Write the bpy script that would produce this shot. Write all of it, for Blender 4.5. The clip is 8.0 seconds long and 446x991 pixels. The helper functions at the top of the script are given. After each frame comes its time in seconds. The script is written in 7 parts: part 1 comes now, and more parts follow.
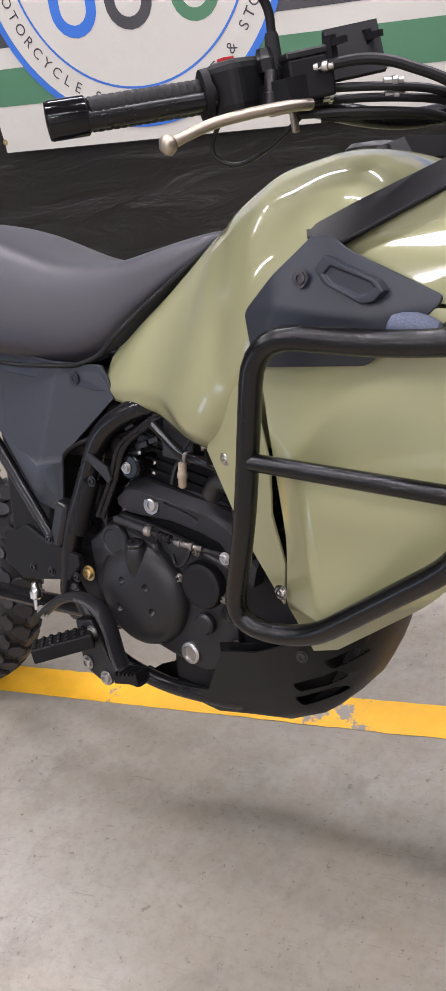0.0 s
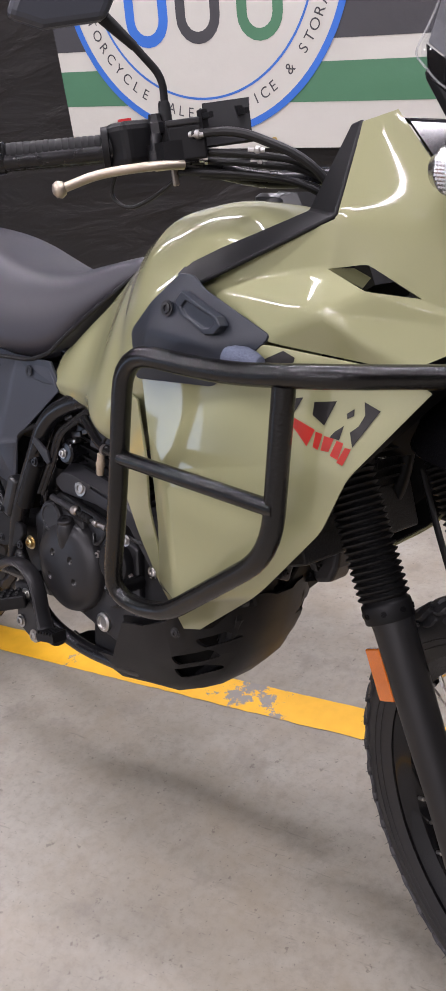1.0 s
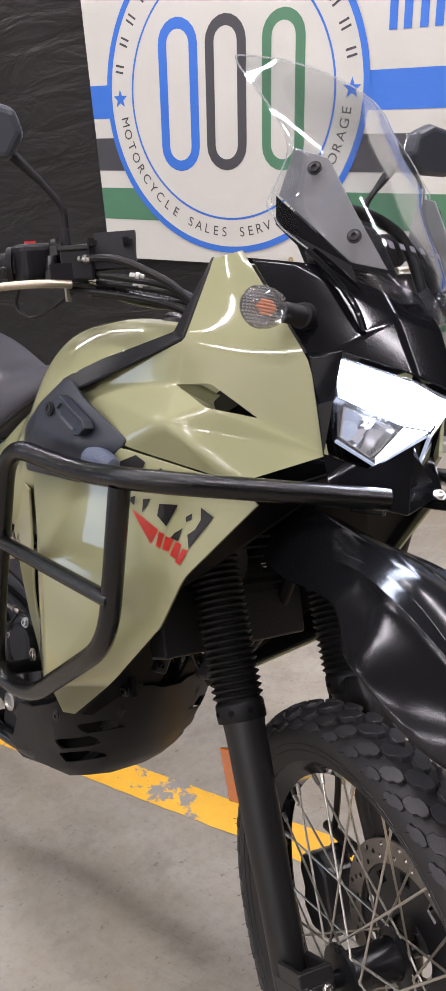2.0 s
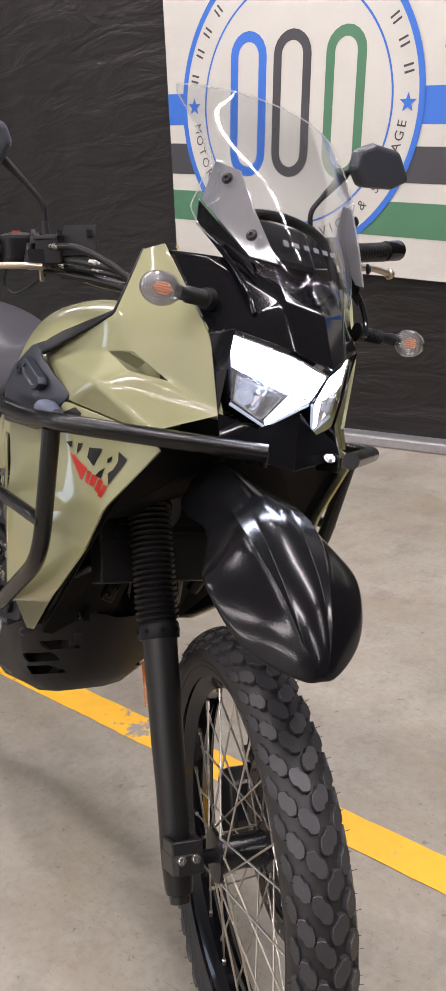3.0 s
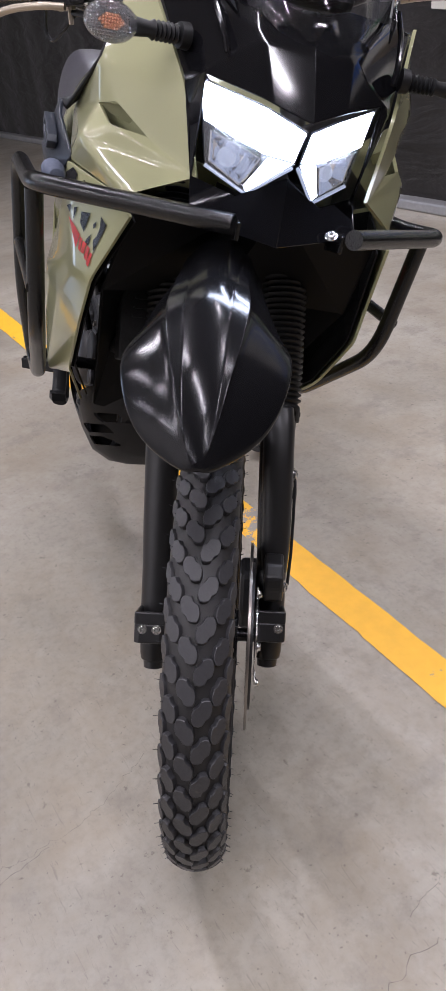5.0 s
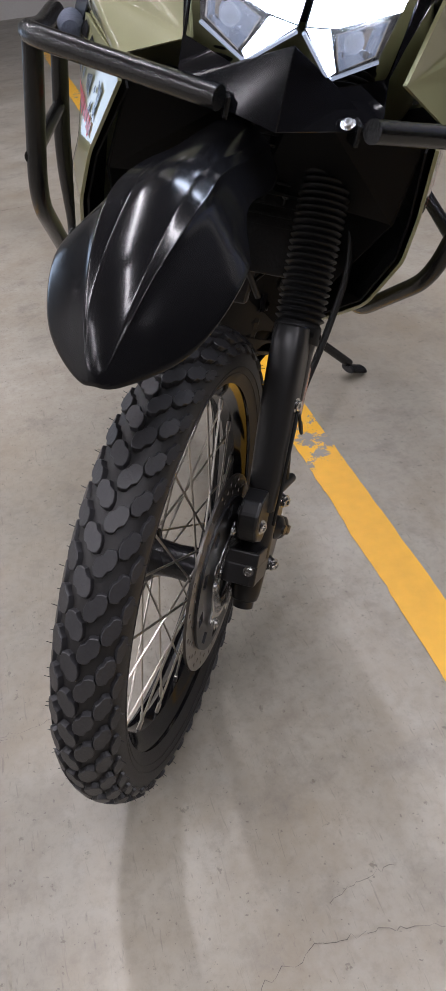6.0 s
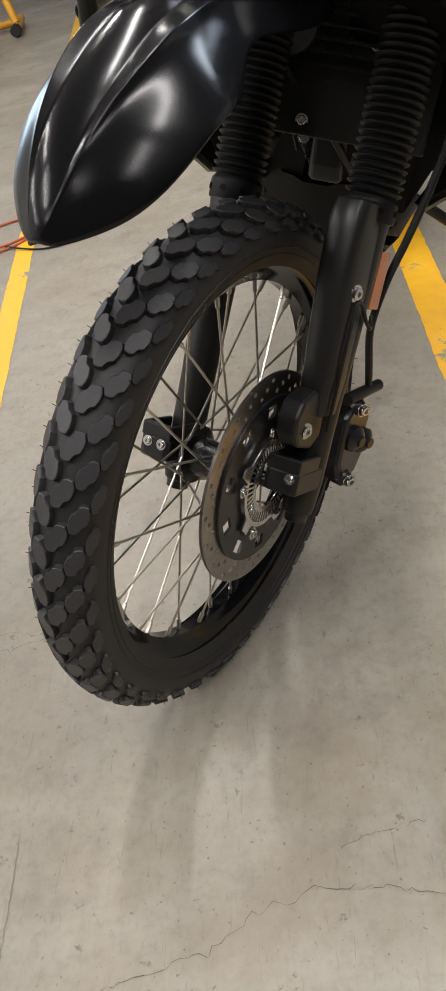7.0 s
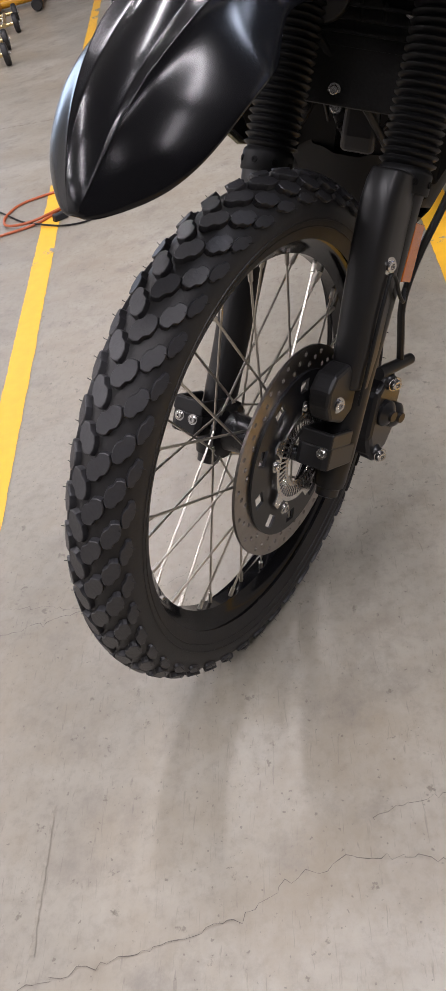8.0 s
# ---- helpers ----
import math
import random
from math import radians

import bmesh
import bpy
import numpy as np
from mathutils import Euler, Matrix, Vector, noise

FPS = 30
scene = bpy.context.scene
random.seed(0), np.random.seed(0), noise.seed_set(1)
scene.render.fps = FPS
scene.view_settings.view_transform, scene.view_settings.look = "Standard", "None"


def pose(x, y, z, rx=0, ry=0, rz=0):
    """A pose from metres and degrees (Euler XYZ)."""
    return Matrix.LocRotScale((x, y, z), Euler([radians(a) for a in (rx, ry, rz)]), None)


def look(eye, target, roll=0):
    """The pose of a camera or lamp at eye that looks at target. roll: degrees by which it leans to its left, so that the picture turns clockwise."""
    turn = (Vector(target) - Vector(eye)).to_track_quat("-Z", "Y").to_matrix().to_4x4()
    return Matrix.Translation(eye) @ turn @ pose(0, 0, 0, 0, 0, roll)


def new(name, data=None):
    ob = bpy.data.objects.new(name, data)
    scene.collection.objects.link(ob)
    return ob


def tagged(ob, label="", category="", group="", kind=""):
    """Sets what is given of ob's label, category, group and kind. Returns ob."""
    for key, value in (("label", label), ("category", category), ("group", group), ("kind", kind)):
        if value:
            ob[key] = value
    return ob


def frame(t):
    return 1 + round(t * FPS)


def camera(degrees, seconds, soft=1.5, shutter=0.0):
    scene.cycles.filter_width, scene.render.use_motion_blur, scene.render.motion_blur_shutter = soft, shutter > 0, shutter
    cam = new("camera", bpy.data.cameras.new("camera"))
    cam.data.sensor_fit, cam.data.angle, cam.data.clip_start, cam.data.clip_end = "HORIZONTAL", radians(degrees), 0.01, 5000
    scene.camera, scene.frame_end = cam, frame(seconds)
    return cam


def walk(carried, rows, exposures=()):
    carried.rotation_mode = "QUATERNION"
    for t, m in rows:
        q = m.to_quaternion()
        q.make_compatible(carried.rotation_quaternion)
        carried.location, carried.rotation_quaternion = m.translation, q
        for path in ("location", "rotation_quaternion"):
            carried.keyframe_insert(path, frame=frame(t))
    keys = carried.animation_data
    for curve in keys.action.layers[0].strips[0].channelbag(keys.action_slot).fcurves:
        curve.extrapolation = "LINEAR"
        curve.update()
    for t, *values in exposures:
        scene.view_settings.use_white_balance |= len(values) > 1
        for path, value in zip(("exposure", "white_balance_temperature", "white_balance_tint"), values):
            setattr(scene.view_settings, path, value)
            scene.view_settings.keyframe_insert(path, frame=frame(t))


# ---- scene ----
cam = camera(29.9, 8.0, soft=1.6)
PATH = [
    (0, (0.379, -0.147, 1.287), (-0.291, 1.132, 0.517), -15.2),
    (0.5, (0.521, -0.150, 1.299), (-0.214, 1.101, 0.541), -13.8),
    (1, (0.681, -0.176, 1.307), (-0.109, 1.050, 0.563), -11.0),
    (1.5, (0.808, -0.167, 1.301), (-0.012, 1.094, 0.653), -10.5),
    (2, (0.922, -0.110, 1.299), (0.040, 1.152, 0.743), -7.1),
    (2.2, (0.980, -0.103, 1.299), (0.076, 1.146, 0.748), -5.9),
    (3.3, (1.324, -0.163, 1.255), (0.236, 0.945, 0.736), -6.3),
    (3.5, (1.348, -0.140, 1.242), (0.221, 0.927, 0.720), -7.0),
    (4, (1.386, -0.027, 1.213), (0.258, 0.957, 0.548), -4.9),
    (4.5, (1.441, 0.087, 1.197), (0.265, 0.917, 0.416), -6.7),
    (4.7, (1.476, 0.133, 1.191), (0.261, 0.877, 0.385), -7.7),
    (5.8, (1.518, 0.442, 1.132), (0.194, 0.787, 0.233), -6.6),
    (6, (1.493, 0.501, 1.110), (0.183, 0.772, 0.165), -6.8),
    (6.5, (1.483, 0.634, 1.044), (0.175, 0.624, 0.059), -12.1),
    (7, (1.470, 0.742, 0.982), (0.177, 0.553, -0.005), -14.2),
    (7.5, (1.462, 0.752, 0.951), (0.192, 0.484, -0.047), -16.3),
    (8, (1.476, 0.729, 0.984), (0.210, 0.491, -0.028), -15.7),
]
EXPOSURES = [(0.0, 0.07, 5750, 18), (1.0, 0.01, 5750, 20), (2.0, 0.05, 5830, 17), (3.5, 0.15, 6050, 18), (4.5, 0.28, 5700, 19), (4.8, 0.08, 5650, 19), (5.8, -0.34, 5650, 17), (6.2, -0.36, 5800, 12), (6.5, -0.32, 6000, 7), (7.0, -0.2, 6050, 9), (7.5, -0.23, 6000, 10), (8.0, -0.14, 5800, 16)]
walk(cam, [(t, look(eye, target, roll)) for t, eye, target, roll in PATH], EXPOSURES)

# ---- light ----
world = bpy.data.worlds.new("world")
scene.world = world
world.use_nodes = True
world.node_tree.nodes["Background"].inputs[0].default_value = (0.80, 0.86, 1.0, 1)
world.node_tree.nodes["Background"].inputs[1].default_value = 0.05

CEIL = 4.6
STRIPS = [(-4.2, -3.2), (-4.8, -1.3), (-4.2, 2.6), (-1.2, -3.2), (-1.2, 0.2), (-1.2, 2.6),
          (1.8, -3.2), (1.8, 0.2), (1.8, 2.6), (4.8, -3.2), (4.8, 0.2), (4.8, 2.6), (-4.2, -5.8), (-1.2, -5.8), (1.8, -5.8)]
STRIP_POWER = 69.0
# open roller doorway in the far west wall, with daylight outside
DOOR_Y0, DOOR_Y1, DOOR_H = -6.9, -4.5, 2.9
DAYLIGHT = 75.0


# ---- materials ----
def material(name, base=(0.5, 0.5, 0.5), rough=0.5, metal=0.0, coat=0.0, grain=0.0, grain_scale=60.0, bump=0.0,
             stain=0.0, stain_scale=4.0, stain_colour=None, rough_var=0.0, spec=0.5, emit=None, emit_power=0.0, distance=0.002):
    m = bpy.data.materials.new(name)
    m.use_nodes = True
    nt = m.node_tree
    n, l = nt.nodes, nt.links
    b = n["Principled BSDF"]
    b.inputs["Base Color"].default_value = (*base, 1)
    b.inputs["Roughness"].default_value = rough
    b.inputs["Metallic"].default_value = metal
    b.inputs["Coat Weight"].default_value = coat
    b.inputs["Coat Roughness"].default_value = 0.05
    b.inputs["Specular IOR Level"].default_value = spec
    if emit:
        b.inputs["Emission Color"].default_value = (*emit, 1)
        b.inputs["Emission Strength"].default_value = emit_power
    co = n.new("ShaderNodeTexCoord")
    fine = n.new("ShaderNodeTexNoise")
    fine.inputs["Scale"].default_value = grain_scale
    fine.inputs["Detail"].default_value = 6
    l.new(co.outputs["Object"], fine.inputs["Vector"])
    coarse = n.new("ShaderNodeTexNoise")
    coarse.inputs["Scale"].default_value = stain_scale
    coarse.inputs["Detail"].default_value = 8
    coarse.inputs["Roughness"].default_value = 0.65
    l.new(co.outputs["Object"], coarse.inputs["Vector"])
    col = None
    if grain or stain:
        mix = n.new("ShaderNodeMix")
        mix.data_type = "RGBA"
        mix.inputs["A"].default_value = (*[c * (1 - grain) for c in base], 1)
        mix.inputs["B"].default_value = (*[min(1, c * (1 + grain)) for c in base], 1)
        l.new(fine.outputs["Fac"], mix.inputs["Factor"])
        col = mix.outputs["Result"]
        if stain:
            ramp = n.new("ShaderNodeMapRange")
            ramp.inputs["From Min"].default_value = 0.42
            ramp.inputs["From Max"].default_value = 0.72
            ramp.inputs["To Max"].default_value = stain
            l.new(coarse.outputs["Fac"], ramp.inputs["Value"])
            mix2 = n.new("ShaderNodeMix")
            mix2.data_type = "RGBA"
            l.new(ramp.outputs["Result"], mix2.inputs["Factor"])
            l.new(col, mix2.inputs["A"])
            mix2.inputs["B"].default_value = (*(stain_colour or [c * 0.5 for c in base]), 1)
            col = mix2.outputs["Result"]
        l.new(col, b.inputs["Base Color"])
    if rough_var:
        r = n.new("ShaderNodeMapRange")
        r.inputs["To Min"].default_value = max(0.0, rough - rough_var)
        r.inputs["To Max"].default_value = min(1.0, rough + rough_var)
        l.new(coarse.outputs["Fac"], r.inputs["Value"])
        l.new(r.outputs["Result"], b.inputs["Roughness"])
    if bump:
        bp = n.new("ShaderNodeBump")
        bp.inputs["Strength"].default_value = bump
        bp.inputs["Distance"].default_value = distance
        l.new(fine.outputs["Fac"], bp.inputs["Height"])
        l.new(bp.outputs["Normal"], b.inputs["Normal"])
    return m


KHAKI = material("khaki_paint", (0.300, 0.300, 0.158), 0.42, metal=0.08, spec=0.25, coat=1.0, grain=0.05, grain_scale=900, rough_var=0.04, stain=0.05, stain_scale=3)
BLACK_GLOSS = material("black_gloss_plastic", (0.005, 0.005, 0.006), 0.09, spec=0.32, rough_var=0.05)
BLACK_SATIN = material("black_satin_plastic", (0.010, 0.010, 0.011), 0.33, grain=0.1, grain_scale=700, bump=0.04, rough_var=0.06)
MUDGUARD = material("mudguard_black_plastic", (0.005, 0.005, 0.0058), 0.16, spec=0.27, rough_var=0.04, grain=0.1, grain_scale=500, bump=0.02, distance=0.0004)
BLACK_MATT = material("black_matt_plastic", (0.0055, 0.0055, 0.0062), 0.50, spec=0.28, grain=0.15, grain_scale=900, bump=0.15, rough_var=0.08, distance=0.0006)
GREY_PLASTIC = material("grey_textured_plastic", (0.034, 0.038, 0.049), 0.40, grain=0.12, grain_scale=1400, bump=0.2, rough_var=0.06, distance=0.0005)
POWDER = material("black_powder_coat", (0.0035, 0.0035, 0.0035), 0.20, spec=0.34, coat=0.15, grain=0.2, grain_scale=330, bump=0.55, distance=0.0013)
ENGINE = material("engine_black_paint", (0.014, 0.0138, 0.0148), 0.38, spec=0.36, grain=0.12, grain_scale=600, bump=0.12, rough_var=0.08, distance=0.0006)
FRAME = material("frame_black_paint", (0.006, 0.006, 0.007), 0.27, spec=0.4, grain=0.1, grain_scale=300, rough_var=0.06)
FORK = material("fork_black_anodised", (0.012, 0.0116, 0.0118), 0.38, metal=0.1, spec=0.4, grain=0.1, grain_scale=400, rough_var=0.06)
TREAD = material("tread_rubber", (0.025, 0.0248, 0.0275), 0.46, grain=0.4, grain_scale=240, bump=0.4, stain=0.5, stain_scale=18, stain_colour=(0.038, 0.036, 0.034), distance=0.001)
RUBBER = material("tyre_rubber", (0.015, 0.0145, 0.0150), 0.50, spec=0.42, grain=0.25, grain_scale=260, bump=0.3, stain=0.45, stain_scale=14, stain_colour=(0.027, 0.023, 0.019), distance=0.001)
GAITER = material("gaiter_rubber", (0.0055, 0.0055, 0.0058), 0.48, spec=0.22, grain=0.2, grain_scale=300, rough_var=0.06)
SEAT = material("seat_vinyl", (0.034, 0.033, 0.041), 0.40, grain=0.15, grain_scale=1100, bump=0.3, rough_var=0.06, distance=0.0006)
STEEL = material("bright_steel", (0.62, 0.61, 0.59), 0.24, metal=1.0, grain=0.08, grain_scale=200, rough_var=0.08)
ZINC = material("zinc_bolt", (0.44, 0.43, 0.41), 0.36, metal=1.0, grain=0.1, grain_scale=400, rough_var=0.1)
LEVER = material("satin_alloy_lever", (0.42, 0.37, 0.30), 0.40, metal=1.0, grain=0.05, grain_scale=300, rough_var=0.1)
DISC = material("brushed_disc", (0.33, 0.305, 0.28), 0.33, metal=1.0, grain=0.15, grain_scale=120, rough_var=0.1, stain=0.4, stain_scale=18)
SPOKE = material("dulled_steel_spoke", (0.50, 0.47, 0.42), 0.32, metal=1.0, grain=0.12, grain_scale=150, rough_var=0.08)
CHROME = material("chrome_reflector", (0.78, 0.80, 0.84), 0.07, metal=1.0, grain=0.03, rough_var=0.03)
AMBER = material("amber_reflector", (0.60, 0.15, 0.008), 0.18, coat=0.6, grain=0.2, grain_scale=500, bump=0.5, distance=0.001)
RED = material("red_decal", (0.68, 0.055, 0.035), 0.3, coat=0.6, grain=0.03)
DECAL_BLACK = material("black_decal", (0.03, 0.028, 0.028), 0.25, coat=0.6, grain=0.05)
YELLOW_PART = material("yellow_machine_paint", (0.72, 0.36, 0.02), 0.4, grain=0.1, stain=0.25, stain_scale=8)
GOLD_ZINC = material("yellow_zinc_plate", (0.62, 0.48, 0.24), 0.35, metal=1.0, grain=0.15, grain_scale=90, rough_var=0.1, stain=0.3, stain_scale=12)
CORD_ORANGE = material("orange_cord", (0.42, 0.10, 0.03), 0.5, grain=0.1)
BLACK_CORD = material("black_cord", (0.008, 0.008, 0.008), 0.42, spec=0.32, grain=0.1)
SCREEN_PLATE = material("lavender_grey_plate", (0.16, 0.155, 0.185), 0.3, grain=0.05, rough_var=0.05)
FOAM = material("woven_foam", (0.085, 0.10, 0.145), 0.7, grain=0.5, grain_scale=420, bump=0.6, distance=0.002)
WHITE_DOT = material("white_marking_dot", (0.7, 0.7, 0.68), 0.5, grain=0.1)
KNEE = material("dark_knee_plastic", (0.021, 0.025, 0.034), 0.38, spec=0.45, grain=0.12, grain_scale=1400, bump=0.2, rough_var=0.06, distance=0.0005)
# near-black with little gloss: the shade of recesses put into the colour
RECESS_DARK = material("near_black_recess", (0.003, 0.003, 0.0034), 0.62, spec=0.12, grain=0.2, grain_scale=500)
FRAME_COVER = material("frame_cover_plastic", (0.017, 0.017, 0.0195), 0.40, spec=0.38, grain=0.12, grain_scale=1400, bump=0.2, rough_var=0.06, distance=0.0005)
TAN_SLEEVE = material("tan_wire_sleeve", (0.34, 0.28, 0.20), 0.6, grain=0.3, grain_scale=260, bump=0.3)
GALV = material("grey_plate_metal", (0.42, 0.42, 0.43), 0.42, metal=0.7, grain=0.2, grain_scale=40, bump=0.2, stain=0.3, stain_scale=6)
PLASTER = material("plain_wall_paint", (0.78, 0.77, 0.74), 0.8, grain=0.06, grain_scale=30, stain=0.2, stain_scale=0.7)
CEILING = material("ceiling_paint", (0.30, 0.295, 0.28), 0.85, grain=0.05, grain_scale=12, stain=0.15, stain_scale=0.6)
# dark so that the unseen east wall sends little light back
DARK_WALL = material("light_cutting_wall", (0.10, 0.095, 0.09), 0.8, grain=0.06, grain_scale=30, stain=0.2, stain_scale=0.7)
LAMP_HOUSING = material("white_lamp_housing", (0.75, 0.75, 0.74), 0.4, grain=0.03)
LED = material("led_element", (0.9, 0.9, 0.9), 0.2, emit=(0.86, 0.92, 1.0), emit_power=34.0)
# faint emission stands in for headlamp light caught by dome and rim
SOFT_GLOW = material("soft_glow_trim", (0.14, 0.15, 0.18), 0.25, metal=0.7, emit=(0.80, 0.87, 1.0), emit_power=0.5)
ORANGE_BULB = material("orange_bulb", (0.62, 0.27, 0.14), 0.35, grain=0.3, grain_scale=300)
BANNER_WHITE = material("banner_white_vinyl", (0.52, 0.51, 0.46), 0.5, bump=0.5, distance=0.03, grain=0.03, grain_scale=3.5, stain=0.12, stain_scale=2, rough_var=0.08)
BANNER_BLUE = material("banner_blue_print", (0.035, 0.14, 0.52), 0.45, bump=0.5, distance=0.03, grain_scale=3.5, grain=0.08)
BANNER_GREEN = material("banner_green_print", (0.065, 0.175, 0.095), 0.45, bump=0.5, distance=0.03, grain_scale=3.5, grain=0.08)
BANNER_BLACK = material("banner_black_print", (0.048, 0.047, 0.052), 0.45, bump=0.5, distance=0.03, grain_scale=3.5, grain=0.08)
BRASS = material("brass_grommet", (0.55, 0.40, 0.15), 0.3, metal=1.0, grain=0.1)
RED_BUTTON = material("red_switch_button", (0.6, 0.03, 0.03), 0.4, grain=0.05)
RADIATOR = material("radiator_core", (0.02, 0.02, 0.02), 0.5, metal=0.4, grain=0.4, grain_scale=240, bump=0.6)


def glass(name, colour=(1, 1, 1), rough=0.02, frost=0.0):
    """Thin clear plastic: mostly see-through with a glossy skin."""
    m = bpy.data.materials.new(name)
    m.use_nodes = True
    n, l = m.node_tree.nodes, m.node_tree.links
    out = n["Material Output"]
    n.remove(n["Principled BSDF"])
    t = n.new("ShaderNodeBsdfTransparent")
    t.inputs[0].default_value = (*colour, 1)
    g = n.new("ShaderNodeBsdfGlossy")
    g.inputs["Roughness"].default_value = rough
    lw = n.new("ShaderNodeLayerWeight")
    lw.inputs[0].default_value = 0.5
    fr = n.new("ShaderNodeMath")
    fr.operation = "POWER"
    fr.inputs[1].default_value = 4.0
    l.new(lw.outputs["Facing"], fr.inputs[0])
    noi = n.new("ShaderNodeTexNoise")
    noi.inputs["Scale"].default_value = 8
    add = n.new("ShaderNodeMath")
    add.operation = "MULTIPLY_ADD"
    add.inputs[1].default_value = 0.06
    l.new(noi.outputs["Fac"], add.inputs[0])
    l.new(fr.outputs[0], add.inputs[2])
    mix = n.new("ShaderNodeMixShader")
    l.new(add.outputs[0], mix.inputs[0])
    if frost:
        df = n.new("ShaderNodeBsdfTranslucent")
        dd = n.new("ShaderNodeBsdfDiffuse")
        ad = n.new("ShaderNodeMixShader")
        l.new(df.outputs[0], ad.inputs[1])
        l.new(dd.outputs[0], ad.inputs[2])
        fm = n.new("ShaderNodeMixShader")
        fm.inputs[0].default_value = frost
        l.new(t.outputs[0], fm.inputs[1])
        l.new(ad.outputs[0], fm.inputs[2])
        l.new(fm.outputs[0], mix.inputs[1])
    else:
        l.new(t.outputs[0], mix.inputs[1])
    l.new(g.outputs[0], mix.inputs[2])
    l.new(mix.outputs[0], out.inputs["Surface"])
    return m


SCREEN = glass("clear_screen", (0.93, 0.94, 0.95))
# paler and frosted, to imitate light refracted in the screen's edge
SCREEN_RIM = glass("pale_screen_edge", (0.96, 0.97, 0.98), 0.05, 0.25)
# slight frosting spreads the LED light into a haze that imitates bloom
LENS = glass("clear_lens", (0.97, 0.97, 0.97), 0.05, 0.16)
SMOKE = glass("smoky_screen_base", (0.42, 0.42, 0.46), 0.06, 0.30)
SIGNAL_LENS = glass("ribbed_signal_lens", (0.97, 0.96, 0.95), 0.06, 0.07)


def concrete():
    m = bpy.data.materials.new("sealed_concrete")
    m.use_nodes = True
    n, l = m.node_tree.nodes, m.node_tree.links
    b = n["Principled BSDF"]
    co = n.new("ShaderNodeTexCoord")

    def noise_node(scale, detail=8, rough=0.6):
        t = n.new("ShaderNodeTexNoise")
        t.inputs["Scale"].default_value = scale
        t.inputs["Detail"].default_value = detail
        t.inputs["Roughness"].default_value = rough
        l.new(co.outputs["Object"], t.inputs["Vector"])
        return t

    def ramp(src, stops):
        r = n.new("ShaderNodeValToRGB")
        e = r.color_ramp.elements
        while len(e) < len(stops):
            e.new(0.5)
        for k, (p, c) in enumerate(stops):
            e[k].position, e[k].color = p, (*c, 1)
        l.new(src, r.inputs[0])
        return r

    def mixed(fac, a, c):
        x = n.new("ShaderNodeMix")
        x.data_type = "RGBA"
        if isinstance(fac, float):
            x.inputs["Factor"].default_value = fac
        else:
            l.new(fac, x.inputs["Factor"])
        l.new(a, x.inputs["A"])
        if isinstance(c, tuple):
            x.inputs["B"].default_value = (*c, 1)
        else:
            l.new(c, x.inputs["B"])
        return x.outputs["Result"]

    big = noise_node(1.1, 10, 0.62)
    base = ramp(big.outputs["Fac"], [(0.34, (0.224, 0.204, 0.165)), (0.50, (0.314, 0.291, 0.243)), (0.66, (0.398, 0.376, 0.325))])
    fine = noise_node(55, 10, 0.7)
    speck = ramp(fine.outputs["Fac"], [(0.30, (0.75, 0.75, 0.75)), (0.50, (1, 1, 1)), (0.75, (1.10, 1.10, 1.08))])
    mul = n.new("ShaderNodeMix")
    mul.data_type, mul.blend_type = "RGBA", "MULTIPLY"
    mul.inputs["Factor"].default_value = 0.8
    l.new(base.outputs[0], mul.inputs["A"])
    l.new(speck.outputs[0], mul.inputs["B"])
    col = mul.outputs["Result"]
    # broad brownish patches, scuffs and spots
    patch = noise_node(2.3, 9, 0.7)
    pmask = ramp(patch.outputs["Fac"], [(0.42, (0, 0, 0)), (0.66, (0.75, 0.75, 0.75))])
    col = mixed(pmask.outputs[0], col, (0.238, 0.198, 0.139))
    dirt = noise_node(7.5, 12, 0.72)
    dmask = ramp(dirt.outputs["Fac"], [(0.52, (0, 0, 0)), (0.67, (0.75, 0.75, 0.75))])
    col = mixed(dmask.outputs[0], col, (0.20, 0.18, 0.15))
    spots = noise_node(34, 8, 0.65)
    smask = ramp(spots.outputs["Fac"], [(0.632, (0, 0, 0)), (0.675, (0.6, 0.6, 0.6))])
    col = mixed(smask.outputs[0], col, (0.11, 0.095, 0.075))
    tiny = noise_node(120, 3, 0.5)
    tmask = ramp(tiny.outputs["Fac"], [(0.675, (0, 0, 0)), (0.71, (0.6, 0.6, 0.6))])
    col = mixed(tmask.outputs[0], col, (0.12, 0.105, 0.085))
    # short scuffs
    mp = n.new("ShaderNodeMapping")
    mp.inputs["Scale"].default_value = (22, 210, 1)
    mp.inputs["Rotation"].default_value = (0, 0, 0.7)
    l.new(co.outputs["Object"], mp.inputs[0])
    scuff = n.new("ShaderNodeTexNoise")
    scuff.inputs["Scale"].default_value, scuff.inputs["Detail"].default_value, scuff.inputs["Distortion"].default_value = 1.0, 4, 1.2
    l.new(mp.outputs[0], scuff.inputs["Vector"])
    kmask = ramp(scuff.outputs["Fac"], [(0.625, (0, 0, 0)), (0.72, (0.42, 0.42, 0.42))])
    col = mixed(kmask.outputs[0], col, (0.14, 0.125, 0.105))
    l.new(col, b.inputs["Base Color"])
    rr = n.new("ShaderNodeMapRange")
    rr.inputs["To Min"].default_value, rr.inputs["To Max"].default_value = 0.22, 0.50
    l.new(dirt.outputs["Fac"], rr.inputs["Value"])
    l.new(rr.outputs["Result"], b.inputs["Roughness"])
    bp = n.new("ShaderNodeBump")
    bp.inputs["Strength"].default_value, bp.inputs["Distance"].default_value = 0.18, 0.002
    l.new(fine.outputs["Fac"], bp.inputs["Height"])
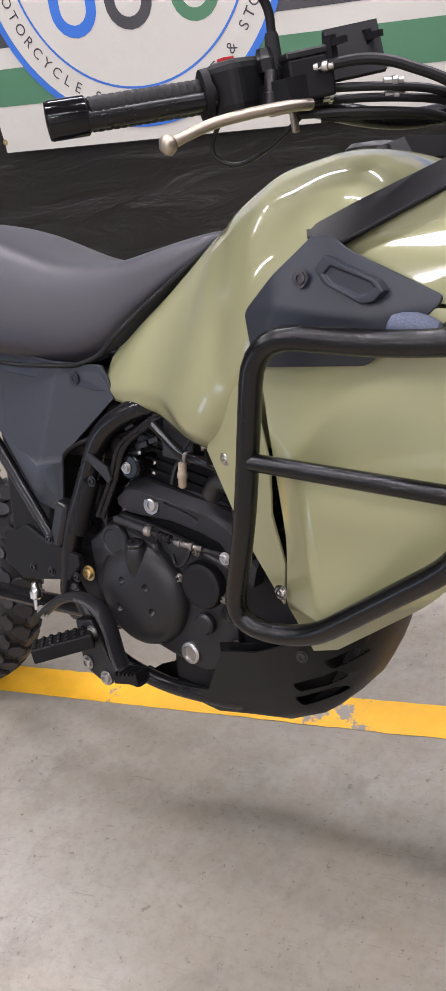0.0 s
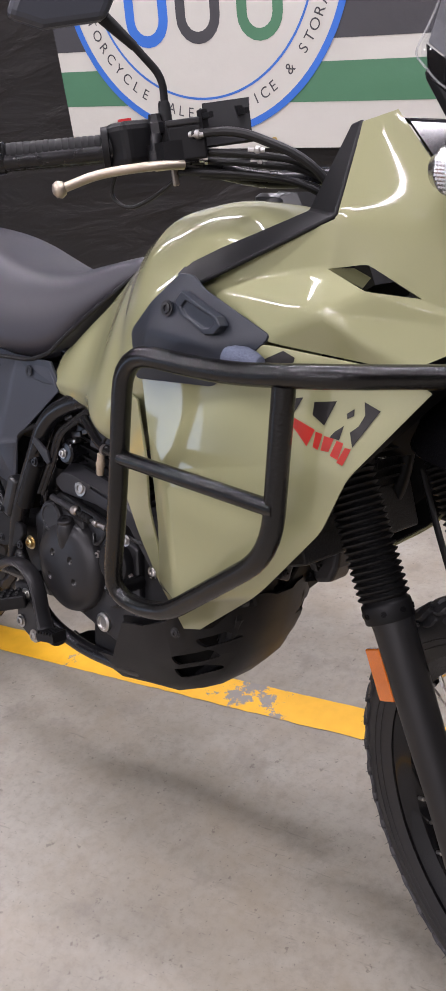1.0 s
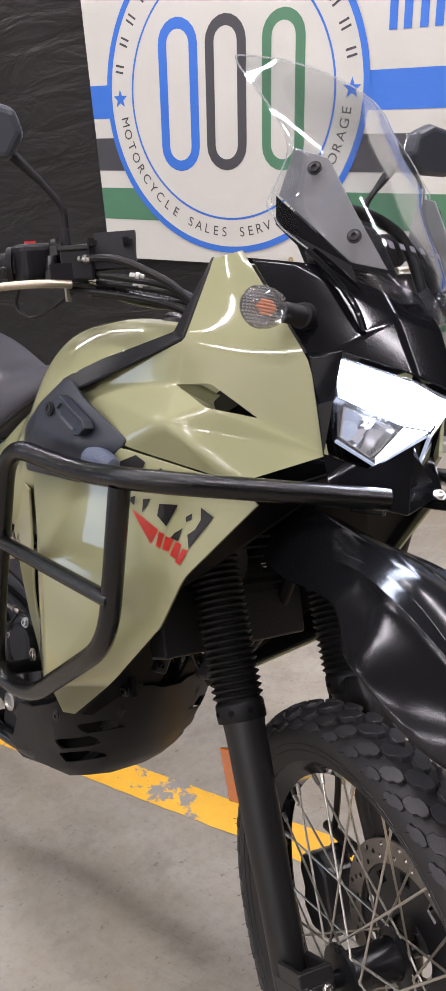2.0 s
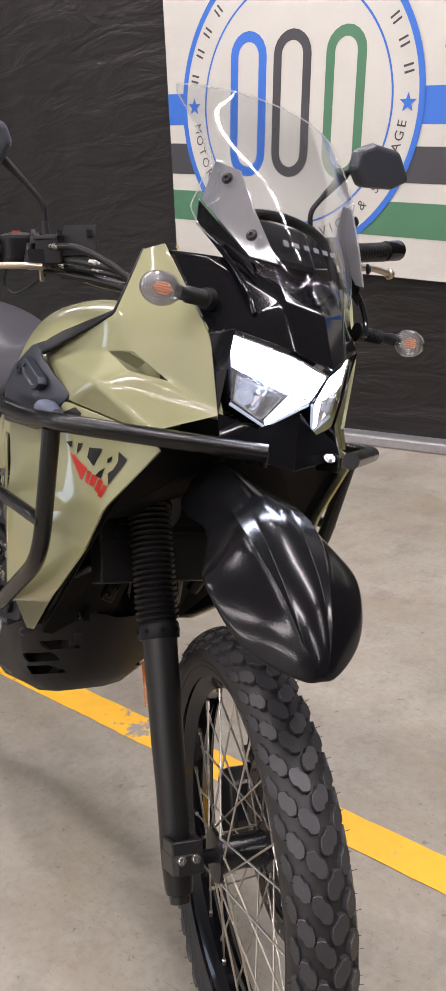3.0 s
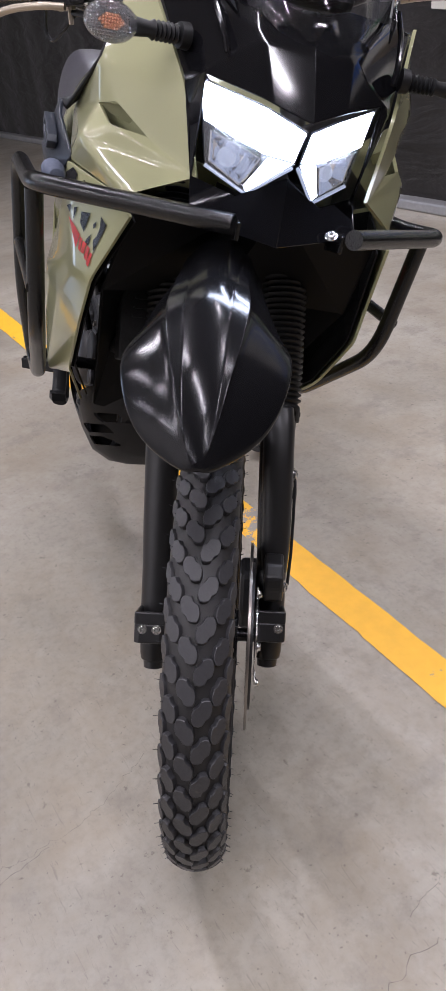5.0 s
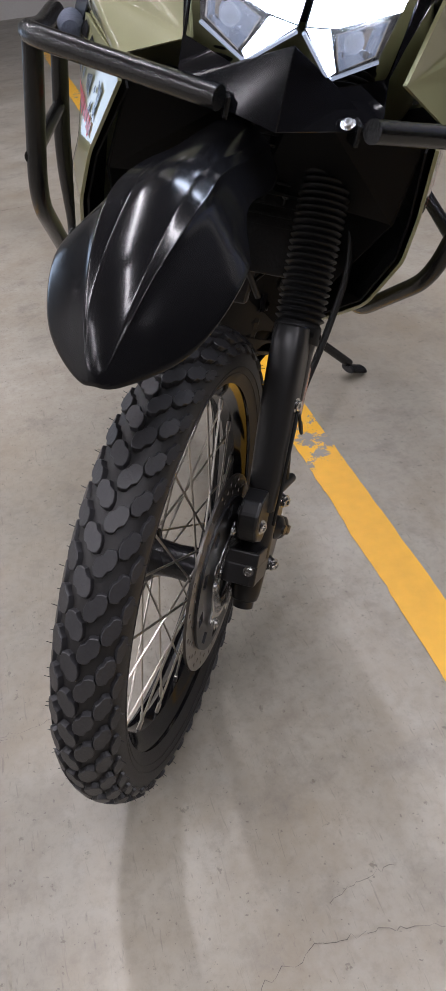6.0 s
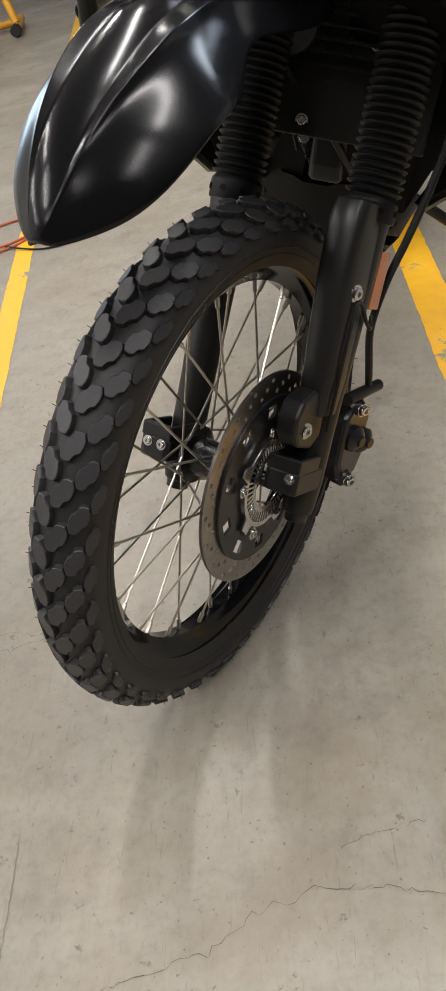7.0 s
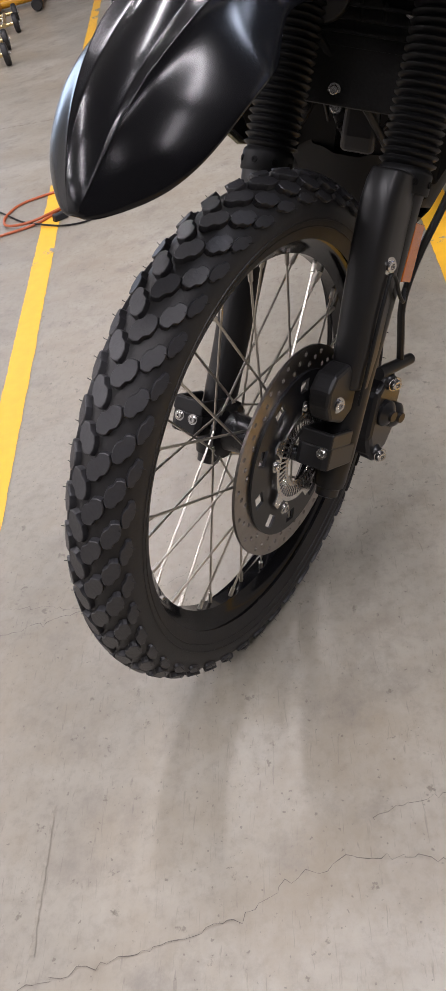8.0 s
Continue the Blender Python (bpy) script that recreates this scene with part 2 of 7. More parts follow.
    l.new(bp.outputs["Normal"], b.inputs["Normal"])
    return m


def line_paint():
    """Yellow floor paint, worn through in flakes."""
    m = bpy.data.materials.new("worn_yellow_paint")
    m.use_nodes = True
    n, l = m.node_tree.nodes, m.node_tree.links
    b = n["Principled BSDF"]
    b.inputs["Roughness"].default_value = 0.42
    co = n.new("ShaderNodeTexCoord")
    a = n.new("ShaderNodeTexNoise")
    a.inputs["Scale"].default_value, a.inputs["Detail"].default_value, a.inputs["Roughness"].default_value = 9, 12, 0.75
    l.new(co.outputs["Object"], a.inputs["Vector"])
    r = n.new("ShaderNodeValToRGB")
    e = r.color_ramp.elements
    e[0].position, e[0].color = 0.925, (0.92, 0.50, 0.02, 1)
    e[1].position, e[1].color = 0.94, (0.30, 0.28, 0.25, 1)
    w = n.new("ShaderNodeTexNoise")
    w.inputs["Scale"].default_value, w.inputs["Detail"].default_value = 2.2, 3
    mw = n.new("ShaderNodeMapping")
    mw.inputs["Location"].default_value = (0.85, 0.3, 0)
    l.new(co.outputs["Object"], mw.inputs[0])
    l.new(mw.outputs[0], w.inputs["Vector"])
    s1 = n.new("ShaderNodeMath")
    s1.operation = "MULTIPLY_ADD"
    s1.inputs[1].default_value = 0.6
    l.new(w.outputs["Fac"], s1.inputs[0])
    l.new(a.outputs["Fac"], s1.inputs[2])
    l.new(s1.outputs[0], r.inputs[0])
    c = n.new("ShaderNodeTexNoise")
    c.inputs["Scale"].default_value, c.inputs["Detail"].default_value = 30, 8
    l.new(co.outputs["Object"], c.inputs["Vector"])
    mx = n.new("ShaderNodeMix")
    mx.data_type, mx.blend_type = "RGBA", "MULTIPLY"
    mx.inputs["Factor"].default_value = 0.22
    l.new(r.outputs[0], mx.inputs["A"])
    l.new(c.outputs["Fac"], mx.inputs["B"])
    l.new(mx.outputs["Result"], b.inputs["Base Color"])
    return m


def curtain_cloth():
    m = bpy.data.materials.new("black_sheeting")
    m.use_nodes = True
    n, l = m.node_tree.nodes, m.node_tree.links
    b = n["Principled BSDF"]
    b.inputs["Base Color"].default_value = (0.034, 0.030, 0.027, 1)
    b.inputs["Roughness"].default_value = 0.46
    b.inputs["Sheen Weight"].default_value = 0.25
    b.inputs["Sheen Roughness"].default_value = 0.4
    co = n.new("ShaderNodeTexCoord")
    mp = n.new("ShaderNodeMapping")
    mp.inputs["Scale"].default_value = (1.3, 1, 4.5)
    l.new(co.outputs["Object"], mp.inputs[0])
    t = n.new("ShaderNodeTexNoise")
    t.inputs["Scale"].default_value, t.inputs["Detail"].default_value, t.inputs["Roughness"].default_value = 1.6, 5, 0.5
    t.inputs["Distortion"].default_value = 0.6
    l.new(mp.outputs[0], t.inputs["Vector"])
    bp = n.new("ShaderNodeBump")
    bp.inputs["Strength"].default_value, bp.inputs["Distance"].default_value = 0.75, 0.05
    l.new(t.outputs["Fac"], bp.inputs["Height"])
    l.new(bp.outputs["Normal"], b.inputs["Normal"])
    f = n.new("ShaderNodeTexNoise")
    f.inputs["Scale"].default_value, f.inputs["Detail"].default_value = 130, 4
    l.new(co.outputs["Object"], f.inputs["Vector"])
    r = n.new("ShaderNodeValToRGB")
    e = r.color_ramp.elements
    e[0].position, e[0].color = 0.66, (0.034, 0.030, 0.027, 1)
    e[1].position, e[1].color = 0.80, (0.10, 0.095, 0.09, 1)
    l.new(f.outputs["Fac"], r.inputs[0])
    l.new(r.outputs[0], b.inputs["Base Color"])
    return m


CONCRETE, LINE_PAINT, CURTAIN = concrete(), line_paint(), curtain_cloth()


# ---- mesh helpers ----
def mesh_object(name, bm, mat, smooth=True, angle=35):
    if smooth:
        for f in bm.faces:
            f.smooth = True
        for e in bm.edges:
            if len(e.link_faces) == 2 and e.calc_face_angle(0) > radians(angle):
                e.smooth = False
    me = bpy.data.meshes.new(name)
    bm.to_mesh(me)
    bm.free()
    for one in mat if isinstance(mat, (list, tuple)) else [mat]:
        me.materials.append(one)
    return new(name, me)


def part(name, bm, mat, parent, label="", smooth=True, angle=35, local=None):
    ob = mesh_object(name, bm, mat, smooth, angle)
    ob.parent = parent
    if local is not None:
        ob.matrix_basis = local
    if label:
        tagged(ob, label)
    return ob


def again(ob, parent, local):
    """Another piece on the same mesh."""
    o = new(ob.name.split(".")[0], ob.data)
    o.parent, o.matrix_basis = parent, local
    if "label" in ob:
        tagged(o, ob["label"])
    for md in ob.modifiers:
        if md.type == "BEVEL":
            n = o.modifiers.new("bevel", "BEVEL")
            n.width, n.segments, n.limit_method = md.width, md.segments, md.limit_method
    return o


def bevel(ob, width=0.002, segments=2, angle=30):
    m = ob.modifiers.new("bevel", "BEVEL")
    m.width, m.segments, m.limit_method, m.angle_limit = width, segments, "ANGLE", radians(angle)
    m.harden_normals = False
    return ob


def subsurf(ob, levels=2):
    m = ob.modifiers.new("smooth", "SUBSURF")
    m.levels = m.render_levels = levels
    return ob


def soften(ob, levels=3, sharp=55, fold=0.0):
    """Rounds a panel's folds and keeps its rim."""
    bm = bmesh.new()
    bm.from_mesh(ob.data)
    lay = bm.edges.layers.float.new("crease_edge")
    for e in bm.edges:
        if len(e.link_faces) == 2 and e.calc_face_angle(0) > radians(sharp):
            e[lay] = 1.0
            e.smooth = False
        elif fold and len(e.link_faces) == 2 and e.calc_face_angle(0) > radians(12):
            e[lay] = fold
            e.smooth = True
        else:
            e.smooth = True
    bm.to_mesh(ob.data)
    bm.free()
    return subsurf(ob, levels)


def basis(d):
    d = Vector(d).normalized()
    a = Vector((0, 0, 1)) if abs(d.z) < 0.9 else Vector((0, 1, 0))
    u = d.cross(a).normalized()
    return u, d.cross(u).normalized(), d


def along(p, d, roll=0.0):
    """A pose at p whose z axis is d."""
    u, v, w = basis(d)
    m = Matrix((u, v, w)).transposed().to_4x4()
    return Matrix.Translation(p) @ m @ Matrix.Rotation(roll, 4, "Z")


def ring(bm, c, u, v, r, n, rv=None):
    return [bm.verts.new(Vector(c) + u * (r * math.cos(a)) + v * ((rv or r) * math.sin(a))) for a in (2 * math.pi * k / n for k in range(n))]


def bridge(bm, a, b):
    n = len(a)
    for k in range(n):
        bm.faces.new((a[k], a[(k + 1) % n], b[(k + 1) % n], b[k]))


def lathe(profile, p=(0, 0, 0), d=(0, 0, 1), n=24, bm=None, caps=True):
    """A turned body: (distance along d, radius) rows from p."""
    bm = bm or bmesh.new()
    u, v, w = basis(d)
    rows = [ring(bm, Vector(p) + w * h, u, v, max(r, 1e-4), n) for h, r in profile]
    for a, b in zip(rows, rows[1:]):
        bridge(bm, a, b)
    if caps:
        bm.faces.new(rows[0][::-1])
        bm.faces.new(rows[-1])
    bmesh.ops.recalc_face_normals(bm, faces=bm.faces)
    return bm


def rod(a, b, r, r2=None, n=14, bm=None):
    d = Vector(b) - Vector(a)
    return lathe([(0, r), (d.length, r2 if r2 is not None else r)], a, d, n, bm)


def rounded(points, radius, steps=6):
    """The way through the points, with its corners rounded."""
    pts = [Vector(p) for p in points]
    out = [pts[0]]
    for a, b, c in zip(pts, pts[1:], pts[2:]):
        u, w = (a - b), (c - b)
        r = min(radius, u.length * 0.49, w.length * 0.49)
        s, e = b + u.normalized() * r, b + w.normalized() * r
        for k in range(steps + 1):
            t = k / steps
            out.append(s * (1 - t) ** 2 + b * (2 * t * (1 - t)) + e * t ** 2)
    out.append(pts[-1])
    return out


def tube(points, r, radius=0.0, n=14, bm=None, closed=False, squash=1.0):
    """A bent tube along the points."""
    pts = rounded(points, radius) if radius else [Vector(p) for p in points]
    bm = bm or bmesh.new()
    rows, u = [], None
    for k, p in enumerate(pts):
        d = (pts[min(k + 1, len(pts) - 1)] - pts[max(k - 1, 0)]).normalized()
        if u is None:
            u = basis(d)[0]
        u = (u - d * u.dot(d)).normalized()
        rows.append(ring(bm, p, u, d.cross(u), r, n, r * squash))
    for a, b in zip(rows, rows[1:]):
        bridge(bm, a, b)
    bm.faces.new(rows[0][::-1])
    bm.faces.new(rows[-1])
    bmesh.ops.recalc_face_normals(bm, faces=bm.faces)
    return bm


def slab(outline, thick, place=None, bm=None):
    """A flat plate: the outline in x and y, thick from 0 upwards, set down by the pose."""
    own = bmesh.new()
    lo = [own.verts.new((x, y, 0)) for x, y in outline]
    hi = [own.verts.new((x, y, thick)) for x, y in outline]
    own.faces.new(lo[::-1])
    own.faces.new(hi)
    bridge(own, lo, hi)
    bmesh.ops.recalc_face_normals(own, faces=own.faces)
    if place is not None:
        bmesh.ops.transform(own, matrix=place, verts=own.verts)
    return own if bm is None else merge(bm, own)


def merge(bm, other):
    me = bpy.data.meshes.new("joined")
    other.to_mesh(me)
    other.free()
    bm.from_mesh(me)
    bpy.data.meshes.remove(me)
    return bm


def box(size, place=None, bm=None, taper=1.0):
    own = bmesh.new()
    bmesh.ops.create_cube(own, size=1)
    for v in own.verts:
        s = taper if v.co.z > 0 else 1.0
        v.co = Vector((v.co.x * size[0] * s, v.co.y * size[1] * s, v.co.z * size[2]))
    if place is not None:
        bmesh.ops.transform(own, matrix=place, verts=own.verts)
    return own if bm is None else merge(bm, own)


def shell(points, faces, thick=0.004, side=1, soft=0.0):
    """A moulded panel: faces over corner points, thickened inwards; side -1 mirrors it to the other flank."""
    bm = bmesh.new()
    vs = [bm.verts.new((x, y * side, z)) for x, y, z in points]
    for f in faces:
        bm.faces.new([vs[k] for k in f])
    bmesh.ops.recalc_face_normals(bm, faces=bm.faces)
    out = sum((f.normal.y * f.calc_area() for f in bm.faces))
    if out * (-side) < 0:
        bmesh.ops.reverse_faces(bm, faces=bm.faces)
    if soft:
        bmesh.ops.bevel(bm, geom=[e for e in bm.edges if len(e.link_faces) == 2], offset=soft, segments=4, profile=0.5, affect="EDGES", clamp_overlap=True)
    bm.normal_update()
    geo = bmesh.ops.solidify(bm, geom=bm.faces[:], thickness=thick)
    bmesh.ops.recalc_face_normals(bm, faces=bm.faces)
    return bm


def skin(rows, closed=False, caps=True):
    """A surface over rows of points."""
    bm = bmesh.new()
    vs = [[bm.verts.new(p) for p in row] for row in rows]
    for a, b in zip(vs, vs[1:]):
        n = len(a)
        for k in range(n if closed else n - 1):
            bm.faces.new((a[k], a[(k + 1) % n], b[(k + 1) % n], b[k]))
    if closed and caps:
        bm.faces.new(vs[0][::-1])
        bm.faces.new(vs[-1])
    bmesh.ops.recalc_face_normals(bm, faces=bm.faces)
    return bm


def carved(ob, cutters):
    """Cuts the cutters' bodies out of a mesh object, once and for all."""
    tools = []
    for c in cutters:
        t = mesh_object("cutter", c, BLACK_MATT, smooth=False)
        tools.append(t)
        m = ob.modifiers.new("cut", "BOOLEAN")
        m.object, m.operation, m.solver = t, "DIFFERENCE", "EXACT"
    parent, local = ob.parent, ob.matrix_basis.copy()
    ob.parent, ob.matrix_basis = None, Matrix()
    bpy.context.view_layer.update()
    me = bpy.data.meshes.new_from_object(ob.evaluated_get(bpy.context.evaluated_depsgraph_get()))
    ob.modifiers.clear()
    ob.data = me
    ob.parent, ob.matrix_basis = parent, local
    for t in tools:
        bpy.data.objects.remove(t, do_unlink=True)
    return ob


def bolt_mesh(r=0.006, h=0.005):
    """A socket-head bolt on a washer, standing along z."""
    bm = lathe([(0, r * 1.45), (0.0012, r * 1.45), (0.0012, r), (h * 0.85, r), (h, r * 0.85), (h, r * 0.5), (h * 0.45, r * 0.48)], n=18)
    return bm


def bolts(parent, places, r=0.006, h=0.005, mat=None, name="bolt", local=None, label=""):
    """One bolt mesh, set at each (place, direction)."""
    first = None
    for p, d in places:
        m = along(p, d)
        if local is not None:
            m = local @ m
        if first is None:
            first = part(name, bolt_mesh(r, h), mat or ZINC, parent, label, local=m)
        else:
            again(first, parent, m)


def empty(name, m, label, category, group="", kind=""):
    e = new(name)
    e.matrix_world = m
    return tagged(e, label, category, group, kind)


# ---- the setting ----
X0, X1, Y0, Y1 = -13.0, 8.0, -7.0, 3.77
fl = box((X1 - X0, Y1 - Y0 + 0.4, 0.2), Matrix.Translation(((X0 + X1) / 2, (Y0 + Y1) / 2, -0.1)))
tagged(mesh_object("floor", fl, CONCRETE, False), "worn sealed grey concrete workshop floor", "floor", kind="structure")

def wall(name, size, place, label, paint=PLASTER):
    return tagged(mesh_object(name, box(size, Matrix.Translation(place)), paint, False), label, "wall", kind="structure")

wall("wall_north", (X1 - X0, 0.2, CEIL), ((X0 + X1) / 2, Y1 + 0.1, CEIL / 2), "plain painted wall behind the black sheeting")
wall("wall_south", (X1 - X0, 0.2, CEIL), ((X0 + X1) / 2, Y0 - 0.1, CEIL / 2), "plain white-painted workshop wall")
# out of view; its dark colour keeps the bike's front facets dim
wall("wall_east", (0.2, Y1 - Y0 + 0.4, CEIL), (X1 + 0.1, (Y0 + Y1) / 2, CEIL / 2), "unseen plain wall, coloured dark to cut light from the east", DARK_WALL)
ya, yb = Y0 - 0.2, Y1 + 0.2
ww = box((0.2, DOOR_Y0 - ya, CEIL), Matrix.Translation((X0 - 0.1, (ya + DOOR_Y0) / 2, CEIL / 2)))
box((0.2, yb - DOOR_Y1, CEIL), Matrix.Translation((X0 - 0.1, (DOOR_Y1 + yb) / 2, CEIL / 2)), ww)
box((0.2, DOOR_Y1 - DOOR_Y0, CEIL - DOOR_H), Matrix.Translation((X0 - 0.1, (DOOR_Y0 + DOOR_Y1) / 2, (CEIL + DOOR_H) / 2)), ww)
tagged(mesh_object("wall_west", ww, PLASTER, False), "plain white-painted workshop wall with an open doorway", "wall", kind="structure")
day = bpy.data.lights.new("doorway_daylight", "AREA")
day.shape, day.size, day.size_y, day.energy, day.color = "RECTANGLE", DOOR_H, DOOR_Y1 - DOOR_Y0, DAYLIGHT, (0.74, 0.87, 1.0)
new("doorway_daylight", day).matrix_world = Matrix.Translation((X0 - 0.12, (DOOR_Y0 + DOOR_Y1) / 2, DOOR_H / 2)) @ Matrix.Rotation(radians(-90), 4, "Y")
tagged(mesh_object("ceiling", box((X1 - X0 + 0.4, Y1 - Y0 + 0.4, 0.2), Matrix.Translation(((X0 + X1) / 2, (Y0 + Y1) / 2, CEIL + 0.1))), CEILING, False),
       "plain pale workshop ceiling", "ceiling", kind="structure")

# painted floor lines with ragged edges
def floor_line(name, y0, y1, slope, x0, x1, label):
    bm = bmesh.new()
    n = int((x1 - x0) / 0.025)
    rows = []
    for k in range(n + 1):
        x = x0 + (x1 - x0) * k / n
        j = lambda s: noise.noise((x * 7, s, 0)) * 0.004 + noise.noise((x * 31, s, 3)) * 0.003
        rows.append([bm.verts.new((x, y0 + slope * x + j(1), 0)), bm.verts.new((x, y1 + slope * x + j(9), 0))])
    for a, b in zip(rows, rows[1:]):
        bm.faces.new((a[0], b[0], b[1], a[1]))
    ob = mesh_object(name, bm, LINE_PAINT, False)
    ob.location.z = 0.0015
    return tagged(ob, label, "floor line", kind="structure")

floor_line("floor_line_1", 1.038, 1.128, -0.020, -12.5, 4.0, "worn yellow painted line on the concrete floor")
floor_line("floor_line_2", -0.046, 0.021, 0.102, -12.5, 0.30, "clean yellow painted line on the concrete floor")

# black sheeting hung along the wall, in shallow folds
def sheet(x0, x1, off):
    bm = bmesh.new()
    nx, nz = 40, 44
    grid = []
    for i in range(nx + 1):
        col = []
        x = x0 + (x1 - x0) * i / nx
        for k in range(nz + 1):
            z = 0.006 + (CEIL - 0.05) * k / nz
            y = 3.712 + off + 0.028 * noise.noise((x * 1.7, 0, z * 0.25)) + 0.014 * noise.noise((x * 4.1, 5, z * 1.4)) + 0.010 * noise.noise((x * 2.0, 8, z * 6.0))
            col.append(bm.verts.new((x, y, z)))
        grid.append(col)
    for a, b in zip(grid, grid[1:]):
        for k in range(nz):
            bm.faces.new((a[k], b[k], b[k + 1], a[k + 1]))
    bmesh.ops.solidify(bm, geom=bm.faces[:], thickness=0.003)
    return bm

sheeting = empty("wall_sheeting", Matrix(), "creased black plastic sheeting hung along the wall", "curtain")
for k in range(6):
    part("sheet", sheet(-12.8 + 3.4 * k, -12.8 + 3.4 * (k + 1) + 0.12, 0.001 * (k % 2)), CURTAIN, sheeting)
strip = box((20.0, 0.10, 0.06), Matrix.Translation((-2.5, 3.67, 0.03)))
tagged(bevel(mesh_object("floor_strip", strip, GALV, False), 0.012), "grey metal strip lying along the foot of the sheeting", "strip")

# ceiling strip lights
def strip_light(x, y):
    e = empty("strip_light", Matrix.Translation((x, y, CEIL - 0.45)), "long white suspended fluorescent strip light", "ceiling light", "ceiling strip lights")
    hs = box((2.3, 0.20, 0.05), Matrix.Translation((0, 0, 0.06)), taper=0.7)
    bevel(part("housing", hs, LAMP_HOUSING, e, smooth=False), 0.006)
    for sx in (-0.9, 0.9):
        part("hanger", rod((sx, 0, 0.085), (sx, 0, 0.45), 0.004, n=8), ZINC, e)
    return e

# power factor of each lamp, set to balance light across the room
STRIP_GAIN = {(x, y): {-4.8: 1.3, -4.2: 0.80, -1.2: 1.10, 1.8: 1.30, 4.8: 0.6}[x] * {-5.8: 1.1, -3.2: 0.85, -1.3: 1.0, 0.2: 1.0, 2.6: 1.05}[y] for x, y in STRIPS}
for x, y in STRIPS:
    strip_light(x, y)
    lamp = bpy.data.lights.new("strip_lamp", "AREA")
    lamp.shape, lamp.size, lamp.size_y, lamp.energy, lamp.color = "RECTANGLE", 2.3, 0.09, STRIP_POWER * STRIP_GAIN[(x, y)], (1.0, 0.915, 0.84)
    new("strip_lamp", lamp).matrix_world = Matrix.Translation((x, y, CEIL - 0.43))


# ---- the motorcycle ----
HEADING, LEAN_BIKE, STEER = radians(-13.87), radians(17.29), radians(-22.23)
BIKE = Matrix.Translation((-0.9595, 0.9054, 0.0)) @ Matrix.Rotation(HEADING, 4, "Z") @ Matrix.Rotation(-LEAN_BIKE, 4, "X")
AXIS_AT, AXIS = Vector((1.662, 0, 0)), Vector((-0.5, 0, 0.8660))
TURN = Matrix.Translation(AXIS_AT) @ Matrix.Rotation(STEER, 4, AXIS) @ Matrix.Translation(-AXIS_AT)
BAR_TURN = Matrix.Translation(AXIS_AT) @ Matrix.Rotation(STEER - radians(1), 4, AXIS) @ Matrix.Translation(-AXIS_AT)
bike = empty("motorcycle", BIKE, "khaki and black adventure motorcycle leaning on its side stand", "motorcycle")


def tyre(name, local, rc, minor, width, bead, knob_rows, columns, knob, n=120):
    """A tyre carcass round the y axis with its tread blocks: rc centre radius of the section, minor its height, width its half width."""
    bm = bmesh.new()
    prof = []
    for k in range(17):
        a = math.pi * (-0.62 + 1.24 * k / 16)
        prof.append((width * math.sin(a), rc + minor * math.cos(a)))
    prof = [(-bead[1], bead[0])] + prof + [(bead[1], bead[0])]
    rows = []
    for i in range(n):
        t = 2 * math.pi * i / n
        rows.append([bm.verts.new((r * math.cos(t), y, r * math.sin(t))) for y, r in prof])
    for i in range(n):
        a, b = rows[i], rows[(i + 1) % n]
        for k in range(len(prof) - 1):
            bm.faces.new((a[k], a[k + 1], b[k + 1], b[k]))
    bmesh.ops.recalc_face_normals(bm, faces=bm.faces)
    carcass = part(name, bm, RUBBER, bike, "black knobbly rubber tyre", angle=50, local=local)

    for s in (-1, 1):
        for f in (-0.18, -0.42):
            yy, r = s * width * math.sqrt(1 - f * f), rc + minor * f
            ringm = bmesh.new()
            tube([(r * math.cos(2 * math.pi * k / 96), yy, r * math.sin(2 * math.pi * k / 96)) for k in range(97)], 0.0011, 0, 6, ringm)
            part("sidewall_rib", ringm, RUBBER, carcass)

    def on(t, lat, h):
        """A point of the tread: angle round the wheel, angle across the section, height over the carcass."""
        y = (width + h) * math.sin(lat)
        r = rc + (minor + h) * math.cos(lat)
        return Vector((r * math.cos(t), y, r * math.sin(t)))

    shape = [(-1.0, 0.58), (-1.0, 0.14), (-0.80, -0.30), (-0.34, -0.52), (-0.10, -0.90), (0.33, -1.0), (0.78, -0.94), (1.0, -0.58), (1.0, -0.14), (0.80, 0.30), (0.34, 0.52), (0.10, 0.90), (-0.33, 1.0), (-0.78, 0.94)]
    for lat, half, height, stagger, flip in columns:
        bm = bmesh.new()
        loops = []
        for h, s in ((-0.002, 1.05), (height * 0.45, 1.0), (height * 0.90, 0.96), (height, 0.90)):
            loops.append([bm.verts.new(on(sy * s * knob / (rc + minor) * 0.5, lat + flip * sx * half * s, h)) for sx, sy in shape])
        for a, b in zip(loops, loops[1:]):
            bridge(bm, a, b)
        bm.faces.new(loops[-1])
        if abs(lat) > 0.5:
            sg = 1 if lat > 0 else -1
            tube([on(0.02, lat + sg * half * 0.7, 0.002), on(0.024, lat + sg * half * 0.8, 0.0105)], 0.0005, n=3, bm=bm)
        bmesh.ops.recalc_face_normals(bm, faces=bm.faces)
        first = None
        for i in range(knob_rows):
            m = Matrix.Rotation(-2 * math.pi * (i + stagger) / knob_rows, 4, "Y")
            if first is None:
                first = part("tread_block", bm, TREAD, carcass, smooth=True, angle=32, local=m)
            else:
                again(first, carcass, m)
    return carcass


